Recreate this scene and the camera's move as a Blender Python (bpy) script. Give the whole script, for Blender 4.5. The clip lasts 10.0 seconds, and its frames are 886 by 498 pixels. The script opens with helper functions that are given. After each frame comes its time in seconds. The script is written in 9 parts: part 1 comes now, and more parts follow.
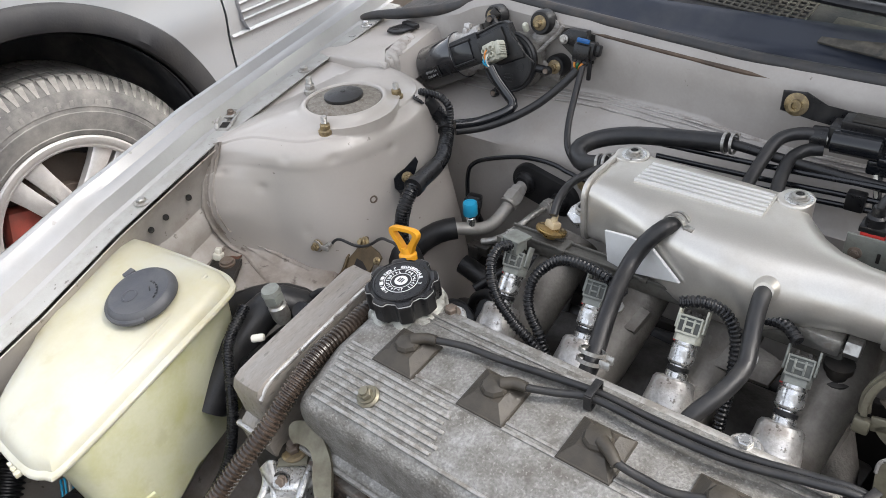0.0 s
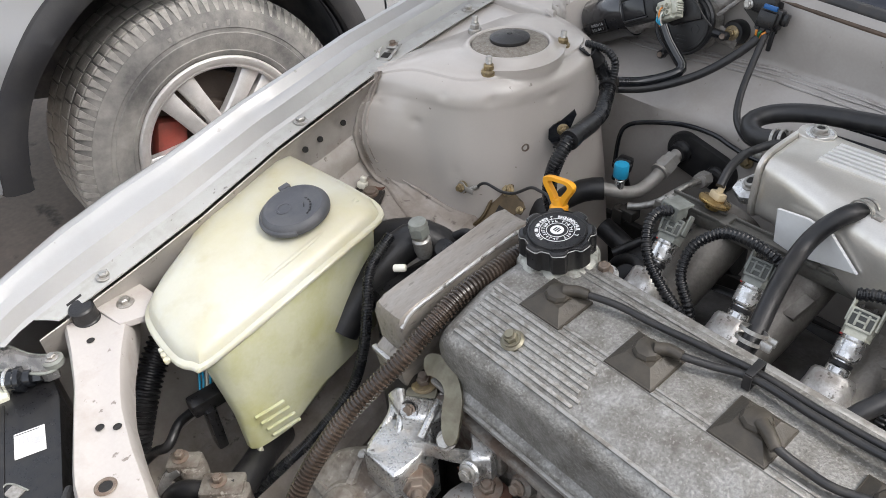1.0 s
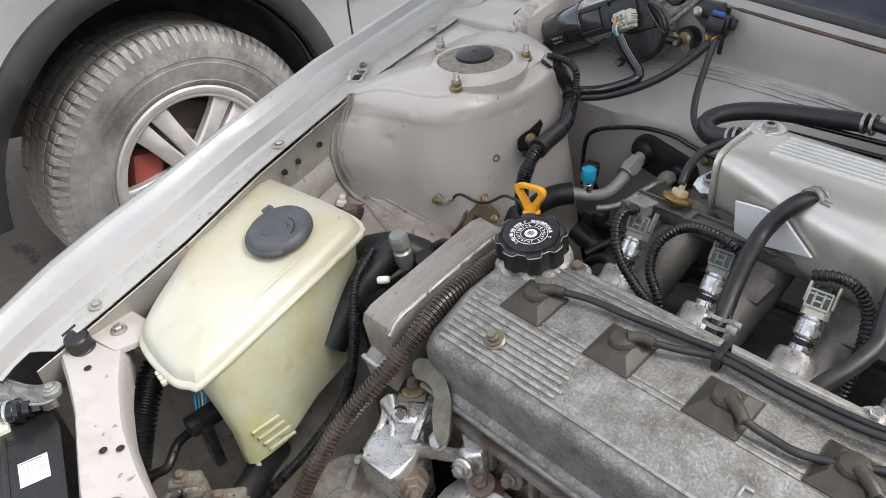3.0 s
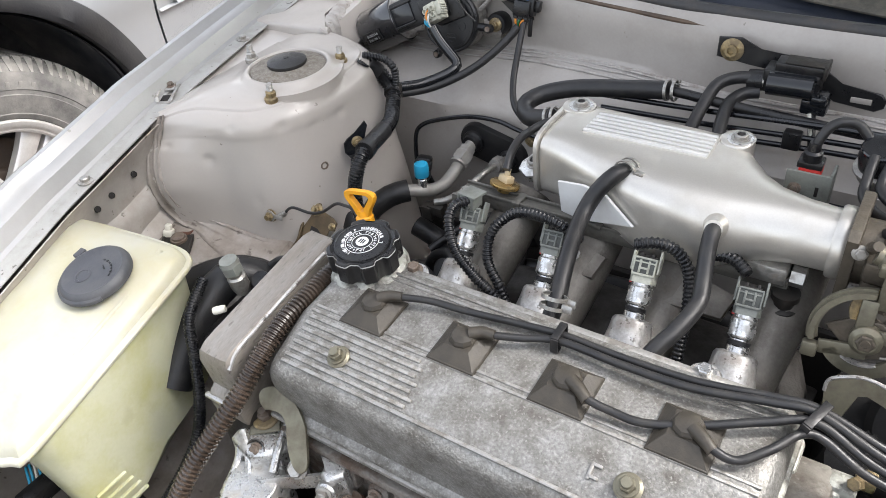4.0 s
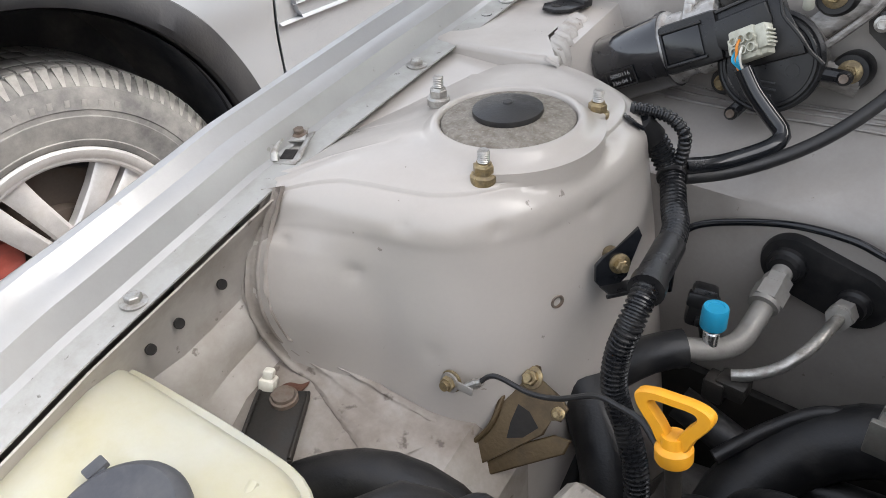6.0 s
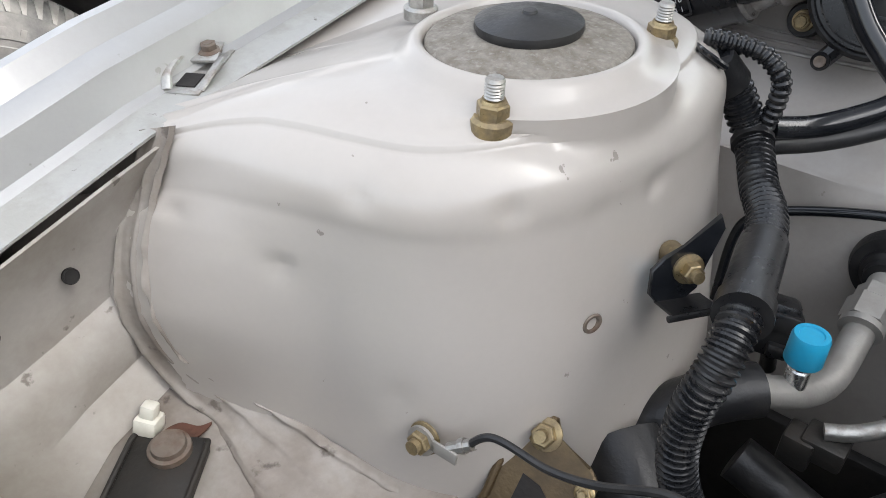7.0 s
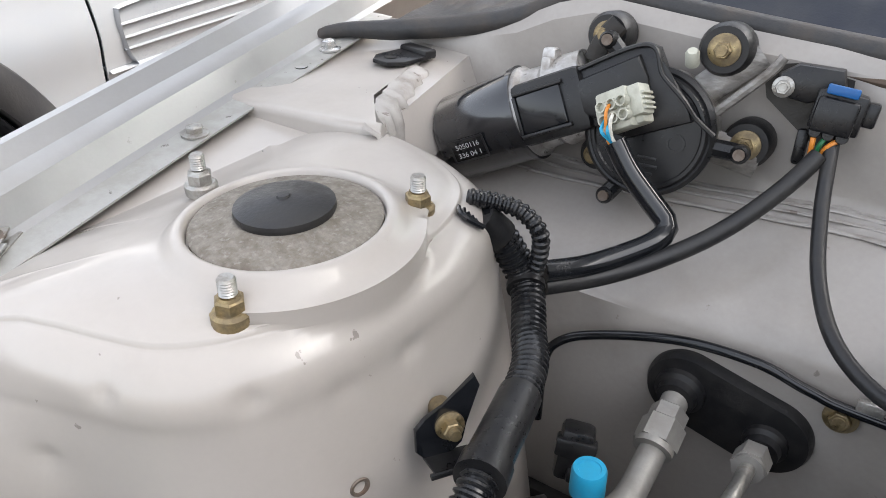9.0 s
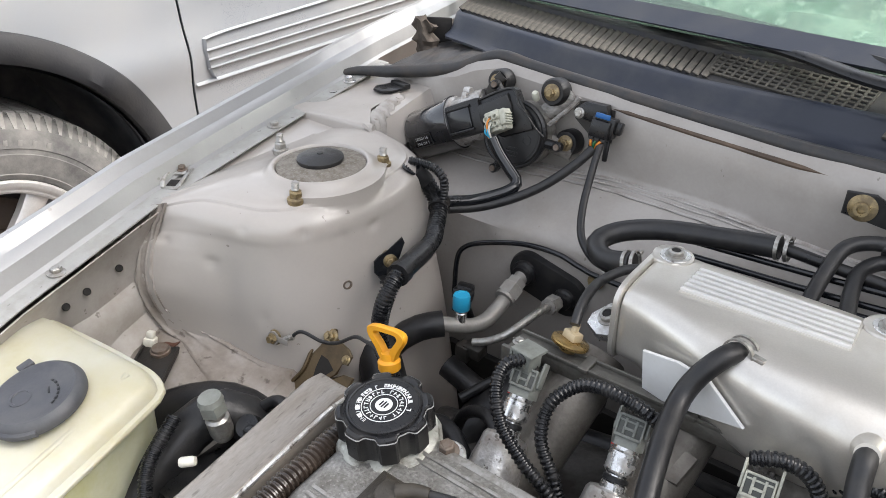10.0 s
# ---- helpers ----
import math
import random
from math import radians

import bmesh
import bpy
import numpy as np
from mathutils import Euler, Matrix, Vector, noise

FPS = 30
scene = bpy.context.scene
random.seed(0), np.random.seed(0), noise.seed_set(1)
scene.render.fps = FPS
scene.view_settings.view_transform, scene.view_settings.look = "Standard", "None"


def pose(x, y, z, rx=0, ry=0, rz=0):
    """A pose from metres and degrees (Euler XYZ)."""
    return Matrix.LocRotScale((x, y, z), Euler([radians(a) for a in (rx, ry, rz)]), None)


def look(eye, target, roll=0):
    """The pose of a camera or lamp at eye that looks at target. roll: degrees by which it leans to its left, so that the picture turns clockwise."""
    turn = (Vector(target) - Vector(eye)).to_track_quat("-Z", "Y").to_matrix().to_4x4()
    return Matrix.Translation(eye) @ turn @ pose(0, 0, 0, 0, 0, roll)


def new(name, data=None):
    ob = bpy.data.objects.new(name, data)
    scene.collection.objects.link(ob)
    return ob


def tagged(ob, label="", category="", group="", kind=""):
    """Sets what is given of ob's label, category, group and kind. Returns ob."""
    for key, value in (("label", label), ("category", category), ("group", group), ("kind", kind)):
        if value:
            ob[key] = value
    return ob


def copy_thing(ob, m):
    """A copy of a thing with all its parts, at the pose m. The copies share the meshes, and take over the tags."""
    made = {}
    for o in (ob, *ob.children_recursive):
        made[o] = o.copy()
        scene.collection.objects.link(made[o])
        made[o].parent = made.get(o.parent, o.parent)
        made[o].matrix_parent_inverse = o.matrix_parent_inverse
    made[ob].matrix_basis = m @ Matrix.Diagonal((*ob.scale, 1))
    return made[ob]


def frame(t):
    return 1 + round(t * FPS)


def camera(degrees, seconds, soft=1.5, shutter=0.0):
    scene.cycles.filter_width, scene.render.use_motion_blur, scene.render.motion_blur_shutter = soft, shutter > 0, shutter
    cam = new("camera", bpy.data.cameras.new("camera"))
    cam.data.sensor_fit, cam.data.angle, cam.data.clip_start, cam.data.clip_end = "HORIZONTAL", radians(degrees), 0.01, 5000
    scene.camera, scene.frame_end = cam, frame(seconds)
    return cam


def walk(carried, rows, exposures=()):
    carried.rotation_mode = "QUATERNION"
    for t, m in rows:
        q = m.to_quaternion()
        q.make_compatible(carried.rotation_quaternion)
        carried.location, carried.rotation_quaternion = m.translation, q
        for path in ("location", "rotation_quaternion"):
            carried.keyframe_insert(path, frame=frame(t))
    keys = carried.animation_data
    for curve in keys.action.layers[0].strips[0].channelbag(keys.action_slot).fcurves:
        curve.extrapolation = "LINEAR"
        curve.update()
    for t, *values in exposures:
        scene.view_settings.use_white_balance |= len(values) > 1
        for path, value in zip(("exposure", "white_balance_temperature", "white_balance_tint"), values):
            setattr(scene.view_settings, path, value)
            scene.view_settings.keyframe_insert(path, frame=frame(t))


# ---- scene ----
cam = camera(60.9, 10.0, soft=0.9)
PATH = [
    (0, (0.343, -0.312, 1.22), (-0.764, 0.884, 0.06), -6.7),
    (0.5, (0.314, -0.339, 1.215), (-0.912, 0.703, 0.027), -5.0),
    (1, (0.304, -0.35, 1.204), (-0.948, 0.622, -0.016), -4.2),
    (1.5, (0.303, -0.37, 1.201), (-0.991, 0.508, -0.046), -4.9),
    (2, (0.313, -0.386, 1.196), (-1.001, 0.452, -0.058), -5.3),
    (2.2, (0.316, -0.391, 1.205), (-0.993, 0.448, -0.054), -5.1),
    (3.3, (0.328, -0.36, 1.22), (-0.833, 0.767, 0.045), -6.7),
    (3.5, (0.326, -0.351, 1.219), (-0.78, 0.82, 0.034), -6.6),
    (4, (0.338, -0.333, 1.216), (-0.624, 0.912, -0.019), -7.2),
    (4.5, (0.373, -0.325, 1.21), (-0.521, 0.932, -0.064), -7.7),
    (5, (0.341, -0.303, 1.209), (-0.706, 0.872, -0.025), -8.2),
    (5.5, (0.132, -0.208, 1.151), (-1.015, 0.929, -0.028), -8.9),
    (6, (-0.026, -0.115, 1.065), (-1.18, 1.06, -0.07), -5.5),
    (6.2, (-0.063, -0.074, 1.028), (-1.208, 1.104, -0.113), -4.0),
    (7.3, (-0.14, -0.002, 0.968), (-1.182, 1.204, -0.241), -0.9),
    (7.5, (-0.136, 0.01, 0.973), (-1.179, 1.227, -0.223), -0.9),
    (8, (-0.117, 0.05, 0.988), (-1.141, 1.333, -0.154), -2.7),
    (8.5, (-0.102, 0.055, 1.002), (-1.111, 1.387, -0.097), -2.9),
    (9, (-0.076, 0.047, 1.016), (-1.072, 1.425, -0.036), -2.0),
    (9.5, (0.051, -0.071, 1.085), (-1.015, 1.279, 0.065), -2.9),
    (10, (0.221, -0.223, 1.16), (-0.849, 1.126, 0.143), -0.7),
]
walk(cam, [(t, look(eye, target, roll)) for t, eye, target, roll in PATH], [(0.0, 1.87, 6500, 10), (2.0, 1.68, 6500, 10), (3.5, 1.83, 6500, 10), (4.5, 2.23, 6500, 10), (5.5, 1.85, 6500, 10), (6.0, 1.99, 6500, 10), (7.5, 2.22, 6400, 8), (8.2, 2.2, 6530, 10), (9.5, 2.22, 6550, 10), (10.0, 1.94, 6550, 10)])

# ---- light: hazy sun from the side, filtered by cloud ----
SUN_TURN, SUN_UP = 60.0, 50.0
world = bpy.data.worlds.new("sky")
scene.world = world
world.use_nodes = True
sky = world.node_tree.nodes.new("ShaderNodeTexSky")
sky.sky_type, sky.sun_disc = "NISHITA", False
sky.sun_elevation, sky.sun_rotation = radians(SUN_UP), radians(SUN_TURN)
sky.dust_density, sky.ozone_density = 4.0, 0.6
backing = world.node_tree.nodes["Background"]
backing.inputs["Strength"].default_value = 0.15
haze = world.node_tree.nodes.new("ShaderNodeHueSaturation")
haze.inputs["Saturation"].default_value = 0.35
world.node_tree.links.new(sky.outputs[0], haze.inputs["Color"])
world.node_tree.links.new(haze.outputs[0], backing.inputs["Color"])
sun = new("sun", bpy.data.lights.new("sun", "SUN"))
sun.data.energy, sun.data.angle, sun.data.color = 0.5, radians(4.0), (1.0, 0.975, 0.94)
sun_way = Vector((math.sin(radians(SUN_TURN)) * math.cos(radians(SUN_UP)), math.cos(radians(SUN_TURN)) * math.cos(radians(SUN_UP)), math.sin(radians(SUN_UP))))
sun.matrix_world = look(tuple(sun_way * 20), (0, 0, 0))


# ---- materials ----
def material(name, base, rough=0.5, metal=0.0, dirt=None, dirt_amount=0.0, scale=30.0, grain=0.08, bump=0.0, bump_scale=300.0,
             coat=0.0, rough_vary=0.12, dirt_edge=(0.45, 0.7), subsurface=0.0, transmission=0.0, dirt_rough=0.8, stretch=None, ior=1.45,
             specks=None, speck_scale=150.0, speck_edge=(0.66, 0.7), speck_amount=0.8):
    """A surface with fine grain, larger stains of a second colour, and fine relief."""
    mat = bpy.data.materials.new(name)
    mat.use_nodes = True
    nt = mat.node_tree
    b = nt.nodes["Principled BSDF"]
    tc = nt.nodes.new("ShaderNodeTexCoord")
    mp = nt.nodes.new("ShaderNodeMapping")
    nt.links.new(tc.outputs["Object"], mp.inputs["Vector"])
    if stretch:
        mp.inputs["Scale"].default_value = stretch
    big = nt.nodes.new("ShaderNodeTexNoise")
    big.inputs["Scale"].default_value, big.inputs["Detail"].default_value, big.inputs["Roughness"].default_value = scale, 8.0, 0.62
    fine = nt.nodes.new("ShaderNodeTexNoise")
    fine.inputs["Scale"].default_value, fine.inputs["Detail"].default_value = bump_scale, 4.0
    for n in (big, fine):
        nt.links.new(mp.outputs["Vector"], n.inputs["Vector"])
    ramp = nt.nodes.new("ShaderNodeMapRange")
    ramp.inputs["From Min"].default_value, ramp.inputs["From Max"].default_value = dirt_edge
    ramp.inputs["To Max"].default_value = dirt_amount
    nt.links.new(big.outputs["Fac"], ramp.inputs["Value"])
    vary = nt.nodes.new("ShaderNodeMapRange")
    vary.inputs["To Min"].default_value, vary.inputs["To Max"].default_value = 1.0 - grain * 2, 1.0 + grain * 2
    nt.links.new(fine.outputs["Fac"], vary.inputs["Value"])
    hue = nt.nodes.new("ShaderNodeHueSaturation")
    hue.inputs["Color"].default_value = (*base, 1)
    nt.links.new(vary.outputs["Result"], hue.inputs["Value"])
    mix = nt.nodes.new("ShaderNodeMix")
    mix.data_type = "RGBA"
    mix.inputs["B"].default_value = (*(dirt or base), 1)
    nt.links.new(ramp.outputs["Result"], mix.inputs["Factor"])
    nt.links.new(hue.outputs["Color"], mix.inputs["A"])
    colour = mix.outputs["Result"]
    if specks:
        dots = nt.nodes.new("ShaderNodeTexNoise")
        dots.inputs["Scale"].default_value, dots.inputs["Detail"].default_value, dots.inputs["Roughness"].default_value = speck_scale, 5.0, 0.55
        shift = nt.nodes.new("ShaderNodeMapping")
        shift.inputs["Location"].default_value = (3.1, 7.7, 1.9)
        nt.links.new(mp.outputs["Vector"], shift.inputs["Vector"])
        nt.links.new(shift.outputs["Vector"], dots.inputs["Vector"])
        cut = nt.nodes.new("ShaderNodeMapRange")
        cut.inputs["From Min"].default_value, cut.inputs["From Max"].default_value = speck_edge
        cut.inputs["To Max"].default_value = speck_amount
        nt.links.new(dots.outputs["Fac"], cut.inputs["Value"])
        mix2 = nt.nodes.new("ShaderNodeMix")
        mix2.data_type = "RGBA"
        mix2.inputs["B"].default_value = (*specks, 1)
        nt.links.new(cut.outputs["Result"], mix2.inputs["Factor"])
        nt.links.new(colour, mix2.inputs["A"])
        colour = mix2.outputs["Result"]
    nt.links.new(colour, b.inputs["Base Color"])
    rmix = nt.nodes.new("ShaderNodeMix")
    nt.links.new(ramp.outputs["Result"], rmix.inputs["Factor"])
    rv = nt.nodes.new("ShaderNodeMapRange")
    rv.inputs["To Min"].default_value, rv.inputs["To Max"].default_value = max(0.02, rough - rough_vary), min(1.0, rough + rough_vary)
    nt.links.new(fine.outputs["Fac"], rv.inputs["Value"])
    nt.links.new(rv.outputs["Result"], rmix.inputs["A"])
    rmix.inputs["B"].default_value = dirt_rough
    nt.links.new(rmix.outputs["Result"], b.inputs["Roughness"])
    if metal:
        mm = nt.nodes.new("ShaderNodeMath")
        mm.operation, mm.use_clamp = "MULTIPLY_ADD", True
        mm.inputs[1].default_value, mm.inputs[2].default_value = -metal * 0.85, metal
        nt.links.new(ramp.outputs["Result"], mm.inputs[0])
        nt.links.new(mm.outputs[0], b.inputs["Metallic"])
    b.inputs["Coat Weight"].default_value, b.inputs["Coat Roughness"].default_value = coat, 0.08
    b.inputs["Transmission Weight"].default_value, b.inputs["IOR"].default_value = transmission, ior
    if subsurface:
        b.inputs["Subsurface Weight"].default_value = subsurface
        b.inputs["Subsurface Radius"].default_value = (0.02, 0.018, 0.01)
        b.inputs["Subsurface Scale"].default_value = 0.6
    if bump:
        bp = nt.nodes.new("ShaderNodeBump")
        bp.inputs["Strength"].default_value, bp.inputs["Distance"].default_value = bump, 0.001
        nt.links.new(fine.outputs["Fac"], bp.inputs["Height"])
        nt.links.new(bp.outputs["Normal"], b.inputs["Normal"])
    return mat


PAINT = material("bay_paint", (0.415, 0.383, 0.350), 0.31, 0.0, (0.32, 0.285, 0.25), 0.5, 9, 0.012, 0.0, 300, coat=0.4, rough_vary=0.02, dirt_edge=(0.5, 0.8), specks=(0.12, 0.1, 0.085), speck_scale=95, speck_edge=(0.715, 0.73), speck_amount=0.6)
FIREWALL = material("firewall_paint", (0.365, 0.338, 0.310), 0.36, 0.0, (0.21, 0.185, 0.16), 0.6, 9, 0.03, 0.02, 300, coat=0.35, dirt_edge=(0.46, 0.76), rough_vary=0.02, specks=(0.13, 0.11, 0.09), speck_scale=70, speck_edge=(0.7, 0.73), speck_amount=0.6)
DIRTY_PAINT = material("grimy_bay_paint", (0.39, 0.365, 0.337), 0.38, 0.0, (0.20, 0.165, 0.13), 0.7, 11, 0.04, 0.05, 300, coat=0.15, dirt_edge=(0.46, 0.72), specks=(0.07, 0.055, 0.042), speck_scale=80, speck_edge=(0.66, 0.71), speck_amount=0.65)
BAR_PAINT = material("support_bar_paint", (0.37, 0.345, 0.325), 0.42, 0.0, (0.24, 0.20, 0.165), 0.7, 16, 0.03, 0.05, 300, coat=0.15, dirt_edge=(0.5, 0.75), specks=(0.09, 0.07, 0.055), speck_scale=75, speck_edge=(0.67, 0.71), speck_amount=0.7)
GRIMY_FLOOR = material("grimed_floor_paint", (0.315, 0.288, 0.262), 0.45, 0.0, (0.135, 0.105, 0.08), 0.85, 14, 0.06, 0.1, 300, coat=0.1, dirt_edge=(0.38, 0.66), specks=(0.06, 0.045, 0.035), speck_scale=70, speck_edge=(0.62, 0.69), speck_amount=0.7)
FENDER = material("fender_paint", (0.34, 0.338, 0.335), 0.34, 0.3, (0.27, 0.265, 0.25), 0.5, 14, 0.02, 0.0, 500, coat=0.45, specks=(0.16, 0.15, 0.13), speck_scale=60, speck_edge=(0.69, 0.72), speck_amount=0.5)
FLANGE = material("dusty_flange", (0.36, 0.357, 0.34), 0.5, 0.2, (0.29, 0.285, 0.26), 0.7, 40, 0.04, 0.1, 500, dirt_edge=(0.44, 0.6), specks=(0.08, 0.07, 0.06), speck_scale=120, speck_edge=(0.66, 0.7))
SEALANT = material("sealant_paint", (0.40, 0.378, 0.355), 0.45, 0.0, (0.22, 0.19, 0.16), 0.7, 45, 0.04, 0.5, 120, specks=(0.16, 0.13, 0.11), speck_scale=90)
SUV_PAINT = material("suv_paint", (0.305, 0.319, 0.338), 0.3, 0.35, (0.33, 0.32, 0.3), 0.45, 3, 0.02, 0.0, 600, coat=0.5)
CAST = material("stained_cast_aluminium", (0.33, 0.315, 0.295), 0.45, 0.45, (0.10, 0.08, 0.06), 0.85, 24, 0.16, 0.6, 380, dirt_edge=(0.45, 0.60), specks=(0.05, 0.042, 0.035), speck_scale=170, speck_edge=(0.5, 0.72), speck_amount=0.7, stretch=(0.45, 1.0, 1.0))
COVER_CAST = material("oil_stained_cover", (0.27, 0.265, 0.25), 0.36, 0.55, (0.070, 0.062, 0.050), 0.85, 40, 0.36, 0.9, 420, dirt_edge=(0.36, 0.66), specks=(0.40, 0.39, 0.365), speck_scale=360, speck_edge=(0.56, 0.68), speck_amount=0.45, dirt_rough=0.6)
HEAD_CAST = material("rust_stained_head", (0.21, 0.195, 0.175), 0.5, 0.35, (0.075, 0.045, 0.028), 0.85, 38, 0.2, 0.8, 300, dirt_edge=(0.42, 0.6))
CAST_DARK = material("greasy_dark_casting", (0.085, 0.08, 0.075), 0.45, 0.4, (0.022, 0.018, 0.015), 0.9, 22, 0.16, 0.6, 300, dirt_edge=(0.36, 0.6))
CAST_RIB = material("worn_ridge_aluminium", (0.33, 0.32, 0.30), 0.34, 0.6, (0.10, 0.088, 0.072), 0.7, 90, 0.1, 0.3, 500, dirt_edge=(0.45, 0.62))
CAST_LIGHT = material("bright_cast_aluminium", (0.56, 0.55, 0.535), 0.31, 0.85, (0.20, 0.17, 0.14), 0.7, 45, 0.1, 0.5, 420, dirt_edge=(0.45, 0.65), specks=(0.08, 0.065, 0.05), speck_scale=140, speck_edge=(0.62, 0.68))
PLENUM = material("silver_painted_plenum", (0.60, 0.575, 0.53), 0.33, 0.75, (0.40, 0.365, 0.315), 0.5, 22, 0.04, 0.06, 700, dirt_edge=(0.5, 0.8), rough_vary=0.0)
POLISHED = material("polished_rib_edge", (0.74, 0.73, 0.71), 0.38, 0.6, (0.6, 0.58, 0.54), 0.5, 80, 0.02, 0.05, 500)
BRIGHT_CAST = material("bright_machined_casting", (0.60, 0.60, 0.59), 0.29, 0.9, (0.22, 0.19, 0.16), 0.6, 60, 0.08, 0.4, 420, dirt_edge=(0.5, 0.68), specks=(0.07, 0.055, 0.045), speck_scale=120, speck_edge=(0.64, 0.69), speck_amount=0.8)
CHROME = material("bright_steel", (0.66, 0.66, 0.65), 0.22, 0.95, (0.2, 0.18, 0.16), 0.5, 90, 0.05, 0.1, 600, dirt_edge=(0.5, 0.65))
STEEL = material("zinc_steel", (0.42, 0.41, 0.385), 0.36, 0.9, (0.17, 0.14, 0.11), 0.7, 120, 0.08, 0.2, 700)
# dirty steel, its base darkened further for the shade low in the bay
DARK_STEEL = material("shade_dark_dirty_steel", (0.035, 0.033, 0.030), 0.45, 0.5, (0.03, 0.022, 0.016), 0.7, 60, 0.1, 0.3, 400)
GOLD = material("yellow_zinc", (0.34, 0.265, 0.145), 0.30, 0.9, (0.13, 0.10, 0.065), 0.75, 110, 0.1, 0.25, 700, dirt_edge=(0.40, 0.62))
BRONZE = material("bronze_brown_plating", (0.125, 0.090, 0.050), 0.36, 0.65, (0.05, 0.036, 0.023), 0.75, 40, 0.1, 0.25, 400)
RUST = material("rusty_steel", (0.17, 0.14, 0.115), 0.6, 0.35, (0.10, 0.055, 0.034), 0.85, 90, 0.12, 0.5, 300)
RED_RUST = material("red_rust", (0.085, 0.036, 0.022), 0.8, 0.0, (0.04, 0.022, 0.015), 0.8, 70, 0.14, 0.6, 300)
RUBBER = material("black_rubber", (0.011, 0.011, 0.012), 0.38, 0.0, (0.037, 0.034, 0.031), 0.5, 60, 0.1, 0.2, 500)
GREY_RUBBER = material("greyed_rubber", (0.017, 0.017, 0.018), 0.36, 0.0, (0.043, 0.040, 0.036), 0.5, 70, 0.08, 0.15, 500)
BLACK = material("black_plastic", (0.009, 0.009, 0.010), 0.3, 0.0, (0.035, 0.033, 0.030), 0.45, 50, 0.08, 0.1, 500)
CAN_PAINT = material("polished_black_can", (0.012, 0.013, 0.016), 0.2, 0.25, (0.03, 0.03, 0.033), 0.25, 40, 0.03, 0.0, 500, coat=1.0, rough_vary=0.03)
GLOSS_BLACK = material("glossy_black_plastic", (0.007, 0.008, 0.010), 0.15, 0.0, (0.03, 0.03, 0.033), 0.25, 40, 0.05, 0.0, 500, coat=0.3)
LOOM = material("corrugated_black_loom", (0.010, 0.0105, 0.012), 0.2, 0.0, (0.042, 0.04, 0.038), 0.45, 80, 0.1, 0.05, 500)
BROWN_LOOM = material("oil_browned_loom", (0.030, 0.022, 0.017), 0.22, 0.0, (0.085, 0.062, 0.046), 0.7, 26, 0.1, 0.15, 500, dirt_rough=0.34, coat=0.25)
BOOT = material("dusty_brown_rubber", (0.036, 0.031, 0.024), 0.46, 0.0, (0.068, 0.057, 0.043), 0.7, 45, 0.1, 0.3, 400, dirt_rough=0.55)
SEAL_BROWN = material("browned_seal", (0.075, 0.055, 0.042), 0.7, 0.0, (0.17, 0.12, 0.085), 0.8, 60, 0.12, 0.5, 300, stretch=(0.4, 1.0, 1.0))
COWL = material("navy_black_cowl", (0.018, 0.022, 0.033), 0.38, 0.0, (0.07, 0.07, 0.07), 0.4, 14, 0.06, 0.15, 700)
COWL_DUSTY = material("dusty_cowl_grille", (0.018, 0.019, 0.022), 0.58, 0.0, (0.068, 0.063, 0.056), 0.75, 22, 0.1, 0.3, 400, dirt_edge=(0.42, 0.68))
CORNER_FOAM = material("crumbling_brown_foam", (0.062, 0.050, 0.040), 0.9, 0.0, (0.018, 0.015, 0.013), 0.9, 45, 0.15, 0.9, 160)
DUST_SLAT = material("dust_laden_slats", (0.060, 0.055, 0.047), 0.7, 0.0, (0.135, 0.122, 0.098), 0.8, 55, 0.1, 0.35, 500, specks=(0.03, 0.03, 0.03), speck_scale=70, speck_edge=(0.56, 0.68), speck_amount=0.7)
REFLECTION_SHEET = material("speckled_reflection_colours", (0.55, 0.60, 0.55), 0.5, 0.0, (0.16, 0.30, 0.22), 0.9, 26, 0.1, 0.2, 200, dirt_edge=(0.42, 0.62), specks=(0.85, 0.88, 0.85), speck_scale=55, speck_edge=(0.58, 0.66), speck_amount=0.9)
SEAL = material("weathered_seal", (0.036, 0.036, 0.037), 0.5, 0.0, (0.090, 0.074, 0.060), 0.6, 30, 0.1, 0.4, 300)
TANK = material("yellowed_translucent_plastic", (0.45, 0.445, 0.375), 0.34, 0.0, (0.40, 0.36, 0.215), 0.75, 9, 0.02, 0.1, 250, subsurface=0.3, dirt_rough=0.45, dirt_edge=(0.40, 0.68), specks=(0.36, 0.32, 0.20), speck_scale=24, speck_edge=(0.58, 0.72), speck_amount=0.45)
TANK_LOW = material("yellow_tank_wall", (0.44, 0.445, 0.32), 0.38, 0.0, (0.36, 0.35, 0.15), 0.75, 17, 0.03, 0.1, 250, subsurface=0.3, dirt_rough=0.5, specks=(0.34, 0.32, 0.2), speck_scale=34, speck_edge=(0.58, 0.7), speck_amount=0.45)
YELLOW = material("yellow_plastic", (0.8, 0.36, 0.02), 0.35, 0.0, (0.5, 0.24, 0.03), 0.4, 50, 0.03, 0.1, 400)
DEEP_BLUE = material("deep_blue_plastic", (0.012, 0.10, 0.30), 0.35, 0.0, (0.03, 0.12, 0.26), 0.4, 90, 0.03)
DARK_CONNECTOR = material("shaded_connector", (0.075, 0.08, 0.072), 0.5, 0.0, (0.04, 0.04, 0.036), 0.6, 60, 0.06, 0.1, 500)
BLUE = material("blue_plastic", (0.02, 0.33, 0.55), 0.35, 0.0, (0.05, 0.3, 0.42), 0.4, 90, 0.03, 0.1, 400)
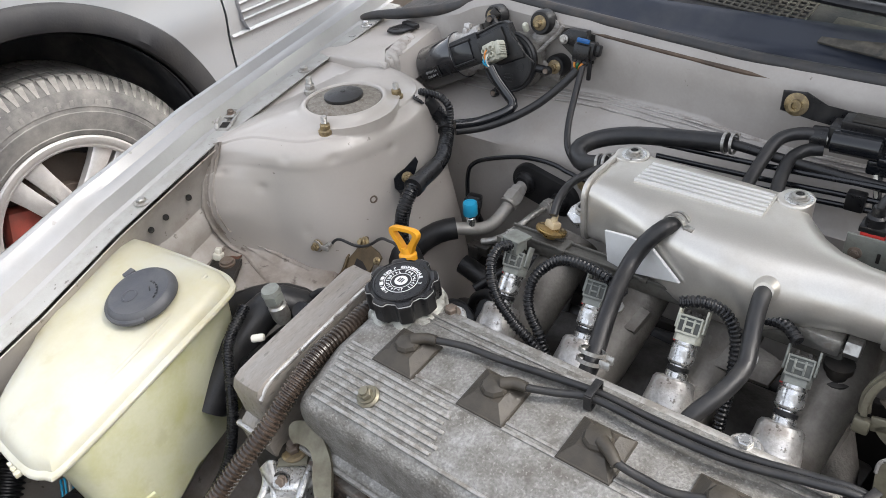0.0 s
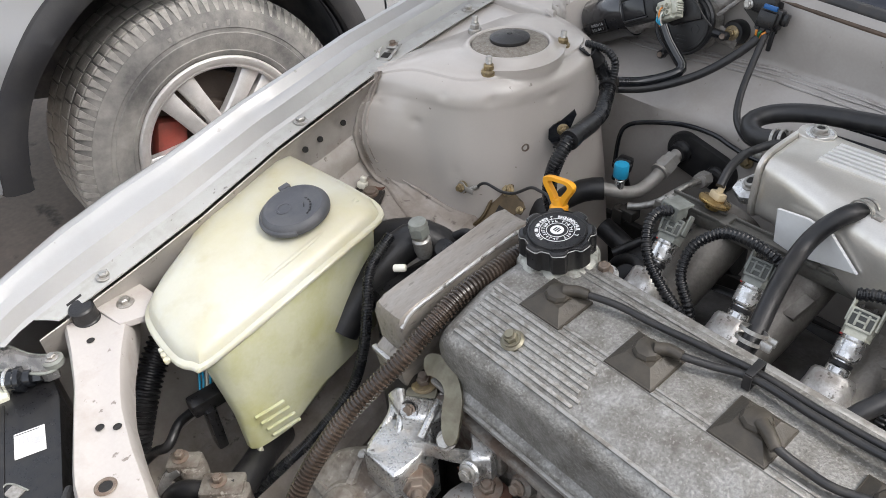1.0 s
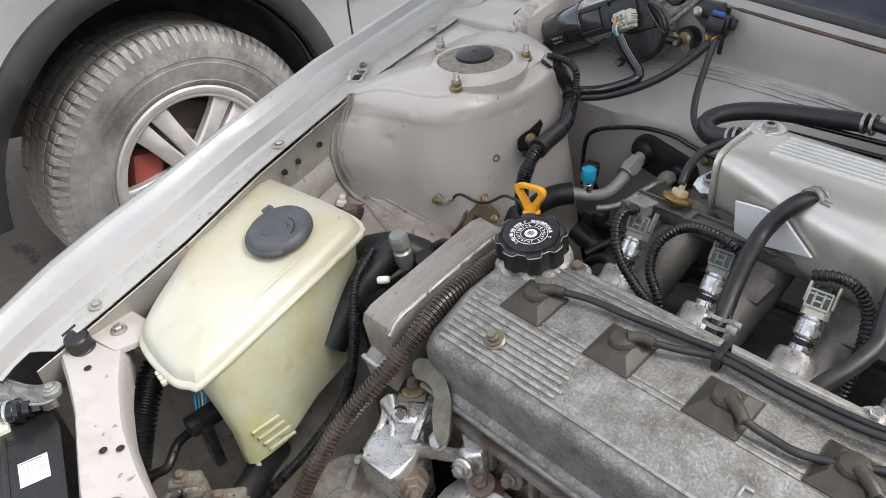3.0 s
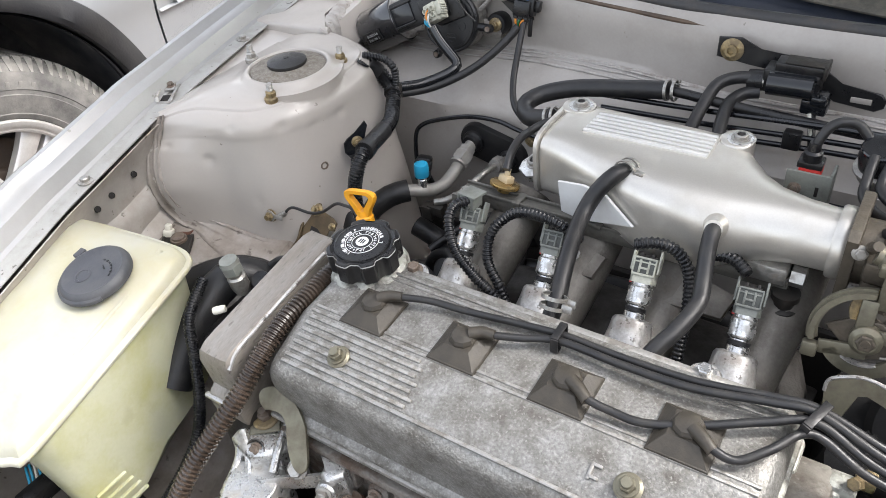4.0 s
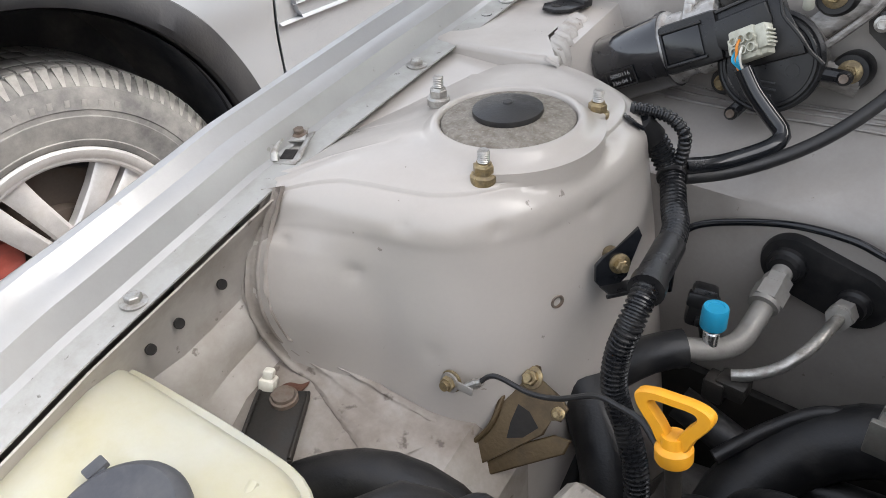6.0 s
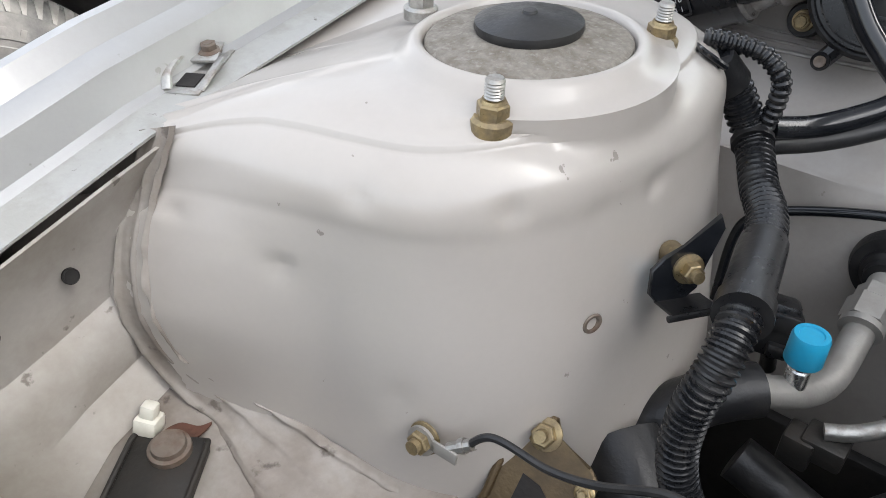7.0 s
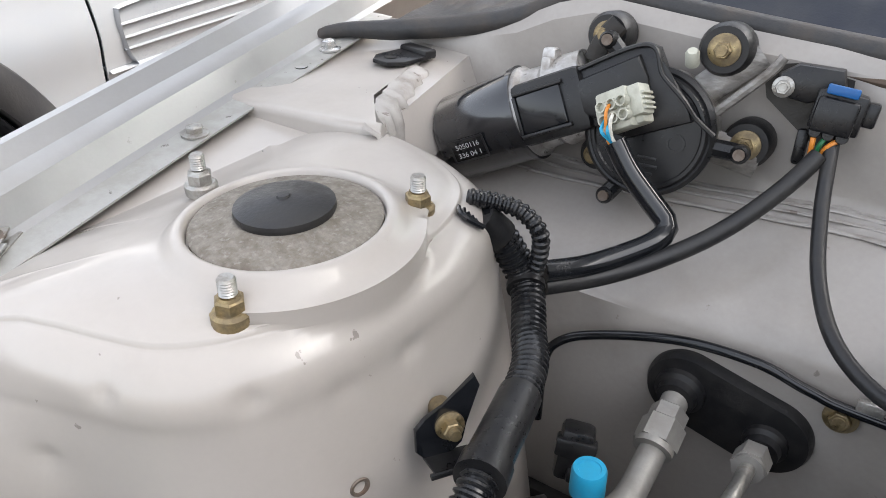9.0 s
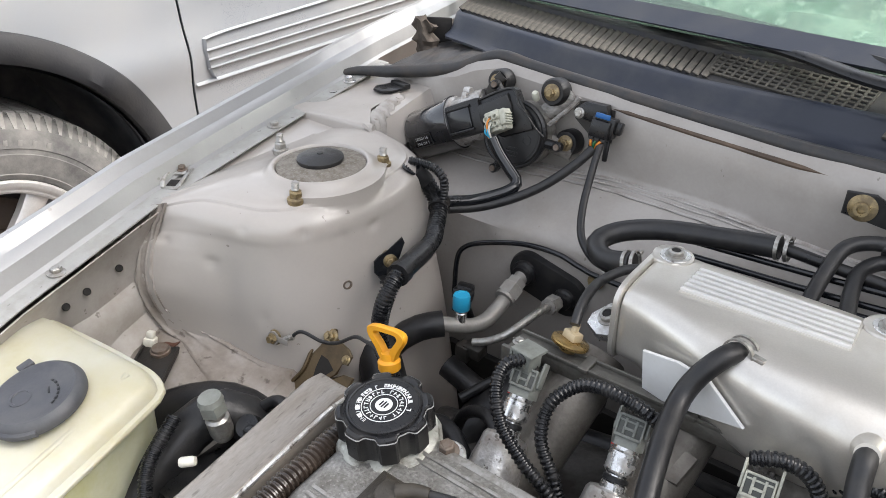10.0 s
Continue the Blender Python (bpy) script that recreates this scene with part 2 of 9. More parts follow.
RED = material("red_plastic", (0.5, 0.03, 0.025), 0.4, 0.0, (0.3, 0.04, 0.03), 0.4, 90, 0.03)
GREEN = material("green_wire", (0.02, 0.15, 0.06), 0.4)
ORANGE_WIRE = material("orange_wire", (0.7, 0.25, 0.04), 0.4)
WHITE = material("white_plastic", (0.68, 0.66, 0.58), 0.4, 0.0, (0.42, 0.38, 0.3), 0.5, 60, 0.02)
LABEL = material("white_paper_and_sheen", (0.64, 0.64, 0.63), 0.5, 0.0, (0.55, 0.53, 0.5), 0.4, 50, 0.02)
CONNECTOR = material("grey_green_connector", (0.19, 0.2, 0.18), 0.42, 0.0, (0.09, 0.085, 0.075), 0.7, 60, 0.06, 0.1, 500)
PALE_CONNECTOR = material("pale_connector", (0.5, 0.5, 0.42), 0.42, 0.0, (0.28, 0.26, 0.2), 0.6, 120, 0.05, 0.1, 500)
PRINT = material("white_print", (0.7, 0.7, 0.7), 0.5)
PRINT_GREY = material("grey_print", (0.38, 0.38, 0.38), 0.5)
STRUT_PLATE = material("dirty_grey_strut_plate", (0.225, 0.205, 0.175), 0.75, 0.1, (0.13, 0.108, 0.084), 0.85, 130, 0.2, 0.8, 420, dirt_edge=(0.42, 0.66), specks=(0.33, 0.31, 0.28), speck_scale=330, speck_edge=(0.56, 0.68), speck_amount=0.5)
LENS = material("orange_lens", (0.85, 0.22, 0.01), 0.18, 0.0, (0.6, 0.13, 0.01), 0.4, 20, 0.02, 0.0, 300, coat=0.5)
TYRE = material("dusty_tyre", (0.10, 0.098, 0.096), 0.75, 0.0, (0.34, 0.325, 0.30), 0.85, 7, 0.1, 0.4, 180, dirt_edge=(0.38, 0.64))
TREAD = material("dust_caked_tread", (0.24, 0.23, 0.215), 0.85, 0.0, (0.36, 0.345, 0.32), 0.8, 30, 0.12, 0.4, 220)
RIM = material("alloy_rim", (0.70, 0.69, 0.68), 0.34, 0.7, (0.3, 0.265, 0.23), 0.5, 12, 0.04, 0.1, 400)
DISC = material("brake_dust_brown", (0.12, 0.095, 0.08), 0.6, 0.4, (0.08, 0.05, 0.03), 0.7, 20, 0.1, 0.3, 200)
CALIPER = material("red_brake_drum", (0.25, 0.05, 0.035), 0.55, 0.0, (0.11, 0.05, 0.035), 0.6, 30, 0.08, 0.2, 200)
LINER = material("black_arch_trim", (0.015, 0.0155, 0.018), 0.62, 0.0, (0.05, 0.047, 0.044), 0.5, 9, 0.08, 0.3, 200)
# near-black base holds the shade of deep bay places, holes and gaps
UNDER = material("depth_shade_black", (0.010, 0.009, 0.0085), 0.7, 0.0, (0.022, 0.018, 0.015), 0.6, 15, 0.1, 0.4, 200)
SHIELD = material("speckled_heat_shield", (0.52, 0.5, 0.48), 0.42, 0.5, (0.2, 0.14, 0.1), 0.9, 170, 0.05, 0.3, 400, dirt_edge=(0.56, 0.66), specks=(0.24, 0.19, 0.15), speck_scale=30, speck_edge=(0.58, 0.7), speck_amount=0.6)
GROUND = material("dusty_concrete", (0.25, 0.205, 0.17), 0.85, 0.0, (0.13, 0.105, 0.088), 0.8, 2.6, 0.14, 0.6, 60, specks=(0.07, 0.06, 0.05), speck_scale=9, speck_edge=(0.6, 0.68))
SLAB = material("worn_concrete_slab", (0.29, 0.245, 0.2), 0.85, 0.0, (0.17, 0.14, 0.115), 0.75, 3.4, 0.14, 0.6, 60, specks=(0.09, 0.075, 0.06), speck_scale=11, speck_edge=(0.6, 0.68))
CLEAR = material("clear_lens", (0.9, 0.93, 0.92), 0.08, 0.0, None, 0.0, 20, 0.0, transmission=0.95, rough_vary=0.03)
GLASS = material("tinted_glass", (0.38, 0.52, 0.44), 0.03, 0.0, (0.6, 0.6, 0.5), 0.1, 30, 0.0, transmission=0.9, rough_vary=0.01)
YARD_WALL = material("weathered_plaster", (0.13, 0.12, 0.10), 0.85, 0.0, (0.06, 0.065, 0.05), 0.8, 1.2, 0.1, 0.3, 40)
CAP_GREY = material("blue_grey_cap", (0.05, 0.052, 0.06), 0.45, 0.0, (0.11, 0.11, 0.11), 0.5, 45, 0.08, 0.15, 400)
RAIL = material("dirty_rail", (0.15, 0.145, 0.13), 0.45, 0.6, (0.06, 0.052, 0.042), 0.75, 60, 0.1, 0.3, 400)
RUNNER = material("grimy_cast_runner", (0.16, 0.148, 0.13), 0.45, 0.35, (0.055, 0.046, 0.038), 0.8, 30, 0.12, 0.5, 380)
ALT_CAST = material("oily_alternator_casting", (0.22, 0.205, 0.18), 0.5, 0.4, (0.06, 0.042, 0.03), 0.85, 34, 0.14, 0.6, 300, dirt_edge=(0.4, 0.62), specks=(0.34, 0.32, 0.29), speck_scale=120, speck_edge=(0.62, 0.7), speck_amount=0.6)
DULL_ALU = material("dull_oxidised_aluminium", (0.36, 0.345, 0.32), 0.48, 0.55, (0.2, 0.18, 0.155), 0.6, 50, 0.08, 0.2, 400)
ARCH_LINER = material("dusty_arch_liner", (0.085, 0.088, 0.096), 0.7, 0.0, (0.22, 0.21, 0.20), 0.7, 11, 0.12, 0.4, 150)
CORRODED = material("corroded_pale_casting", (0.40, 0.40, 0.36), 0.5, 0.35, (0.12, 0.11, 0.09), 0.85, 60, 0.12, 0.6, 300, dirt_edge=(0.46, 0.62), specks=(0.62, 0.64, 0.58), speck_scale=110, speck_edge=(0.6, 0.68), speck_amount=0.6)
TIMING = material("streaked_timing_cover", (0.31, 0.288, 0.26), 0.36, 0.65, (0.13, 0.10, 0.075), 0.75, 16, 0.14, 0.4, 450, dirt_edge=(0.4, 0.68), stretch=(1.4, 0.35, 1.0), specks=(0.07, 0.055, 0.045), speck_scale=150, speck_edge=(0.6, 0.7), speck_amount=0.6)
SMOKED = material("scratched_clear_plastic", (0.30, 0.29, 0.28), 0.12, 0.0, (0.1, 0.1, 0.1), 0.8, 60, 0.1, 0.0, 300, transmission=0.55, dirt_edge=(0.45, 0.55), coat=0.6, stretch=(0.4, 1.0, 1.0))
TAN = material("tan_plastic", (0.5, 0.4, 0.25), 0.4, 0.0, (0.34, 0.27, 0.17), 0.5, 90, 0.04, 0.1)
BRASS = material("gold_plate", (0.34, 0.23, 0.085), 0.25, 0.9, (0.09, 0.06, 0.035), 0.7, 60, 0.05, 0.1)
THROTTLE_CAST = material("browned_throttle_casting", (0.105, 0.09, 0.07), 0.42, 0.45, (0.042, 0.033, 0.024), 0.8, 40, 0.12, 0.4, 400)
OLIVE = material("olive_zinc_plate", (0.19, 0.178, 0.132), 0.4, 0.6, (0.085, 0.07, 0.05), 0.7, 60, 0.08, 0.15)


# ---- mesh tools ----
def thing(name, m=None, label="", category="", group="", kind=""):
    ob = new(name)
    ob.empty_display_size = 0.02
    ob.matrix_world = m or Matrix()
    return tagged(ob, label, category, group, kind)


def mesh_of(name, bm, mat, sharp=35):
    bmesh.ops.recalc_face_normals(bm, faces=bm.faces)
    me = bpy.data.meshes.new(name)
    bm.to_mesh(me)
    bm.free()
    me.materials.append(mat)
    me.polygons.foreach_set("use_smooth", [True] * len(me.polygons))
    me.set_sharp_from_angle(angle=radians(sharp))
    return me


def part(name, bm, mat, parent, label="", m=None, sharp=35):
    ob = new(name, mesh_of(name, bm, mat, sharp))
    ob.parent = parent
    if m is not None:
        ob.matrix_local = m
    return tagged(ob, label)


def lone(name, bm, mat, label, category, group="", kind="", m=None, sharp=35):
    ob = new(name, mesh_of(name, bm, mat, sharp))
    if m is not None:
        ob.matrix_world = m
    return tagged(ob, label, category, group, kind)


def share(ob, parent, m):
    """One more piece on the same mesh."""
    twin = new(ob.name.split(".")[0], ob.data)
    twin.parent = parent
    twin.matrix_local = m
    return twin


def along(loc, way, spin=0):
    """A pose whose z axis points along way."""
    return Matrix.Translation(loc) @ Vector(way).to_track_quat("Z", "Y").to_matrix().to_4x4() @ pose(0, 0, 0, 0, 0, spin)


def facing(loc, n, spin=0):
    """A pose on an upright face: x to the face's right, y up, z out of it along n."""
    n = Vector(n).normalized()
    x = Vector((0, 0, 1)).cross(n).normalized()
    y = n.cross(x)
    m = Matrix((x, y, n)).transposed().to_4x4()
    return Matrix.Translation(loc) @ m @ pose(0, 0, 0, 0, 0, spin)


def written(words, size, parent, mat, m, depth=0.0001):
    """A line of flat lettering as one mesh."""
    cu = bpy.data.curves.new("writing", "FONT")
    cu.body, cu.size, cu.align_x, cu.align_y, cu.extrude = words, size, "CENTER", "CENTER", depth
    tmp = bpy.data.objects.new("writing", cu)
    me = bpy.data.meshes.new_from_object(tmp)
    bpy.data.objects.remove(tmp)
    bpy.data.curves.remove(cu)
    me.materials.append(mat)
    ob = new("writing", me)
    ob.parent = parent
    ob.matrix_local = m
    return ob


def merge(*bms):
    out = bmesh.new()
    for b in bms:
        me = bpy.data.meshes.new("merge")
        b.to_mesh(me)
        b.free()
        out.from_mesh(me)
        bpy.data.meshes.remove(me)
    return out


def moved(bm, m):
    bm.transform(m)
    return bm


def box(sx, sy, sz, at=(0, 0, 0), bevel=0.0015, segs=2, m=None):
    bm = bmesh.new()
    bmesh.ops.create_cube(bm, size=1.0)
    bm.transform(Matrix.Translation(at) @ Matrix.Diagonal((sx, sy, sz, 1)))
    if bevel:
        bmesh.ops.bevel(bm, geom=bm.edges[:], offset=min(bevel, 0.45 * min(sx, sy, sz)), segments=segs, affect="EDGES", profile=0.5)
    if m is not None:
        bm.transform(m)
    return bm


def prism(outline, z0, z1, bevel=0.0, segs=2, m=None):
    bm = bmesh.new()
    low = [bm.verts.new((x, y, z0)) for x, y in outline]
    high = [bm.verts.new((x, y, z1)) for x, y in outline]
    n = len(outline)
    bm.faces.new(low[::-1])
    top = bm.faces.new(high)
    for i in range(n):
        bm.faces.new((low[i], low[(i + 1) % n], high[(i + 1) % n], high[i]))
    if bevel:
        bmesh.ops.bevel(bm, geom=top.edges[:], offset=bevel, segments=segs, affect="EDGES", profile=0.5)
    if m is not None:
        bm.transform(m)
    return bm


def lathe(profile, segs=28, m=None):
    """A turned body from (radius, z) pairs, from below to above."""
    bm = bmesh.new()
    rings = []
    for r, z in profile:
        if r < 1e-6:
            rings.append([bm.verts.new((0, 0, z))])
        else:
            rings.append([bm.verts.new((r * math.cos(2 * math.pi * i / segs), r * math.sin(2 * math.pi * i / segs), z)) for i in range(segs)])
    for a, b in zip(rings, rings[1:]):
        for i in range(segs):
            j = (i + 1) % segs
            if len(a) == 1 and len(b) == 1:
                continue
            if len(a) == 1:
                bm.faces.new((a[0], b[j], b[i]))
            elif len(b) == 1:
                bm.faces.new((a[i], a[j], b[0]))
            else:
                bm.faces.new((a[i], a[j], b[j], b[i]))
    if m is not None:
        bm.transform(m)
    return bm


def spline(points, step):
    """Evenly spaced places on a smooth line through the points."""
    p = [Vector(q) for q in points]
    p = [2 * p[0] - p[1]] + p + [2 * p[-1] - p[-2]]
    dense = []
    for i in range(1, len(p) - 2):
        a, b, c, d = p[i - 1 : i + 3]
        n = max(4, int((c - b).length / step * 3))
        for k in range(n):
            t = k / n
            dense.append(0.5 * (2 * b + (c - a) * t + (2 * a - 5 * b + 4 * c - d) * t * t + (3 * b - a - 3 * c + d) * t ** 3))
    dense.append(p[-2])
    out, gone, want = [dense[0]], 0.0, step
    for a, b in zip(dense, dense[1:]):
        length = (b - a).length
        while length > 1e-9 and gone + length >= want:
            out.append(a + (b - a) * ((want - gone) / length))
            want += step
        gone += length
    if (out[-1] - dense[-1]).length > step * 0.3:
        out.append(dense[-1])
    return out


def sweep(points, radius, segs=12, ribs=0.0, rib_depth=0.18, step=None, taper=None, flat=1.0):
    """A tube along a smooth line; ribs: the pitch of its corrugations; taper: end radius as a share."""
    step = step or (ribs / 4 if ribs else max(radius * 0.9, 0.002))
    line = spline(points, step)
    bm = bmesh.new()
    up = Vector((0, 0, 1))
    rings = []
    side = None
    for i, q in enumerate(line):
        way = (line[min(i + 1, len(line) - 1)] - line[max(i - 1, 0)]).normalized()
        if side is None:
            side = way.orthogonal().normalized() if abs(way.z) > 0.9 else way.cross(up).normalized()
        side = (side - way * side.dot(way)).normalized()
        other = way.cross(side)
        r = radius * (1 - (rib_depth if ribs and i % 4 in (0, 1) else 0))
        if taper:
            r *= 1 + (taper - 1) * i / max(1, len(line) - 1)
        rings.append([bm.verts.new(q + r * (math.cos(a) * side + flat * math.sin(a) * other)) for a in (2 * math.pi * k / segs for k in range(segs))])
    for a, b in zip(rings, rings[1:]):
        for k in range(segs):
            bm.faces.new((a[k], a[(k + 1) % segs], b[(k + 1) % segs], b[k]))
    bm.faces.new(rings[0][::-1])
    bm.faces.new(rings[-1])
    return bm


def loft(loops, closed=True, cap_start=True, cap_end=True):
    """A skin over loops of equally many places."""
    bm = bmesh.new()
    rows = [[bm.verts.new(v) for v in loop] for loop in loops]
    n = len(rows[0])
    for a, b in zip(rows, rows[1:]):
        for i in range(n if closed else n - 1):
            j = (i + 1) % n
            bm.faces.new((a[i], a[j], b[j], b[i]))
    if closed and cap_start:
        bm.faces.new(rows[0][::-1])
    if closed and cap_end:
        bm.faces.new(rows[-1])
    return bm


def thick(bm, depth):
    """Gives an open skin some thickness."""
    bmesh.ops.recalc_face_normals(bm, faces=bm.faces)
    bmesh.ops.solidify(bm, geom=bm.faces[:], thickness=depth)
    return bm


def ring_of(n, r, cx=0.0, cy=0.0):
    return [(cx + r * math.cos(2 * math.pi * i / n), cy + r * math.sin(2 * math.pi * i / n)) for i in range(n)]


def hexagon(r, z0, z1, m=None):
    return prism(ring_of(6, r), z0, z1, min(r * 0.12, 0.0008), 1, m)


def bolt_head(r=0.006, flange=0.009, tall=0.006, m=None):
    """A flanged hexagon head."""
    bm = merge(lathe([(0, 0), (flange, 0), (flange, 0.0012), (r * 1.05, 0.002), (0, 0.002)], 20), hexagon(r, 0.0015, tall), lathe([(0, tall), (r * 0.6, tall), (r * 0.55, tall + 0.0004), (0, tall + 0.0003)], 14))
    return moved(bm, m) if m is not None else bm


def threaded(r, z0, z1, pitch=0.0013, m=None):
    prof, z, out = [(0, z0), (r, z0)], z0, True
    while z < z1 - 0.0015:
        z += pitch / 2
        out = not out
        prof.append((r if out else r * 0.86, z))
    prof += [(r * 0.8, z1), (0, z1)]
    return lathe(prof, 14, m)


def mix(a, b, t):
    return tuple(p + (q - p) * t for p, q in zip(a, b))


def at_y(table, y):
    """Linear lookup in rows of (y, values...)."""
    rows = sorted(table)
    if y <= rows[0][0]:
        return rows[0][1:]
    for a, b in zip(rows, rows[1:]):
        if y <= b[0]:
            return mix(a[1:], b[1:], (y - a[0]) / (b[0] - a[0]))
    return rows[-1][1:]


def smooth_loop(points, n):
    """A closed smooth outline through 2D points, of n places."""
    p = [Vector((*q, 0)) for q in points]
    k = len(p)
    dense = []
    for i in range(k):
        a, b, c, d = p[i - 1], p[i], p[(i + 1) % k], p[(i + 2) % k]
        for s in range(16):
            t = s / 16
            dense.append(0.5 * (2 * b + (c - a) * t + (2 * a - 5 * b + 4 * c - d) * t * t + (3 * b - a - 3 * c + d) * t ** 3))
    lengths = [0.0]
    for i in range(len(dense)):
        lengths.append(lengths[-1] + (dense[(i + 1) % len(dense)] - dense[i]).length)
    out = []
    for s in range(n):
        want = lengths[-1] * s / n
        i = next(j for j in range(len(dense)) if lengths[j + 1] >= want)
        t = (want - lengths[i]) / max(1e-9, lengths[i + 1] - lengths[i])
        out.append(dense[i].lerp(dense[(i + 1) % len(dense)], t))
    return out


def smooth_loop_flat(points, n, grow):
    """A closed smooth outline, grown or shrunk about its middle."""
    loop = smooth_loop(points, n)
    mid = sum(loop, Vector()) / n
    return [((p + (p - mid).normalized() * grow).x, (p + (p - mid).normalized() * grow).y) for p in loop]


def super_ring(n, hy, hz, power, x, cy, cz):
    """A rounded section across x."""
    out = []
    for i in range(n):
        a = 2 * math.pi * i / n
        c, s = math.cos(a), math.sin(a)
        out.append(Vector((x, cy + hy * math.copysign(abs(c) ** (2 / power), c), cz + hz * math.copysign(abs(s) ** (2 / power), s))))
    return out


# ---- ground ----
bm = bmesh.new()
bmesh.ops.create_grid(bm, x_segments=60, y_segments=60, size=300)
lone("ground", bm, GROUND, "dusty worn brown concrete yard", "ground", kind="structure")

# plain unseen yard walls, added to close the far sides and cut skylight
part_wall = [("wall_east", (0.25, 18.0, 3.4), (4.6, 2.0, 1.7)), ("wall_north", (16.0, 0.25, 4.6), (-2.0, 9.5, 2.3))]
for name, size, at in part_wall:
    lone(name, box(*size, at, 0.02), YARD_WALL, "unseen grey-brown plastered yard wall, added to cut skylight", "wall", kind="structure")

# ---- car body round the engine bay ----
SEAM = [(-0.60, -0.36, 0.60), (-0.42, -0.385, 0.665), (-0.34, -0.385, 0.700), (-0.235, -0.378, 0.733), (-0.14, -0.383, 0.758), (-0.03, -0.398, 0.787), (0.13, -0.425, 0.813), (0.30, -0.448, 0.829), (0.48, -0.470, 0.845), (0.56, -0.481, 0.851), (0.66, -0.49, 0.858), (1.0, -0.525, 0.880)]
body = thing("car_body", None, "open engine bay of a silver-beige car with its front wing", "car", kind="structure")


WIDE = [(-0.47, 0.35), (-0.431, 0.53), (-0.389, 0.83), (-0.33, 1.15), (-0.262, 1.36), (-0.2, 1.38), (-0.1, 1.2), (0.0, 1.06), (0.1, 1.0), (0.7, 1.0)]
WING = [(0.0, 0.0), (-0.010, 0.0012), (-0.021, 0.0018), (-0.026, 0.005), (-0.029, 0.013), (-0.032, 0.021), (-0.037, 0.0245), (-0.043, 0.0265), (-0.0475, 0.031), (-0.052, 0.0355), (-0.058, 0.0355), (-0.066, 0.031), (-0.078, 0.017), (-0.092, -0.012), (-0.104, -0.06), (-0.112, -0.13), (-0.116, -0.24), (-0.116, -0.40)]


def wing_place(a, b, u):
    """A place on the wing: profile offset a, b and share u from its slanting front edge to the back."""
    front = -0.340 - 0.92 * min(-a, 0.085)
    y = front + (0.66 - front) * u
    x, z = at_y(SEAM, y)
    return (x + a * at_y(WIDE, y)[0], y, z + b)


skin = loft([[wing_place(a, b, i / 60) for a, b in WING[2:]] for i in range(82)], closed=False)
part("fender", thick(skin, -0.0015), FENDER, body, "silver front wing with a rolled upper ridge", sharp=26)
part("fender_flange", thick(loft([[wing_place(a, b, i / 60) for a, b in WING[:3]] for i in range(2, 54)], closed=False), -0.0014), FLANGE, body, "dusty inner wing flange")
slot = sweep([wing_place(-0.010, 0.0022, u) for u in (0.055, 0.063, 0.071)], 0.004, 10, flat=0.12)
part("flange_slot", slot, UNDER, body, "dark slot in the flange")
for u in (0.098, 0.36, 0.66):
    part("flange_bolt", bolt_head(0.0055, 0.0088, 0.006), STEEL, body, "dull flange bolt", m=pose(*wing_place(-0.010, 0.0022, u), 0, 4, 25 * u))

A = [(0, -0.004), (-0.004, -0.012), (-0.010, -0.024), (-0.0155, -0.040), (-0.019, -0.060), (-0.019, -0.068), (-0.014, -0.075), (-0.010, -0.082), (-0.012, -0.105), (0.002, -0.123), (0.05, -0.132), (0.10, -0.137), (0.155, -0.150), (0.185, -0.185), (0.20, -0.45)]
B = [(0, -0.004), (-0.004, -0.012), (-0.010, -0.024), (-0.0155, -0.040), (-0.022, -0.055), (-0.03, -0.065), (-0.03, -0.075), (-0.03, -0.09), (-0.02, -0.15), (0.0, -0.24), (0.02, -0.268), (0.09, -0.275), (0.165, -0.28), (0.175, -0.29), (0.18, -0.5)]
stations = [(0.19, 0), (0.14, 0), (0.10, 0), (0.06, 0), (0.035, 0.1), (0.015, 0.5), (-0.005, 0.9), (-0.03, 1), (-0.08, 1), (-0.14, 1), (-0.20, 1), (-0.27, 1), (-0.33, 1)]
rows = []
for y, k in stations:
    x, z = at_y(SEAM, y)
    rows.append([(x + a, y, z + b) for a, b in (mix(p, q, k) for p, q in zip(A, B))])
part("inner_apron", thick(loft([row[:10] for row in rows], closed=False), 0.0015), DIRTY_PAINT, body, "beige inner wing panel with drilled holes")
part("apron_floor", thick(loft([row[9:] for row in rows], closed=False), 0.0015), GRIMY_FLOOR, body, "brown-grimed floor of the inner wing")
rows = []
for k in range(20):
    y = 0.172 + 0.02 * k
    x, z = at_y(SEAM, y)
    rows.append([(x - 0.05, y, z - 0.004), (x + 0.003, y, z - 0.0055), (x + 0.03, y, z - 0.0075), (x + 0.085, y, z - 0.012), (x + 0.10, y, z - 0.05)])
part("apron_top", thick(loft(rows, closed=False), 0.0012), PAINT, body, "beige panel under the wing flange")
# holes of the apron: dark drilled rings
for y in (0.075, 0.036, 0.012):
    x, z = at_y(SEAM, y)
    part("hole", lathe([(0, 0.0006), (0.0030, 0.0006), (0.0033, 0.0009), (0.0037, 0.0006), (0.0038, -0.001)], 18), UNDER, body, m=along((x - 0.0088, y, z - 0.0365 + 0.05 * (0.075 - y)), (1, 0.05, 0.33)))

def lumpy(bm, amount, scale):
    """Uneven hand-laid surface."""
    bm.normal_update()
    for v in bm.verts:
        v.co += v.normal * amount * noise.noise(v.co * scale)
    return bm


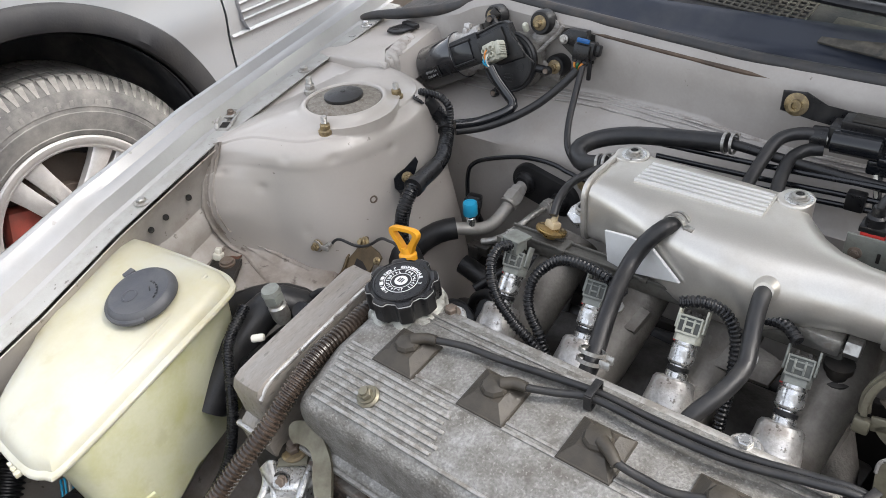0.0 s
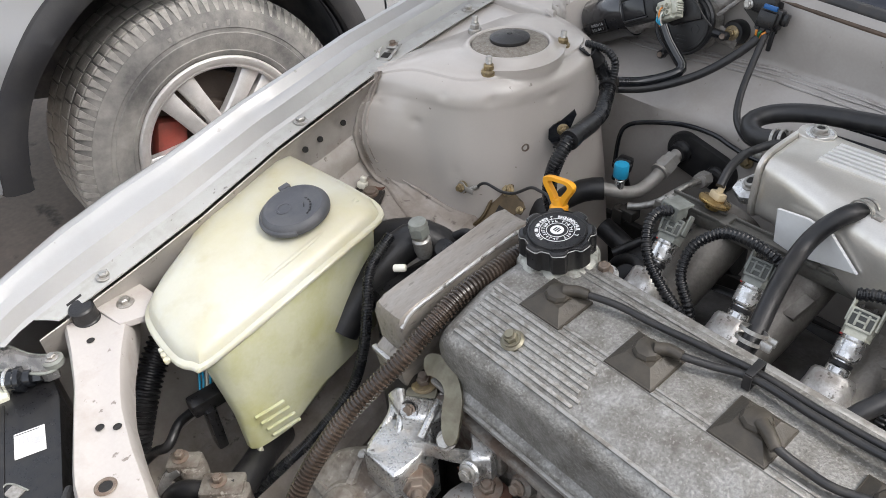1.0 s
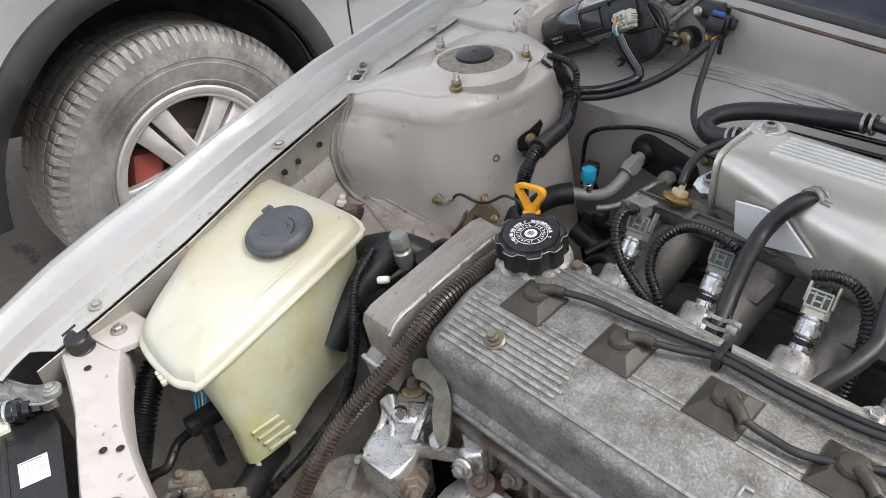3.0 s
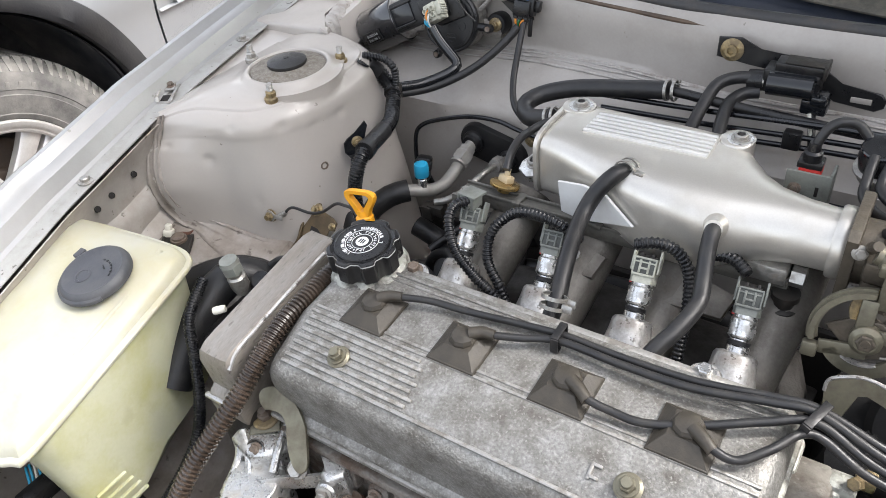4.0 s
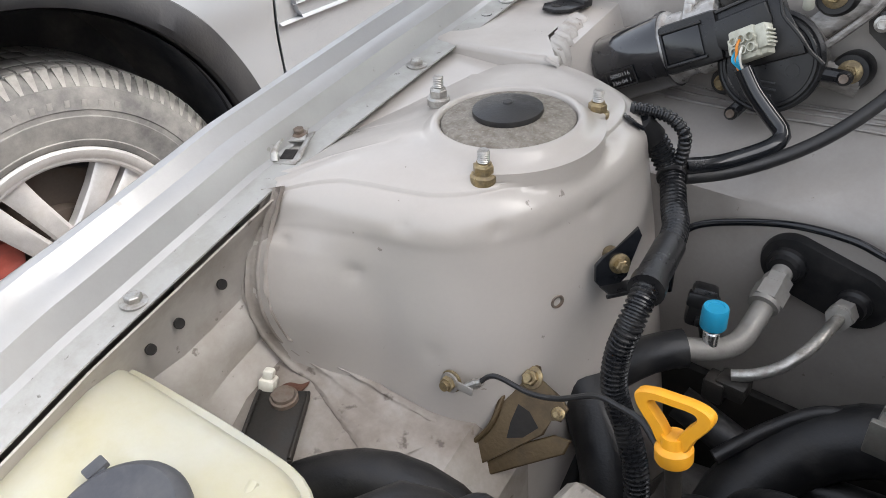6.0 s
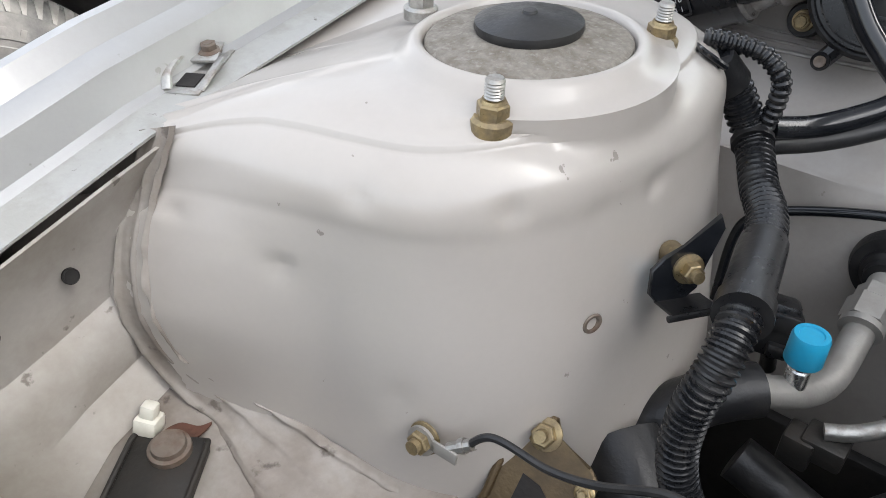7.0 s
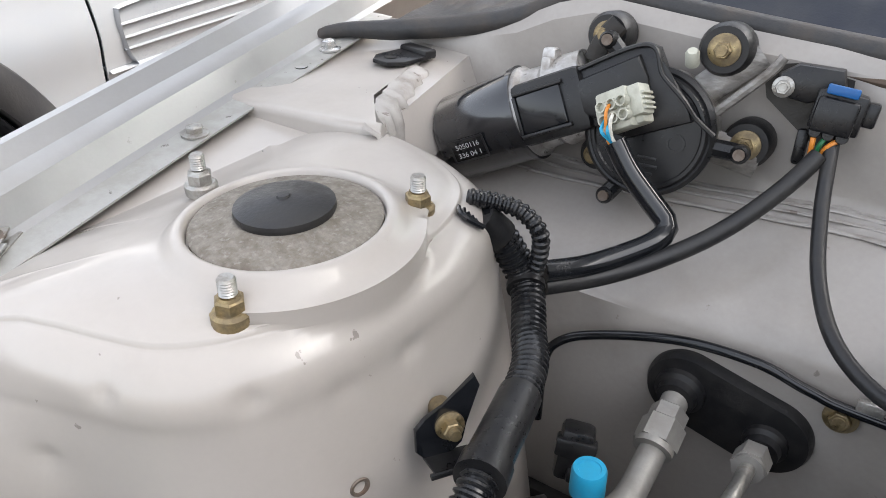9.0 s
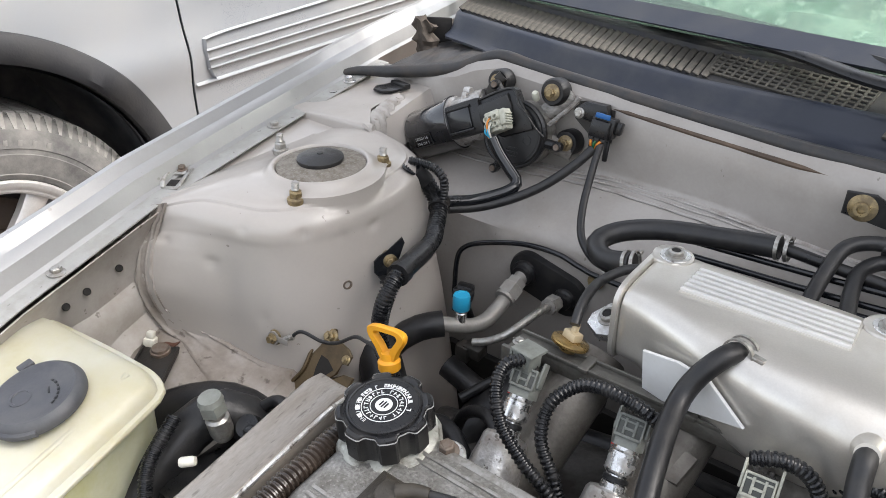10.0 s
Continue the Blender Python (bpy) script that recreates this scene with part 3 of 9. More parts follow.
# strut tower
NT = 260
TOWER = smooth_loop([(-0.500, 0.112), (-0.452, 0.119), (-0.405, 0.1315), (-0.350, 0.1415), (-0.294, 0.158), (-0.260, 0.194), (-0.247, 0.250), (-0.2465, 0.312), (-0.266, 0.360), (-0.315, 0.390), (-0.385, 0.405), (-0.455, 0.405), (-0.505, 0.39), (-0.515, 0.28)], NT)
TC = Vector((-0.3165, 0.2555, 0))
DENTS = [(-0.410, 0.129, 0.785), (-0.355, 0.138, 0.771), (-0.320, 0.149, 0.8135), (-0.268, 0.181, 0.8105), (-0.247, 0.215, 0.799), (-0.246, 0.255, 0.797), (-0.300, 0.147, 0.720)]


FLARE = [(0.40, 0.012), (0.66, 0.016), (0.697, 0.017), (0.712, 0.020), (0.738, 0.0235), (0.765, 0.017), (0.80, 0.004), (0.815, 0.0)]


def tower_loop(off, z, toward=0.0, r=0.05):
    out = []
    for i, p in enumerate(TOWER):
        n = (TOWER[(i + 1) % NT] - TOWER[i - 1]).normalized()
        n = Vector((n.y, -n.x, 0))
        left = max(0.0, min(1.0, (-0.375 - p.x) / 0.05)) if p.y < 0.2 else 0.0
        push = off * (1 - 0.72 * left) if off < 0 else off
        if toward == 0:
            drop = 0.004 * max(0.0, min(1.0, (0.19 - p.y) / 0.05)) * max(0.0, min(1.0, (z - 0.78) / 0.03))
            for dx, dy, dz in DENTS:
                d2 = (p.x + n.x * off - dx) ** 2 + (p.y + n.y * off - dy) ** 2 + (z - drop - dz) ** 2
                push -= 0.0025 * math.exp(-d2 / 0.0054 ** 2)
            push += 0.0016 * noise.noise(Vector((p.x * 14, p.y * 14, z * 14))) + 0.0004 * noise.noise(Vector((p.x * 45, p.y * 45, z * 45)))
        q = p + n * push
        if toward == 0 and q.y < 0.2 and q.x < -0.33:
            u = min(1.0, (-0.33 - q.x) / 0.08)
            q.y -= at_y(FLARE, z)[0] * u * u * (3 - 2 * u)
        d = (p - TC).normalized()
        q = q.lerp(TC + d * r, toward)
        if toward < 1 and (q - TC).length < 0.0655:
            q = TC + d * 0.0655
        low = max(0.0, min(1.0, (-0.350 - q.x) / 0.08))
        front = max(0.0, min(1.0, (0.19 - q.y) / 0.05))
        over = max(0.0, min(1.0, (-0.440 - q.x) / 0.03))
        out.append((q.x, q.y, z - (0.016 * low * low + 0.004 * front + 0.018 * over) * max(0.0, min(1.0, (z - 0.78) / 0.03))))
    return out


WALL = [(0.40, 0.044), (0.56, 0.028), (0.66, 0.018), (0.70, 0.0125), (0.73, 0.009), (0.775, 0.003), (0.800, 0.0)]
levels = [0.40, 0.50, 0.58, 0.63, 0.66, 0.68, 0.695, 0.708, 0.717, 0.7225, 0.728, 0.735, 0.744, 0.752, 0.76, 0.766] + [0.771 + 0.0024 * k for k in range(13)]
rings = [tower_loop(at_y(WALL, z)[0], z) for z in levels]
rings += [tower_loop(o, z) for o, z in ((0.0, 0.8024), (-0.0001, 0.8052), (-0.0004, 0.8078), (-0.0009, 0.8110), (-0.0016, 0.8142), (-0.0027, 0.8168), (-0.0040, 0.8192), (-0.0078, 0.8232), (-0.0118, 0.8260), (-0.0162, 0.8282), (-0.0178, 0.8284), (-0.0182, 0.8291), (-0.0186, 0.8311), (-0.0194, 0.8315), (-0.0222, 0.8320), (-0.0250, 0.8330))]
rings += [tower_loop(-0.027, 0.8345, 0.08, 0.066), tower_loop(-0.028, 0.8358, 0.3, 0.066), tower_loop(-0.028, 0.8368, 0.6, 0.066), tower_loop(-0.028, 0.8378, 0.9, 0.066), tower_loop(0, 0.8392, 1, 0.0605), tower_loop(0, 0.8415, 1, 0.0568), tower_loop(0, 0.8447, 1, 0.0536), tower_loop(0, 0.8466, 1, 0.0507), tower_loop(0, 0.8467, 1, 0.0488), tower_loop(0, 0.8457, 1, 0.0472), tower_loop(0, 0.840, 1, 0.0466)]
tower_skin = loft(rings, cap_start=False)
part("strut_tower", tower_skin, PAINT, body, "smooth beige pressed-steel strut tower", sharp=70)
plate = part("strut_mount", lathe([(0, 0.0), (0.0458, 0.0), (0.0458, 0.003), (0.0435, 0.0044), (0.030, 0.0062), (0.026, 0.0075), (0, 0.0078)], 56), STRUT_PLATE, body, "dirty grey strut mounting plate", m=pose(TC.x, TC.y, 0.8410))
part("dust_cap", lathe([(0, 0.0), (0.0235, 0.0), (0.0242, 0.002), (0.0238, 0.0042), (0.018, 0.0062), (0.0035, 0.0078), (0.003, 0.0088), (0, 0.009)], 40), GREY_RUBBER, plate, "black rubber dust cap", m=pose(0, 0, 0.0072))
for loc, mat in (((-0.2915, 0.197, 0.8345), GOLD), ((-0.2800, 0.309, 0.8345), GOLD), ((-0.3850, 0.261, 0.8400), STEEL)):
    stud = part("stud_nut", merge(lathe([(0, -0.003), (0.0086, -0.003), (0.0086, 0.0020), (0.0072, 0.0034), (0, 0.0034)], 24), hexagon(0.0066, 0.003, 0.0092), lathe([(0, 0.0092), (0.0052, 0.0092), (0.0046, 0.0106), (0, 0.0106)], 18)), mat, body, "dull brassy flange nut" if mat is GOLD else "zinc flange nut", m=pose(*loc, 0, 3, 20))
    part("stud", threaded(0.0040, 0.006, 0.0190), STEEL, stud, "threaded steel stud")

hole = part("drain_hole", lathe([(0, -0.001), (0.003, -0.001), (0.0034, 0.0006), (0.0048, 0.0008), (0.0052, 0)], 18), RUST, body, "rust-edged drain hole", m=along((-0.246, 0.212, 0.747), (0.95, -0.35, 0.05)))

# shelf behind the tower and the crumpled seam beside the wiper motor
shelf = prism([(-0.49, 0.36), (-0.352, 0.370), (-0.358, 0.382), (-0.400, 0.411), (-0.405, 0.461), (-0.412, 0.489), (-0.425, 0.53), (-0.438, 0.565), (-0.50, 0.57)], 0.70, 0.8395, 0.006, 3)
part("cowl_side_shelf", shelf, PAINT, body, "beige flat shelf between tower and cowl")
wedge = prism([(-0.365, 0.36), (-0.300, 0.318), (-0.272, 0.324), (-0.286, 0.337), (-0.301, 0.345), (-0.327, 0.361), (-0.356, 0.383), (-0.37, 0.388)], 0.75, 0.8325, 0.003, 2)
part("tower_gusset", wedge, PAINT, body, "triangular beige gusset")
rows = []
for k in range(61):
    u = k / 60
    x, y = -0.3545 - 0.0465 * u - 0.006 * math.sin(math.pi * u), 0.3660 + 0.115 * u
    row = []
    for q in range(11):
        f = q / 10
        wave = 0.0019 * math.sin(46 * u + 3.2 * noise.noise(Vector((u * 6, f * 1.6, 2)))) + 0.0016 * noise.noise(Vector((u * 14, f * 5, 5)))
        out = (-0.010, 0.0025, 0.006, 0.007, 0.0076, 0.0082, 0.009, 0.010, 0.0112, 0.0128, 0.015)[q]
        row.append((x + out + wave * min(1.0, 3 * f + 0.25), y + 0.3 * wave, 0.8415 - 0.002 * (q == 0) - 0.075 * f ** 1.15))
    rows.append(row)
part("sealed_folds", loft(rows, closed=False), SEALANT, body, "wrinkled painted seam sealant", sharp=80)

# sealant where the tower's foot flows into the apron
def eased(points, n=10):
    """A rounded polyline with n steps between its points."""
    line = [Vector(points[0])]
    for a, b in zip(points, points[1:]):
        line += [Vector(a).lerp(Vector(b), (k + 1) / n) for k in range(n)]
    for _ in range(14):
        line = [line[0]] + [(line[k - 1] + line[k] * 2 + line[k + 1]) / 4 for k in range(1, len(line) - 1)] + [line[-1]]
    return line


INNER = eased([(-0.416, 0.136, 0.818), (-0.420, 0.122, 0.790), (-0.418, 0.108, 0.765), (-0.411, 0.100, 0.738), (-0.404, 0.104, 0.712), (-0.388, 0.113, 0.697), (-0.362, 0.124, 0.687), (-0.329, 0.131, 0.678), (-0.300, 0.138, 0.670), (-0.275, 0.150, 0.660)])
OUTER = eased([(-0.436, 0.126, 0.813), (-0.438, 0.114, 0.789), (-0.437, 0.098, 0.764), (-0.434, 0.088, 0.735), (-0.430, 0.090, 0.705), (-0.412, 0.096, 0.681), (-0.385, 0.096, 0.676), (-0.352, 0.086, 0.674), (-0.331, 0.081, 0.673), (-0.300, 0.076, 0.671)])
seam = []
for k, (i0, o0) in enumerate(zip(INNER, OUTER)):
    out = Vector((0.25, -0.9, 0.35))
    row = []
    for q in range(29):
        f = q / 28
        wob = 0.03 * noise.noise(Vector((k * 0.09, 0, 3)))
        p = i0.lerp(o0, f)
        bead = 0.0034 * math.exp(-((f - 0.07 - wob) / 0.06) ** 2) + 0.0016 * math.exp(-((f - 0.40 - 2 * wob) / 0.05) ** 2) + 0.0022 * math.exp(-((f - 0.78 + 2 * wob) / 0.05) ** 2)
        rough = 0.0011 * noise.noise(Vector((k * 0.22, f * 3, 1))) + 0.0006 * noise.noise(Vector((k * 0.6, f * 9, 6)))
        p += out * (bead * (1 + 0.8 * noise.noise(Vector((k * 0.3, f, 8)))) + rough - 0.006 * max(0.0, f - 0.88) / 0.12)
        row.append(p)
    seam.append(row)
part("sealant_bead", loft(seam, closed=False), GRIMY_FLOOR, body, "uneven painted seam sealant round the tower foot", sharp=85)

SEAL_LINE = [(-0.520, 0.452, 0.836), (-0.490, 0.478, 0.853), (-0.45, 0.506, 0.853), (-0.405, 0.526, 0.857), (-0.355, 0.539, 0.867), (-0.315, 0.544, 0.885), (-0.288, 0.545, 0.8915), (-0.25, 0.544, 0.887), (-0.19, 0.543, 0.8815), (-0.10, 0.540, 0.875), (0.0, 0.528, 0.872), (0.12, 0.515, 0.870), (0.35, 0.514, 0.868), (0.62, 0.514, 0.867)]

def set_back(x):
    """How far the firewall's upper part lies back towards its side."""
    return 0.028 * max(0.0, min(1.0, (0.12 - x) / 0.22))


# firewall: upper panel, ledge, sloping lower panel
prof = [(0.506, 0.868), (0.4985, 0.858), (0.497, 0.83), (0.496, 0.800), (0.4935, 0.7925), (0.490, 0.7895), (0.4845, 0.7945), (0.4805, 0.7890), (0.4765, 0.7925), (0.472, 0.7880), (0.466, 0.7900), (0.461, 0.785), (0.457, 0.779), (0.445, 0.763), (0.434, 0.75), (0.428, 0.74), (0.4255, 0.73), (0.4245, 0.70), (0.424, 0.62), (0.43, 0.50), (0.44, 0.35)]
xs = [-0.50 + 0.03 * i for i in range(44)]
loops = []
for x in xs:
    drop = 0.010 * max(0.0, min(1.0, (-0.12 - x) / 0.14)) + 0.008 * max(0.0, min(1.0, (x - 0.02) / 0.12))
    rise = at_y([(a, c) for a, b, c in SEAL_LINE], x)[0] - 0.868 + 0.3 * set_back(x)
    row = []
    for y, z in prof:
        share_back = max(0.0, min(1.0, (y - 0.4265) / 0.04)) * set_back(x) if z > 0.71 else 0.0
        row.append((x, y + share_back, z - 0.3 * share_back - (drop if 0.73 < z < 0.795 else 0) + (rise if z > 0.85 else 0)))
    loops.append(row)
part("firewall", thick(loft(loops, closed=False), 0.0015), FIREWALL, body, "beige-grey firewall with a pressed ledge")
for n, (py, pz, r) in enumerate(((0.4935, 0.7915, 0.0026), (0.4845, 0.7935, 0.0020), (0.4760, 0.7920, 0.0016), (0.4655, 0.7900, 0.0022))):
    bead = []
    for k in range(90):
        x = -0.40 + 0.0092 * k
        drop = 0.010 * max(0.0, min(1.0, (-0.12 - x) / 0.14)) + 0.008 * max(0.0, min(1.0, (x - 0.02) / 0.12))
        lie = max(0.0, min(1.0, (py - 0.4265) / 0.04)) * set_back(x)
        sway = 0.0030 * noise.noise(Vector((x * 13, n * 3.7, 1))) + 0.0012 * noise.noise(Vector((x * 60, n * 5.1, 4)))
        bead.append((x, py + lie + sway, pz - 0.3 * lie - drop + 0.0006 + 0.0008 * noise.noise(Vector((x * 40, n, 9)))))
    part("sealant_line", sweep(bead, r, 8, step=0.006, flat=0.55), SEALANT, body, "wrinkled pale bead of seam sealant")
part("lower_sheet", box(0.72, 0.012, 0.24, (0.08, 0.415, 0.425), 0.005), UNDER, body, "near-black sheet on the lower firewall")

# cowl: weather seal, front face, louvred top, screen
cowl = thing("cowl_panel", None, "dark navy plastic cowl with louvres under the windscreen", "cowl", kind="structure")
part("weather_seal", merge(sweep(SEAL_LINE[2:], 0.0082, 12, step=0.01), sweep(SEAL_LINE[2::-1], 0.0082, 12, step=0.01, taper=0.3), sweep([(x, y - 0.006, z - 0.011) for x, y, z in SEAL_LINE[5:]], 0.0045, 8, step=0.01)), SEAL, cowl, "weathered rubber bonnet seal")
part("seal_lip", sweep([(x, y - 0.0115, z - 0.0125) for x, y, z in SEAL_LINE[6:]], 0.0038, 8, step=0.01), SEAL_BROWN, cowl, "browned lip of the seal")
fprof = [(0.510, 0.866), (0.530, 0.869), (0.540, 0.8725), (0.5455, 0.879), (0.551, 0.888), (0.5545, 0.8935), (0.558, 0.8955), (0.563, 0.8965), (0.566, 0.8945), (0.569, 0.8925)]


def cowl_back(x):
    """How far the cowl lies back: it bows away towards the wing."""
    return 0.010 + 0.018 * max(0.0, min(1.0, (0.15 - x) / 0.25)) + 0.060 * max(0.0, (-0.06 - x) / 0.40) ** 1.6


def cowl_lift(x):
    return 0.013 * max(0.0, (-0.06 - x) / 0.40) + 0.004 * max(0.0, min(1.0, (x + 0.05) / 0.2))


loops, tops = [], []
for i in range(44):
    x = (-0.4375, -0.4365, -0.430)[i] if i < 3 else -0.462 + 0.027 * (i - 1)
    end = (0.055, 0.006, 0.0)[min(i, 2)]
    lip = 0.510 + 0.026 * max(0.0, min(1.0, (-0.28 - x) / 0.08))
    loops.append([(x, max(y, lip) + cowl_back(x) * (1 if y > 0.535 else 0.9) + end, z + cowl_lift(x)) for y, z in fprof])
    tops.append([(x, y + cowl_back(x) + 0.5 * end, z + cowl_lift(x)) for y, z in ((0.567, 0.8935), (0.570, 0.8925), (0.611, 0.9095), (0.614, 0.9165), (0.618, 0.9185), (0.632, 0.9215), (0.636, 0.9205), (0.640, 0.911), (0.66, 0.912), (0.70, 0.925), (0.75, 0.93))])
part("cowl_front", thick(loft(loops, closed=False), 0.002), COWL, cowl, "smooth navy-black front face")
part("cowl_top", thick(loft(tops, closed=False), 0.002), COWL_DUSTY, cowl, "dust-covered top panel")
RAKE = 22.5
slat = None
for k in range(38):
    x = -0.434 + 0.0102 * k
    m = pose(x, 0.5915 + cowl_back(x), 0.9042 + cowl_lift(x), RAKE, 20, 8 - 8 * cowl_back(x) / 0.06)
    if slat is None:
        slat = part("louvre", box(0.0078, 0.041, 0.0020, (0, 0, 0), 0.0007), DUST_SLAT, cowl, m=m)
    else:
        share(slat, cowl, m)
GRILLE = pose(0.028, 0.611, 0.9045, RAKE, 2, -10)
for k in range(7):
    part("grid_bar", box(0.172, 0.0030, 0.0030, (0, -0.0195 + 0.0065 * k, 0), 0.0006), DUST_SLAT, cowl, m=GRILLE)
bar = None
for k in range(18):
    m = GRILLE @ pose(-0.085 + 0.010 * k, 0, 0.0004)
    if bar is None:
        bar = part("grid_bar", box(0.0048 if k % 2 else 0.0030, 0.0425, 0.0030, (0, 0, 0), 0.0006), DUST_SLAT, cowl, m=m)
    else:
        share(bar, cowl, m)
part("plain_panel", box(0.5, 0.0425, 0.003, (0.365, -0.02, 0), 0.0006), DUST_SLAT, cowl, "dusty plain part of the grille", m=GRILLE)
# crumpled rubber skirt between seal, cowl end and wing
rows = []
for k in range(40):
    u = k / 39
    x = -0.452 + 0.105 * u
    sy, sz = at_y([(a, b, c) for a, b, c in SEAL_LINE], x)
    by, bz = 0.545 + cowl_back(x), 0.866 + 0.012 * u
    row = []
    for q in range(16):
        f = q / 15
        p = Vector((x, sy + 0.002, sz + 0.004)).lerp(Vector((x, by + 0.006, bz)), f)
        crease = noise.noise(Vector((x * 45, f * 2.2, 3))) * 0.007 + noise.noise(Vector((x * 130, f * 5, 8))) * 0.003
        p += Vector((0.3, -0.6, 0.8)) * crease * math.sin(math.pi * f) ** 0.6 * (1.15 - u)
        row.append(p)
    rows.append(row)
part("corner_fold", thick(loft(rows, closed=False), 0.0018), SEAL, cowl, "crumpled dusty rubber corner of the seal", sharp=60)
foam = lumpy(loft([[(x + r * math.cos(a), 0.604 + 0.6 * r * math.sin(a), z) for a in (math.pi * 2 * k / 40 for k in range(40))] for x, z, r in ((-0.455, 0.842, 0.010), (-0.454, 0.848, 0.016), (-0.456, 0.858, 0.020), (-0.460, 0.866, 0.016), (-0.458, 0.874, 0.020), (-0.464, 0.883, 0.013), (-0.463, 0.892, 0.017), (-0.468, 0.900, 0.010))]), 0.012, 110)
part("foam_block", foam, CORNER_FOAM, cowl, "torn dark brown foam strip in the cowl corner", sharp=40)
# thin dark plate paints the shade of the corner recess
part("corner_plate", box(0.050, 0.004, 0.075, (0, 0, 0), 0.001), UNDER, cowl, "near-black plate for the shaded recess behind the foam", m=pose(-0.462, 0.626, 0.862, 0, 0, 24))
wa = thing("windscreen_wiper", None, "black windscreen wiper lying above the cowl", "wiper")
part("arm", sweep([(-0.50, 0.790, 0.952), (-0.28, 0.722, 0.944), (-0.116, 0.662, 0.9365), (0.027, 0.614, 0.9325), (0.126, 0.563, 0.931), (0.30, 0.52, 0.932)], 0.0095, 12, flat=0.62), BLACK, wa)
part("blade", sweep([(-0.40, 0.775, 0.951), (-0.15, 0.694, 0.946), (0.03, 0.640, 0.941), (0.15, 0.590, 0.938), (0.32, 0.54, 0.938)], 0.0042, 10, flat=1.4), RUBBER, wa, "black wiper blade")

# headlamp carrier, lower crossmember and closing panels round the bay
sup = thing("radiator_support", None, "beige pressed-steel upper radiator support bar", "crossmember", kind="structure")
RS = [(-0.415, -0.262, 0.697, 0.030), (-0.385, -0.272, 0.700, 0.033), (-0.345, -0.284, 0.700, 0.029), (-0.30, -0.302, 0.698, 0.0225), (-0.25, -0.322, 0.694, 0.022), (-0.20, -0.337, 0.690, 0.026), (-0.15, -0.345, 0.688, 0.027), (-0.11, -0.352, 0.686, 0.024), (-0.05, -0.36, 0.684, 0.024), (0.2, -0.375, 0.684, 0.024), (0.62, -0.36, 0.684, 0.024)]
loops = []
for i in range(61):
    x = -0.415 + 0.017 * i
    y, z, w = at_y([(a, b, c, d) for a, b, c, d in RS], x)
    loops.append([(x, y + w * a, z + b) for a, b in ((-1.06, -0.028), (-1.0, -0.004), (-0.9, 0.0), (-0.72, 0.0003), (-0.4, -0.0014), (0.35, -0.0014), (0.70, 0.0003), (0.9, 0.0), (1.0, -0.004), (1.06, -0.034))])
part("bar", thick(loft(loops, closed=False), -0.0016), BAR_PAINT, sup, "beige steel bar")

# floor and walls added to close off light; their near-black colour is shade
under = thing("underbody", None, "near-black floor and walls of the engine bay, shade in their colour", "underbody", kind="structure")
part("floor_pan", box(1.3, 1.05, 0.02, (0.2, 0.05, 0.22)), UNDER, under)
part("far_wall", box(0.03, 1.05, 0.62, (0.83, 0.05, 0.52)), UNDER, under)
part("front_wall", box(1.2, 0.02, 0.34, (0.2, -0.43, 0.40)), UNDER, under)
far_wing = box(0.16, 1.25, 0.03, (0.90, 0.05, 0.84), 0.01)
part("far_fender", far_wing, FENDER, under, "silver wing of the other side")

# unseen raised bonnet, added to shade the bay; it floats above the cowl
bonnet = thing("bonnet", None, "unseen raised silver bonnet, added to shade the engine bay", "bonnet", kind="structure")
part("panel", box(1.36, 0.95, 0.025, (0, 0.475, 0), 0.008, m=pose(0.12, 0.60, 1.03, -80, 0, 0) @ Matrix.Scale(-1, 4, (0, 1, 0))), FENDER, bonnet, "silver bonnet panel")
part("stay", sweep([(0.70, -0.33, 0.69), (0.71, 0.0, 1.1), (0.72, 0.42, 1.75)], 0.005, 10), BLACK, bonnet, "black bonnet stay")

# screen
screen = thing("windscreen", None, "green-tinted windscreen above the cowl, sheet of painted reflections behind it", "windscreen", kind="structure")
PANE = pose(0.0, 0.616, 0.9305, 30, 0, -9)
pane = part("pane", prism([(-0.52, 0), (0.85, 0), (0.75, 0.75), (-0.45, 0.75)], 0, 0.005, m=PANE), GLASS, screen, "green-tinted glass")
pane.visible_shadow = False
part("black_border", box(1.36, 0.030, 0.002, (0.16, 0.013, 0.0064), 0), COWL, screen, "dark border strip", m=PANE)
# sheet added under the glass; its speckled green-white colours stand for reflections
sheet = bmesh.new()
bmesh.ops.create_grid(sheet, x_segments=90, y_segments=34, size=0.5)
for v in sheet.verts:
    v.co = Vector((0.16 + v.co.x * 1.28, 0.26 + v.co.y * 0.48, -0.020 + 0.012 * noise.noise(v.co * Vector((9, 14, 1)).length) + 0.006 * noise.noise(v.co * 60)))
part("sun_shade", moved(sheet, PANE), REFLECTION_SHEET, screen, "added pale crumpled sheet painted like reflections in the glass")
part("dashboard", box(1.35, 0.5, 0.05, (0.12, 1.05, 0.82), 0.02), BLACK, screen, "dark dashboard")

# ---- engine ----
ENG = pose(0, 0, 0.773, 4.5, 0, 0)   # engine frame: z = 0 is the cover's top at the plug row
SLOPE = 16.0                         # the ridged front half of the cover falls away


def eng(name, label, category, at=(0, 0, 0), group=""):
    return thing(name, ENG @ Matrix.Translation(at), label, category, group)


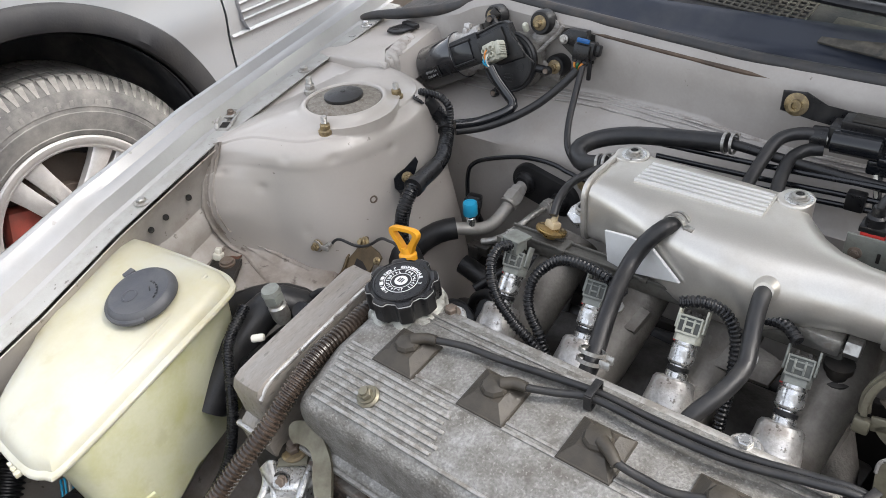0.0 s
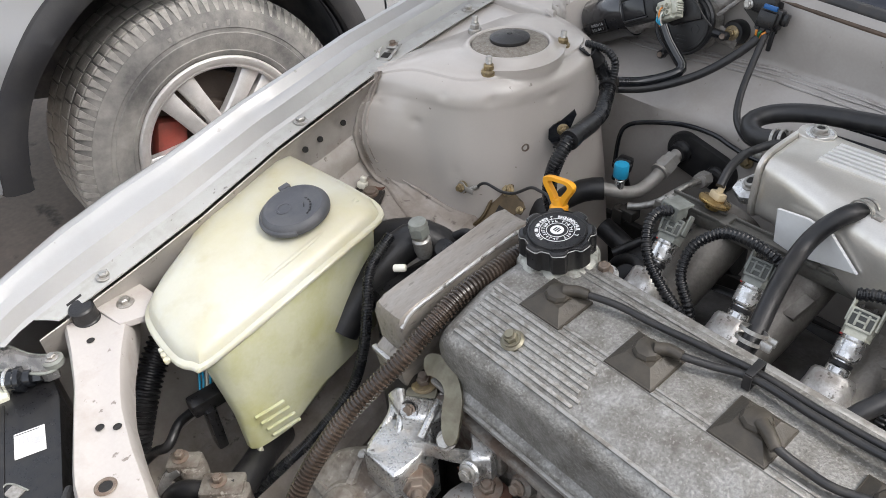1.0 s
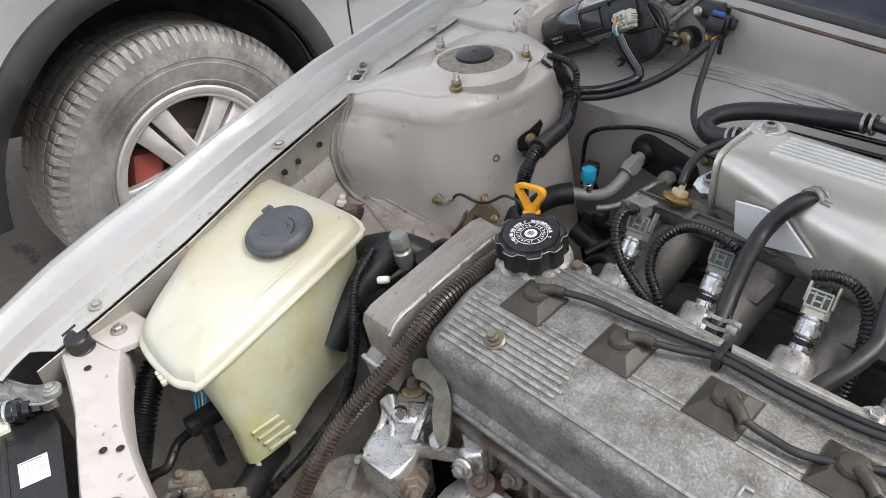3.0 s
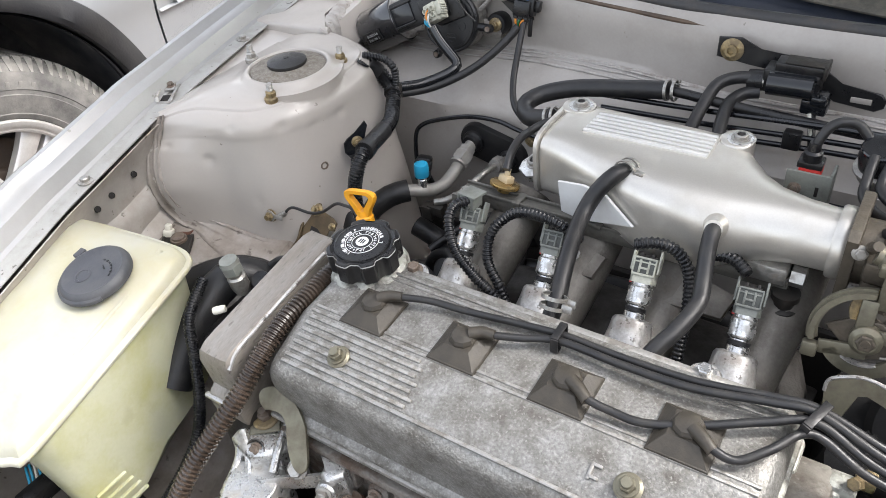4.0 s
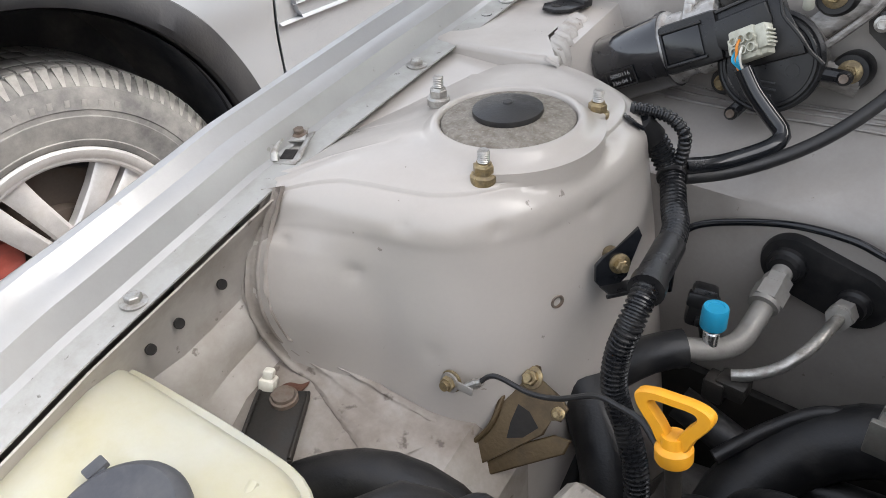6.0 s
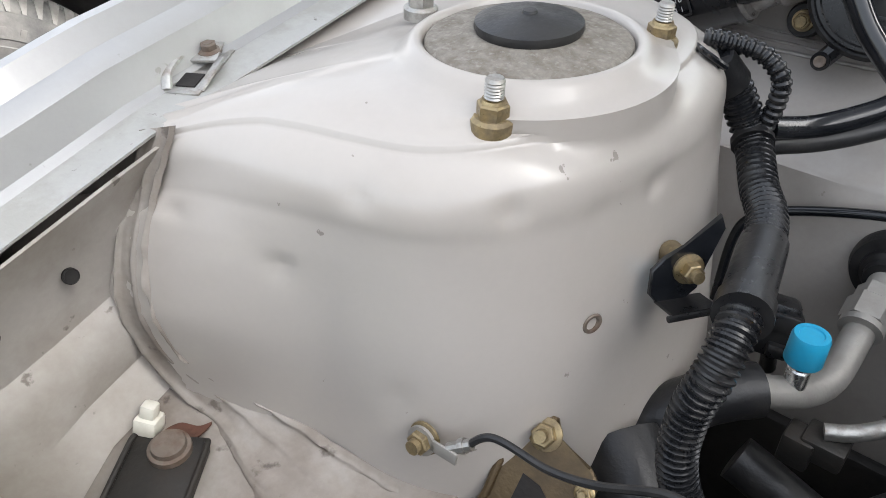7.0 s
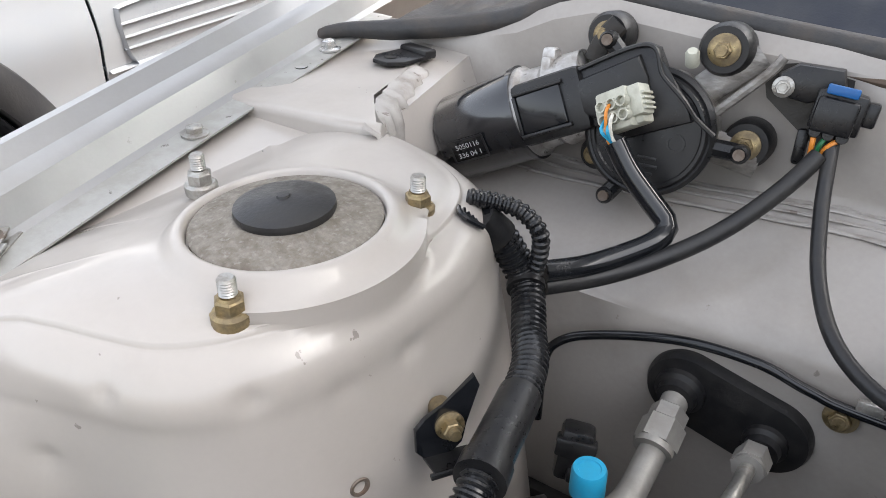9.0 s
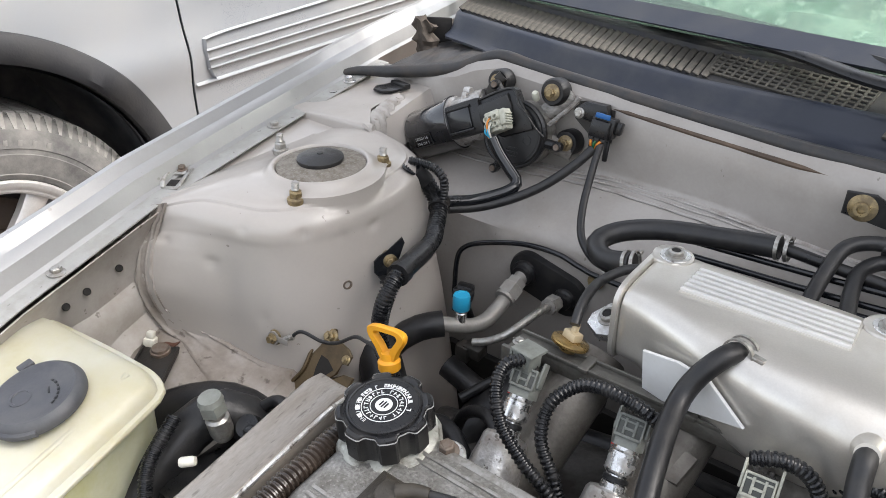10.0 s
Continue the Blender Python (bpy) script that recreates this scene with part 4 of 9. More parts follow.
cover = eng("valve_cover", "stained grey cast-aluminium valve cover with raised ridges", "valve cover")
cprof = [(-0.070, -0.092), (-0.0765, -0.089), (-0.077, -0.079), (-0.0745, -0.075), (-0.070, -0.073), (-0.0685, -0.068), (-0.0705, -0.032), (-0.0690, -0.0235), (-0.064, -0.0175), (-0.058, -0.0138), (-0.016, -0.0012), (-0.010, 0.0), (0.055, 0.0), (0.066, -0.001), (0.073, -0.005), (0.077, -0.014), (0.080, -0.030), (0.088, -0.032), (0.094, -0.034), (0.095, -0.04), (0.095, -0.09)]


def cover_loop(x, inset, drop):
    return [(x, y * (1 - inset) + 0.002 * inset, z - drop) for y, z in cprof]


xs = [(-0.083, 0.10, 0.05), (-0.081, 0.05, 0.018), (-0.078, 0.025, 0.007), (-0.073, 0.010, 0.002), (-0.066, 0, 0)] + [(-0.06 + 0.0365 * i, 0, 0) for i in range(11)] + [(0.312, 0, 0), (0.319, 0.01, 0.002), (0.324, 0.03, 0.008), (0.327, 0.06, 0.02), (0.329, 0.12, 0.052)]
part("cover_body", loft([cover_loop(*v) for v in xs]), COVER_CAST, cover, "oil-stained cast aluminium")
# flange below the cover
part("cover_flange", box(0.408, 0.006, 0.006, (0.118, -0.0775, -0.083), 0.002), CAST_RIB, cover, "worn flange edge")


def ridge(x0, x1, y, w=0.0036, h=0.0016):
    low = (y + 0.013) * math.tan(radians(SLOPE)) if y < -0.013 else 0.0
    return box(x1 - x0, w, h + 0.002, ((x0 + x1) / 2, 0, h / 2 - 0.001), 0.0009, 2, pose(0, y, low, SLOPE if y < -0.013 else 0, 0, 0))


for k in range(8):
    part("ridge", ridge(-0.064, (0.068 - 0.004 * (k % 2) - 0.0012 * k) if k else 0.315, -0.0590 + 0.0062 * k, 0.0034, 0.0012), CAST_RIB, cover)
part("end_edge", sweep([(0.3275, 0.075, -0.036), (0.3278, 0.020, -0.030), (0.3278, -0.013, -0.030), (0.3275, -0.060, -0.044)], 0.0034, 8), CORRODED, cover, "pale worn end edge")
for y in (-0.0095, -0.0035, 0.0530, 0.0600):
    part("ridge", ridge(-0.066, 0.318, y, 0.003, 0.0012), CAST_RIB, cover)
part("cast_mark", merge(box(0.0024, 0.013, 0.003, (0.214, 0, 0), 0.0006), box(0.008, 0.0024, 0.003, (0.217, 0.005, 0), 0.0006), box(0.008, 0.0024, 0.003, (0.217, -0.004, 0), 0.0006)), CAST_RIB, cover, "raised cast mark", m=pose(0, -0.0385, -0.0072, SLOPE, 0, 0))
for x in (-0.014, 0.2415):
    b = part("cover_bolt", merge(lathe([(0, 0), (0.0102, 0), (0.0102, 0.0016), (0.0080, 0.0030), (0.0080, 0.005), (0, 0.005)], 28), hexagon(0.0060, 0.005, 0.0105), lathe([(0, 0.0105), (0.0045, 0.0105), (0.0038, 0.013), (0, 0.0132)], 16)), OLIVE, cover, "brassy washer and cap nut", m=pose(x, -0.0385, -0.0072, SLOPE, 0, 0))
part("rear_rail", merge(box(0.35, 0.009, 0.008, (0.135, 0.071, -0.006), 0.003), box(0.36, 0.006, 0.006, (0.125, 0.091, -0.033), 0.002)), CAST_RIB, cover, "worn rear edge")
for x in (-0.013, 0.255):
    lug = part("lug", merge(lathe([(0, -0.03), (0.013, -0.03), (0.013, -0.002), (0.011, 0.0), (0, 0.0)], 24)), CAST_LIGHT, cover, m=pose(x, 0.074, -0.006))
    part("lug_bolt", bolt_head(0.0062, 0.009, 0.008), RUST if x < 0 else CHROME, lug, "flange bolt", m=pose(0, 0, 0.001) @ Matrix.Scale(0.95, 4))

# rubber plug-well boots
PLUGS = [-0.0117 + 0.0915 * i for i in range(4)]
SOCKETS = [((0.003, 0.006, 0.0145), (0.012, 0.013, 0.0150), (0.021, 0.017, 0.0140)), ((0.004, 0.006, 0.0145), (0.013, 0.012, 0.0150), (0.023, 0.014, 0.0140)), ((0.004, 0.001, 0.0145), (0.013, -0.004, 0.0150), (0.022, -0.010, 0.0130)), ((0.004, 0.001, 0.0145), (0.013, -0.005, 0.0150), (0.021, -0.010, 0.0130))]
for i, x in enumerate(PLUGS):
    boot = thing("plug_boot", ENG @ pose(x, 0.0110, -0.0008), "dusty brown rubber spark plug boot on a square base", "plug boot", "plug boots")
    lo = [(-0.0222, -0.0215), (0.0222, -0.0215), (0.0222, 0.0215), (-0.0222, 0.0215)]
    part("base", prism(lo, 0, 0.0036, 0.0014, 2), BOOT, boot)
    part("pyramid", loft([[(a * u, b * u + c, z) for a, b in lo] for u, c, z in ((0.96, 0, 0.0032), (0.91, 0.0002, 0.0042), (0.74, 0.0012, 0.0070), (0.60, 0.0020, 0.0096), (0.52, 0.0024, 0.0108))]), BOOT, boot, sharp=20)
    part("cap", merge(prism(ring_of(9, 0.0118), 0.0075, 0.0128, 0.0014, 2), loft([[(u * px, u * py, z) for px, py in ring_of(9, 0.0113)] for u, z in ((1.0, 0.0126), (0.86, 0.0150), (0.5, 0.0166), (0.12, 0.0171))])), BOOT, boot, m=pose(0, 0.0035, 0, 0, 0, 20), sharp=24)
    part("cap_lip", lathe([(0.0105, 0.0080), (0.0128, 0.0083), (0.0132, 0.0096), (0.0124, 0.0106), (0.0105, 0.0106)], 28), BOOT, boot, m=pose(0, 0.0035, 0))
    part("lead_socket", sweep(SOCKETS[i], 0.0056, 14, taper=0.78, step=0.002), BOOT, boot)

# ignition leads
def lead_start(i):
    """The places where a lead leaves its boot's socket."""
    a, b, c = (ENG @ Vector((PLUGS[i], 0.0110, -0.0008)) + Vector(p) for p in SOCKETS[i])
    return [tuple(b), tuple(c)]


LEADS = [
    lead_start(0) + [(0.033, 0.037, 0.785), (0.065, 0.042, 0.783), (0.105, 0.048, 0.783), (0.150, 0.053, 0.784), (0.20, 0.052, 0.784), (0.255, 0.053, 0.786), (0.305, 0.060, 0.79), (0.333, 0.064, 0.79), (0.37, 0.060, 0.781), (0.412, 0.058, 0.765), (0.450, 0.050, 0.738), (0.50, 0.0, 0.70)],
    lead_start(1) + [(0.122, 0.034, 0.785), (0.150, 0.045, 0.785), (0.20, 0.043, 0.786), (0.255, 0.044, 0.788), (0.305, 0.053, 0.792), (0.334, 0.058, 0.792), (0.372, 0.053, 0.780), (0.412, 0.051, 0.764), (0.448, 0.042, 0.737), (0.49, -0.01, 0.70)],
    lead_start(2) + [(0.212, 0.002, 0.782), (0.235, 0.004, 0.781), (0.27, 0.018, 0.784), (0.305, 0.037, 0.788), (0.335, 0.052, 0.789), (0.37, 0.048, 0.775), (0.410, 0.046, 0.759), (0.445, 0.032, 0.732), (0.475, -0.02, 0.70)],
    lead_start(3) + [(0.299, 0.003, 0.782), (0.315, 0.018, 0.786), (0.335, 0.044, 0.786), (0.369, 0.040, 0.772), (0.408, 0.040, 0.756), (0.440, 0.025, 0.728), (0.465, -0.03, 0.70)],
]
for pts in LEADS:
    lone("ignition_lead", sweep(pts, 0.0032, 12), GREY_RUBBER, "grey-black rubber ignition lead clipped along the valve cover", "ignition lead", "ignition leads")
for loc, way, s in (((0.147, 0.049, 0.784), (1, 0.05, 0), (0.020, 0.014)), ((0.334, 0.054, 0.789), (0.9, -0.3, -0.2), (0.027, 0.013)), ((0.413, 0.049, 0.7595), (0.85, -0.1, -0.45), (0.028, 0.015))):
    m = along(loc, way)
    lone("lead_clip", merge(box(s[0], 0.002, 0.0065, (0, s[1] / 2, 0), 0.0006), box(s[0], 0.002, 0.0065, (0, -s[1] / 2, 0), 0.0006), box(0.002, s[1], 0.0065, (s[0] / 2, 0, 0), 0.0006), box(0.002, s[1], 0.0065, (-s[0] / 2, 0, 0), 0.0006)), RUBBER, "black plastic clip holding the ignition leads", "clip", "lead clips", m=m)

# oil filler
cap = thing("oil_filler_cap", ENG @ pose(-0.055, 0.060, -0.001) @ Matrix.Diagonal((0.95, 0.95, 1, 1)), "black lobed oil filler cap with white printed ring", "oil cap")
part("neck", lumpy(lathe([(0, -0.03), (0.041, -0.03), (0.0400, -0.0040), (0.0375, 0.0005), (0.0330, 0.0020), (0.0295, 0.0030), (0.0285, 0.006), (0.0285, 0.012), (0, 0.012)], 48), 0.0035, 70), CORRODED, cap, "bright cast filler neck")


def lobed(r, depth, lobes, n=128):
    out = []
    for i in range(n):
        a = 2 * math.pi * i / n
        k = r - depth * 0.5 * (1 - max(-1.0, min(1.0, 3.2 * math.cos(lobes * a) + 0.6)))
        out.append((k * math.cos(a), k * math.sin(a)))
    return out


part("grip", loft([[(x * u, y * u, z) for x, y in lobed(0.0362, d, 8)] for u, z, d in ((0.93, 0.004, 0.004), (1.0, 0.007, 0.0050), (1.0, 0.0235, 0.0050), (0.985, 0.0262, 0.0048), (0.95, 0.0278, 0.0040), (0.88, 0.0284, 0.002), (0.83, 0.0275, 0.0))]), BLACK, cap, "black lobed grip", sharp=30)
part("worn_edge", loft([[(x * u, y * u, z) for x, y in lobed(0.0362, 0.0048, 8)] for u, z in ((0.991, 0.0257), (0.9935, 0.0259), (0.986, 0.0268), (0.982, 0.0266), (0.991, 0.0257))], cap_start=False, cap_end=False), PRINT_GREY, cap, "thin worn edge")
part("top", lathe([(0, 0.0272), (0.0282, 0.0272), (0.0275, 0.0288), (0.026, 0.0292), (0.0255, 0.0285), (0, 0.0285)], 48), BLACK, cap)
for r0, r1, z in ((0.0162, 0.0168, 0.0286), (0.0098, 0.0103, 0.0286)):
    part("printed_ring", lathe([(r0, z), (r0, z + 0.0003), (r1, z + 0.0003), (r1, z)], 48), PRINT, cap, "white printed ring")
part("printed_disc", lathe([(0, 0.0286), (0.0064, 0.0286), (0.0064, 0.0289), (0, 0.0289)], 32), PRINT, cap, "white printed disc")
for x, w in ((-0.0023, 0.0050), (0.0, 0.0064), (0.0023, 0.0050)):
    part("symbol", box(0.0012, w, 0.0003, (x, 0, 0.0291), 0), BLACK, cap)


def ring_text(words, r, size, start, spin, parent, mat, z, flip=False):
    """Letters on a circle, each a small flat mesh."""
    step = size * 0.82 / r
    for i, ch in enumerate(words):
        if ch == " ":
            continue
        cu = bpy.data.curves.new("letter", "FONT")
        cu.body, cu.size, cu.align_x, cu.align_y, cu.extrude = ch, size, "CENTER", "CENTER", 0.0001
        tmp = bpy.data.objects.new("letter", cu)
        me = bpy.data.meshes.new_from_object(tmp)
        bpy.data.objects.remove(tmp)
        bpy.data.curves.remove(cu)
        a = start - spin * i * step
        ob = new("letter", me)
        me.materials.append(mat)
        ob.parent = parent
        ob.matrix_local = pose(r * math.cos(a), r * math.sin(a), z, 0, 0, math.degrees(a) - 90)


ring_text("ENGINE OIL", 0.0192, 0.0040, radians(265), 1, cap, PRINT, 0.0288)
dice = random.Random(4)
for count, r, tall, a0, a1 in ((34, 0.0192, 0.0034, 20, 262), (24, 0.0131, 0.0030, 0, 360)):
    for k in range(count):
        if dice.random() < 0.14:
            continue
        strokes = [box(tall, 0.0006, 0.0003, (r, dice.choice((-0.0007, 0.0, 0.0007)), 0.0288), 0), box(0.0007, 0.0019, 0.0003, (r + dice.choice((-0.0013, 0.0, 0.0013)), 0, 0.0288), 0)]
        if dice.random() < 0.6:
            strokes.append(box(tall, 0.0006, 0.0003, (r, dice.choice((-0.0009, 0.0009)), 0.0288), 0))
        part("printed_bar", merge(*strokes), PRINT, cap, m=Matrix.Rotation(radians(a0 + (a1 - a0) * k / count), 4, "Z"))

# timing cover
timing = thing("timing_cover", pose(0, 0, 0.7665, 8.5, 0, 0), "stained cast-aluminium timing belt cover", "timing cover")
tprof = [(-0.100, -0.13), (-0.100, -0.058), (-0.096, -0.052), (-0.088, -0.048), (-0.0865, -0.012), (-0.082, -0.004), (-0.073, -0.0005), (-0.06, 0), (0.07, 0), (0.082, -0.004), (0.088, -0.014), (0.09, -0.13)]
loops = []
for x, k, d in ((-0.153, 0.12, 0.014), (-0.152, 0.05, 0.005), (-0.147, 0.015, 0.0), (-0.138, 0, 0.0015), (-0.122, 0, 0.0015), (-0.114, 0.015, 0.0), (-0.110, 0.05, 0.005), (-0.109, 0.12, 0.014)):
    loops.append([(x, y * (1 - k * 0.25), z - d - 0.004) for y, z in tprof])
part("cover_body", loft(loops), TIMING, timing, "brown-stained cast aluminium")
part("edge_line", sweep([(-0.1115, -0.084, -0.016), (-0.1120, -0.070, -0.0075), (-0.1122, -0.04, -0.006), (-0.1122, 0.05, -0.006), (-0.1120, 0.078, -0.0095)], 0.0022, 8, flat=0.8), CAST_LIGHT, timing, "worn bright edge")
part("seam", box(0.046, 0.006, 0.006, (-0.131, -0.098, -0.062), 0.002), CAST_LIGHT, timing)

# cylinder head and block below
block = thing("engine_block", None, "greasy dark grey engine block and cylinder head", "engine")
part("cylinder_head", box(0.43, 0.15, 0.115, (0.115, 0.012, 0.632), 0.008, m=pose(0, 0, 0, 0, 0, 0)), HEAD_CAST, block, "rust-stained cast cylinder head")
part("head_ledge", lumpy(box(0.40, 0.016, 0.012, (0.12, -0.067, 0.664), 0.004), 0.002, 60), HEAD_CAST, block)
for k in range(7):
    x = -0.02 + 0.05 * k
    part("port_boss", merge(lathe([(0, -0.01), (0.012, -0.01), (0.011, 0.010), (0.008, 0.013), (0, 0.013)], 20, along((x, -0.062, 0.640), (0.05 * (k % 2), -1, 0.3))), box(0.007, 0.012, 0.035, (x + 0.022, -0.066, 0.648), 0.002)), HEAD_CAST, block)
    part("stud_nut", bolt_head(0.0055, 0.0075, 0.007), RUST, block, "rusty stud nut", m=along((x, -0.0752, 0.644), (0.05 * (k % 2), -1, 0.3)))
part("lower_block", box(0.46, 0.17, 0.34, (0.11, 0.03, 0.41), 0.02), DARK_STEEL, block)
part("belt_case", box(0.05, 0.20, 0.40, (-0.13, 0.01, 0.48), 0.015), DARK_STEEL, block)

# ---- intake plenum ----
plenum = thing("intake_plenum", None, "silver-painted curved intake plenum with ribbed top", "intake plenum")
PS = [(0.0255, 0.2935, 0.795, 0.044, 0.032, 5.0), (0.0275, 0.2935, 0.796, 0.0478, 0.0345, 5.0), (0.033, 0.293, 0.7965, 0.0488, 0.0355, 4.6), (0.045, 0.292, 0.7965, 0.0500, 0.0362, 4.0), (0.06, 0.290, 0.795, 0.053, 0.0375, 3.8), (0.10, 0.2835, 0.790, 0.0615, 0.0425, 3.8), (0.15, 0.2765, 0.787, 0.0685, 0.0455, 3.8), (0.185, 0.273, 0.788, 0.070, 0.045, 3.6), (0.205, 0.268, 0.789, 0.067, 0.044, 3.2), (0.222, 0.2575, 0.793, 0.0545, 0.0395, 2.8), (0.238, 0.2485, 0.797, 0.0430, 0.0350, 2.4), (0.255, 0.243, 0.8005, 0.0345, 0.0310, 2.15), (0.28, 0.2385, 0.8035, 0.0290, 0.0280, 2.0), (0.311, 0.2355, 0.8050, 0.0270, 0.0265, 2.0)]
part("plenum_body", loft([super_ring(56, hy, hz, p, x, cy, cz) for x, cy, cz, hy, hz, p in PS]), PLENUM, plenum, "smooth silver-painted casting", sharp=50)
part("end_flange", loft([super_ring(56, hy, hz, 5.0, x, 0.2935, 0.796) for x, hy, hz in ((0.0200, 0.0480, 0.0345), (0.0210, 0.0502, 0.0368), (0.0248, 0.0502, 0.0368), (0.0258, 0.0485, 0.0350))]), PLENUM, plenum, "bright machined end flange", sharp=50)
part("rib_field", box(0.124, 0.0395, 0.003, (0.1240, 0.2905, 0.8323), 0.0008), PLENUM, plenum, "recess between the ribs")
for k in range(6):
    y = 0.2735 + 0.0068 * k
    part("rib", box(0.123 - 0.0006 * k, 0.0038, 0.005, (0.1240, y, 0.8338), 0.0009), POLISHED, plenum, "bright polished rib")
SOCKET = [(0, 0.0), (0.0088, 0), (0.0088, 0.001), (0.0064, 0.0012), (0.0064, 0.0042), (0.0056, 0.0048), (0.0040, 0.0048), (0.0038, 0.0020), (0, 0.0020)]


def socket_bolt(parent, m):
    """A socket-head bolt with its dark hexagon."""
    ob = part("socket_bolt", lathe(SOCKET, 26), STEEL, parent, "socket-head bolt", m=m)
    part("hex_recess", hexagon(0.0042, 0.0030, 0.0044), UNDER, ob, "dark hexagon socket")


ear = part("ear", lathe([(0, -0.022), (0.0155, -0.022), (0.0155, -0.0015), (0.0140, 0), (0, 0)], 30), PLENUM, plenum, "bolted lug", m=along((0.026, 0.312, 0.768), (-0.35, -0.15, 0.92)))
pad = part("ear_pad", prism(smooth_loop_flat([(0.186, 0.306), (0.186, 0.324), (0.197, 0.333), (0.211, 0.330), (0.216, 0.316), (0.211, 0.302), (0.197, 0.299)], 28, 0.0), 0.790, 0.8340, 0.0026, 3), PLENUM, plenum, "silver-painted corner lug")
part("lug_face", lathe([(0, 0), (0.0125, 0), (0.0120, 0.0008), (0, 0.0008)], 30), BRIGHT_CAST, pad, "bright machined face", m=pose(0.2025, 0.3155, 0.8338))
socket_bolt(pad, pose(0.2025, 0.3155, 0.8345))
pad = part("ear_pad", prism(smooth_loop_flat([(0.022, 0.310), (0.021, 0.327), (0.031, 0.335), (0.045, 0.334), (0.053, 0.326), (0.054, 0.314), (0.046, 0.305), (0.031, 0.303)], 28, 0.0), 0.800, 0.8336, 0.0018, 2), PLENUM, plenum, "silver-painted corner lug")
part("lug_face", lathe([(0, 0), (0.0130, 0), (0.0124, 0.0008), (0, 0.0008)], 30), BRIGHT_CAST, pad, "bright machined face", m=pose(0.0390, 0.3190, 0.8334))
socket_bolt(pad, pose(0.0390, 0.3190, 0.8341))
lug = part("end_lug", prism([(-0.018, -0.012), (-0.012, -0.020), (0.004, -0.020), (0.020, -0.006), (0.020, 0.018), (-0.006, 0.014), (-0.017, 0.004)], -0.004, 0.004, 0.002, 2), BRIGHT_CAST, plenum, "bright cast lug", m=along((0.011, 0.283, 0.775), (-0.25, -0.35, 0.9)) @ Matrix.Scale(1.15, 4))
socket_bolt(lug, pose(-0.004, -0.004, 0.004))
for size, at, r in (((0.034, 0.034, 0.020), (0.044, 0.306, 0.812), 0.006), ((0.042, 0.044, 0.02), (0.185, 0.319, 0.8065), 0.008), ((0.026, 0.030, 0.014), (0.018, 0.304, 0.764), 0.004)):
    part("ear_web", box(*size, at, r), PLENUM, plenum)
# white colour paints the bright light on this silver flange face
part("flange_face", prism([(-0.0289, 0.0241), (0.0028, 0.0322), (0.0289, 0.0319), (0.0609, 0.0106), (0.0085, -0.0065), (-0.0239, -0.0142)], -0.0015, 0.0012, 0.0004, 1, m=facing((0.085, 0.2215, 0.775), (-0.25, -0.97, 0))), LABEL, plenum, "lower flange face, its bright sheen put in as white")
for loc, way in (((0.1265, 0.238, 0.822), (-0.15, -0.85, 0.5)), ((0.217, 0.203, 0.812), (0.05, -0.9, 0.35))):
    part("hose_stub", lathe([(0, -0.014), (0.0150, -0.014), (0.0118, -0.006), (0.0098, 0.000), (0.0084, 0.004), (0.0076, 0.007), (0, 0.007)], 30), PLENUM, plenum, m=along(loc, way))
# intake runners down to the head
INJ = [-0.0195 + 0.0925 * i for i in range(4)]
for x in INJ:
    part("runner", sweep([(x + 0.025, 0.26, 0.75), (x + 0.022, 0.225, 0.725), (x + 0.014, 0.175, 0.69), (x + 0.008, 0.125, 0.665), (x + 0.006, 0.09, 0.655)], 0.0265, 20, step=0.012), RUNNER, plenum, "grimy cast intake runner")

# flange plates between the runners
for x in (0.085, 0.21):
    fp = part("runner_flange", prism([(-0.028, -0.016), (0.026, -0.018), (0.034, 0.006), (-0.004, 0.018), (-0.034, 0.010)], 0, 0.010, 0.002, 2), RUNNER, plenum, "grey cast flange", m=along((x, 0.205, 0.728), (0.05, -0.55, 0.83)))
    part("socket_bolt", lathe([(0, 0.010), (0.0085, 0.010), (0.0085, 0.0115), (0.006, 0.012), (0.006, 0.016), (0.0034, 0.016), (0.0032, 0.013), (0, 0.013)], 20), STEEL, fp, "socket-head bolt", m=pose(0.004, 0.0, 0))

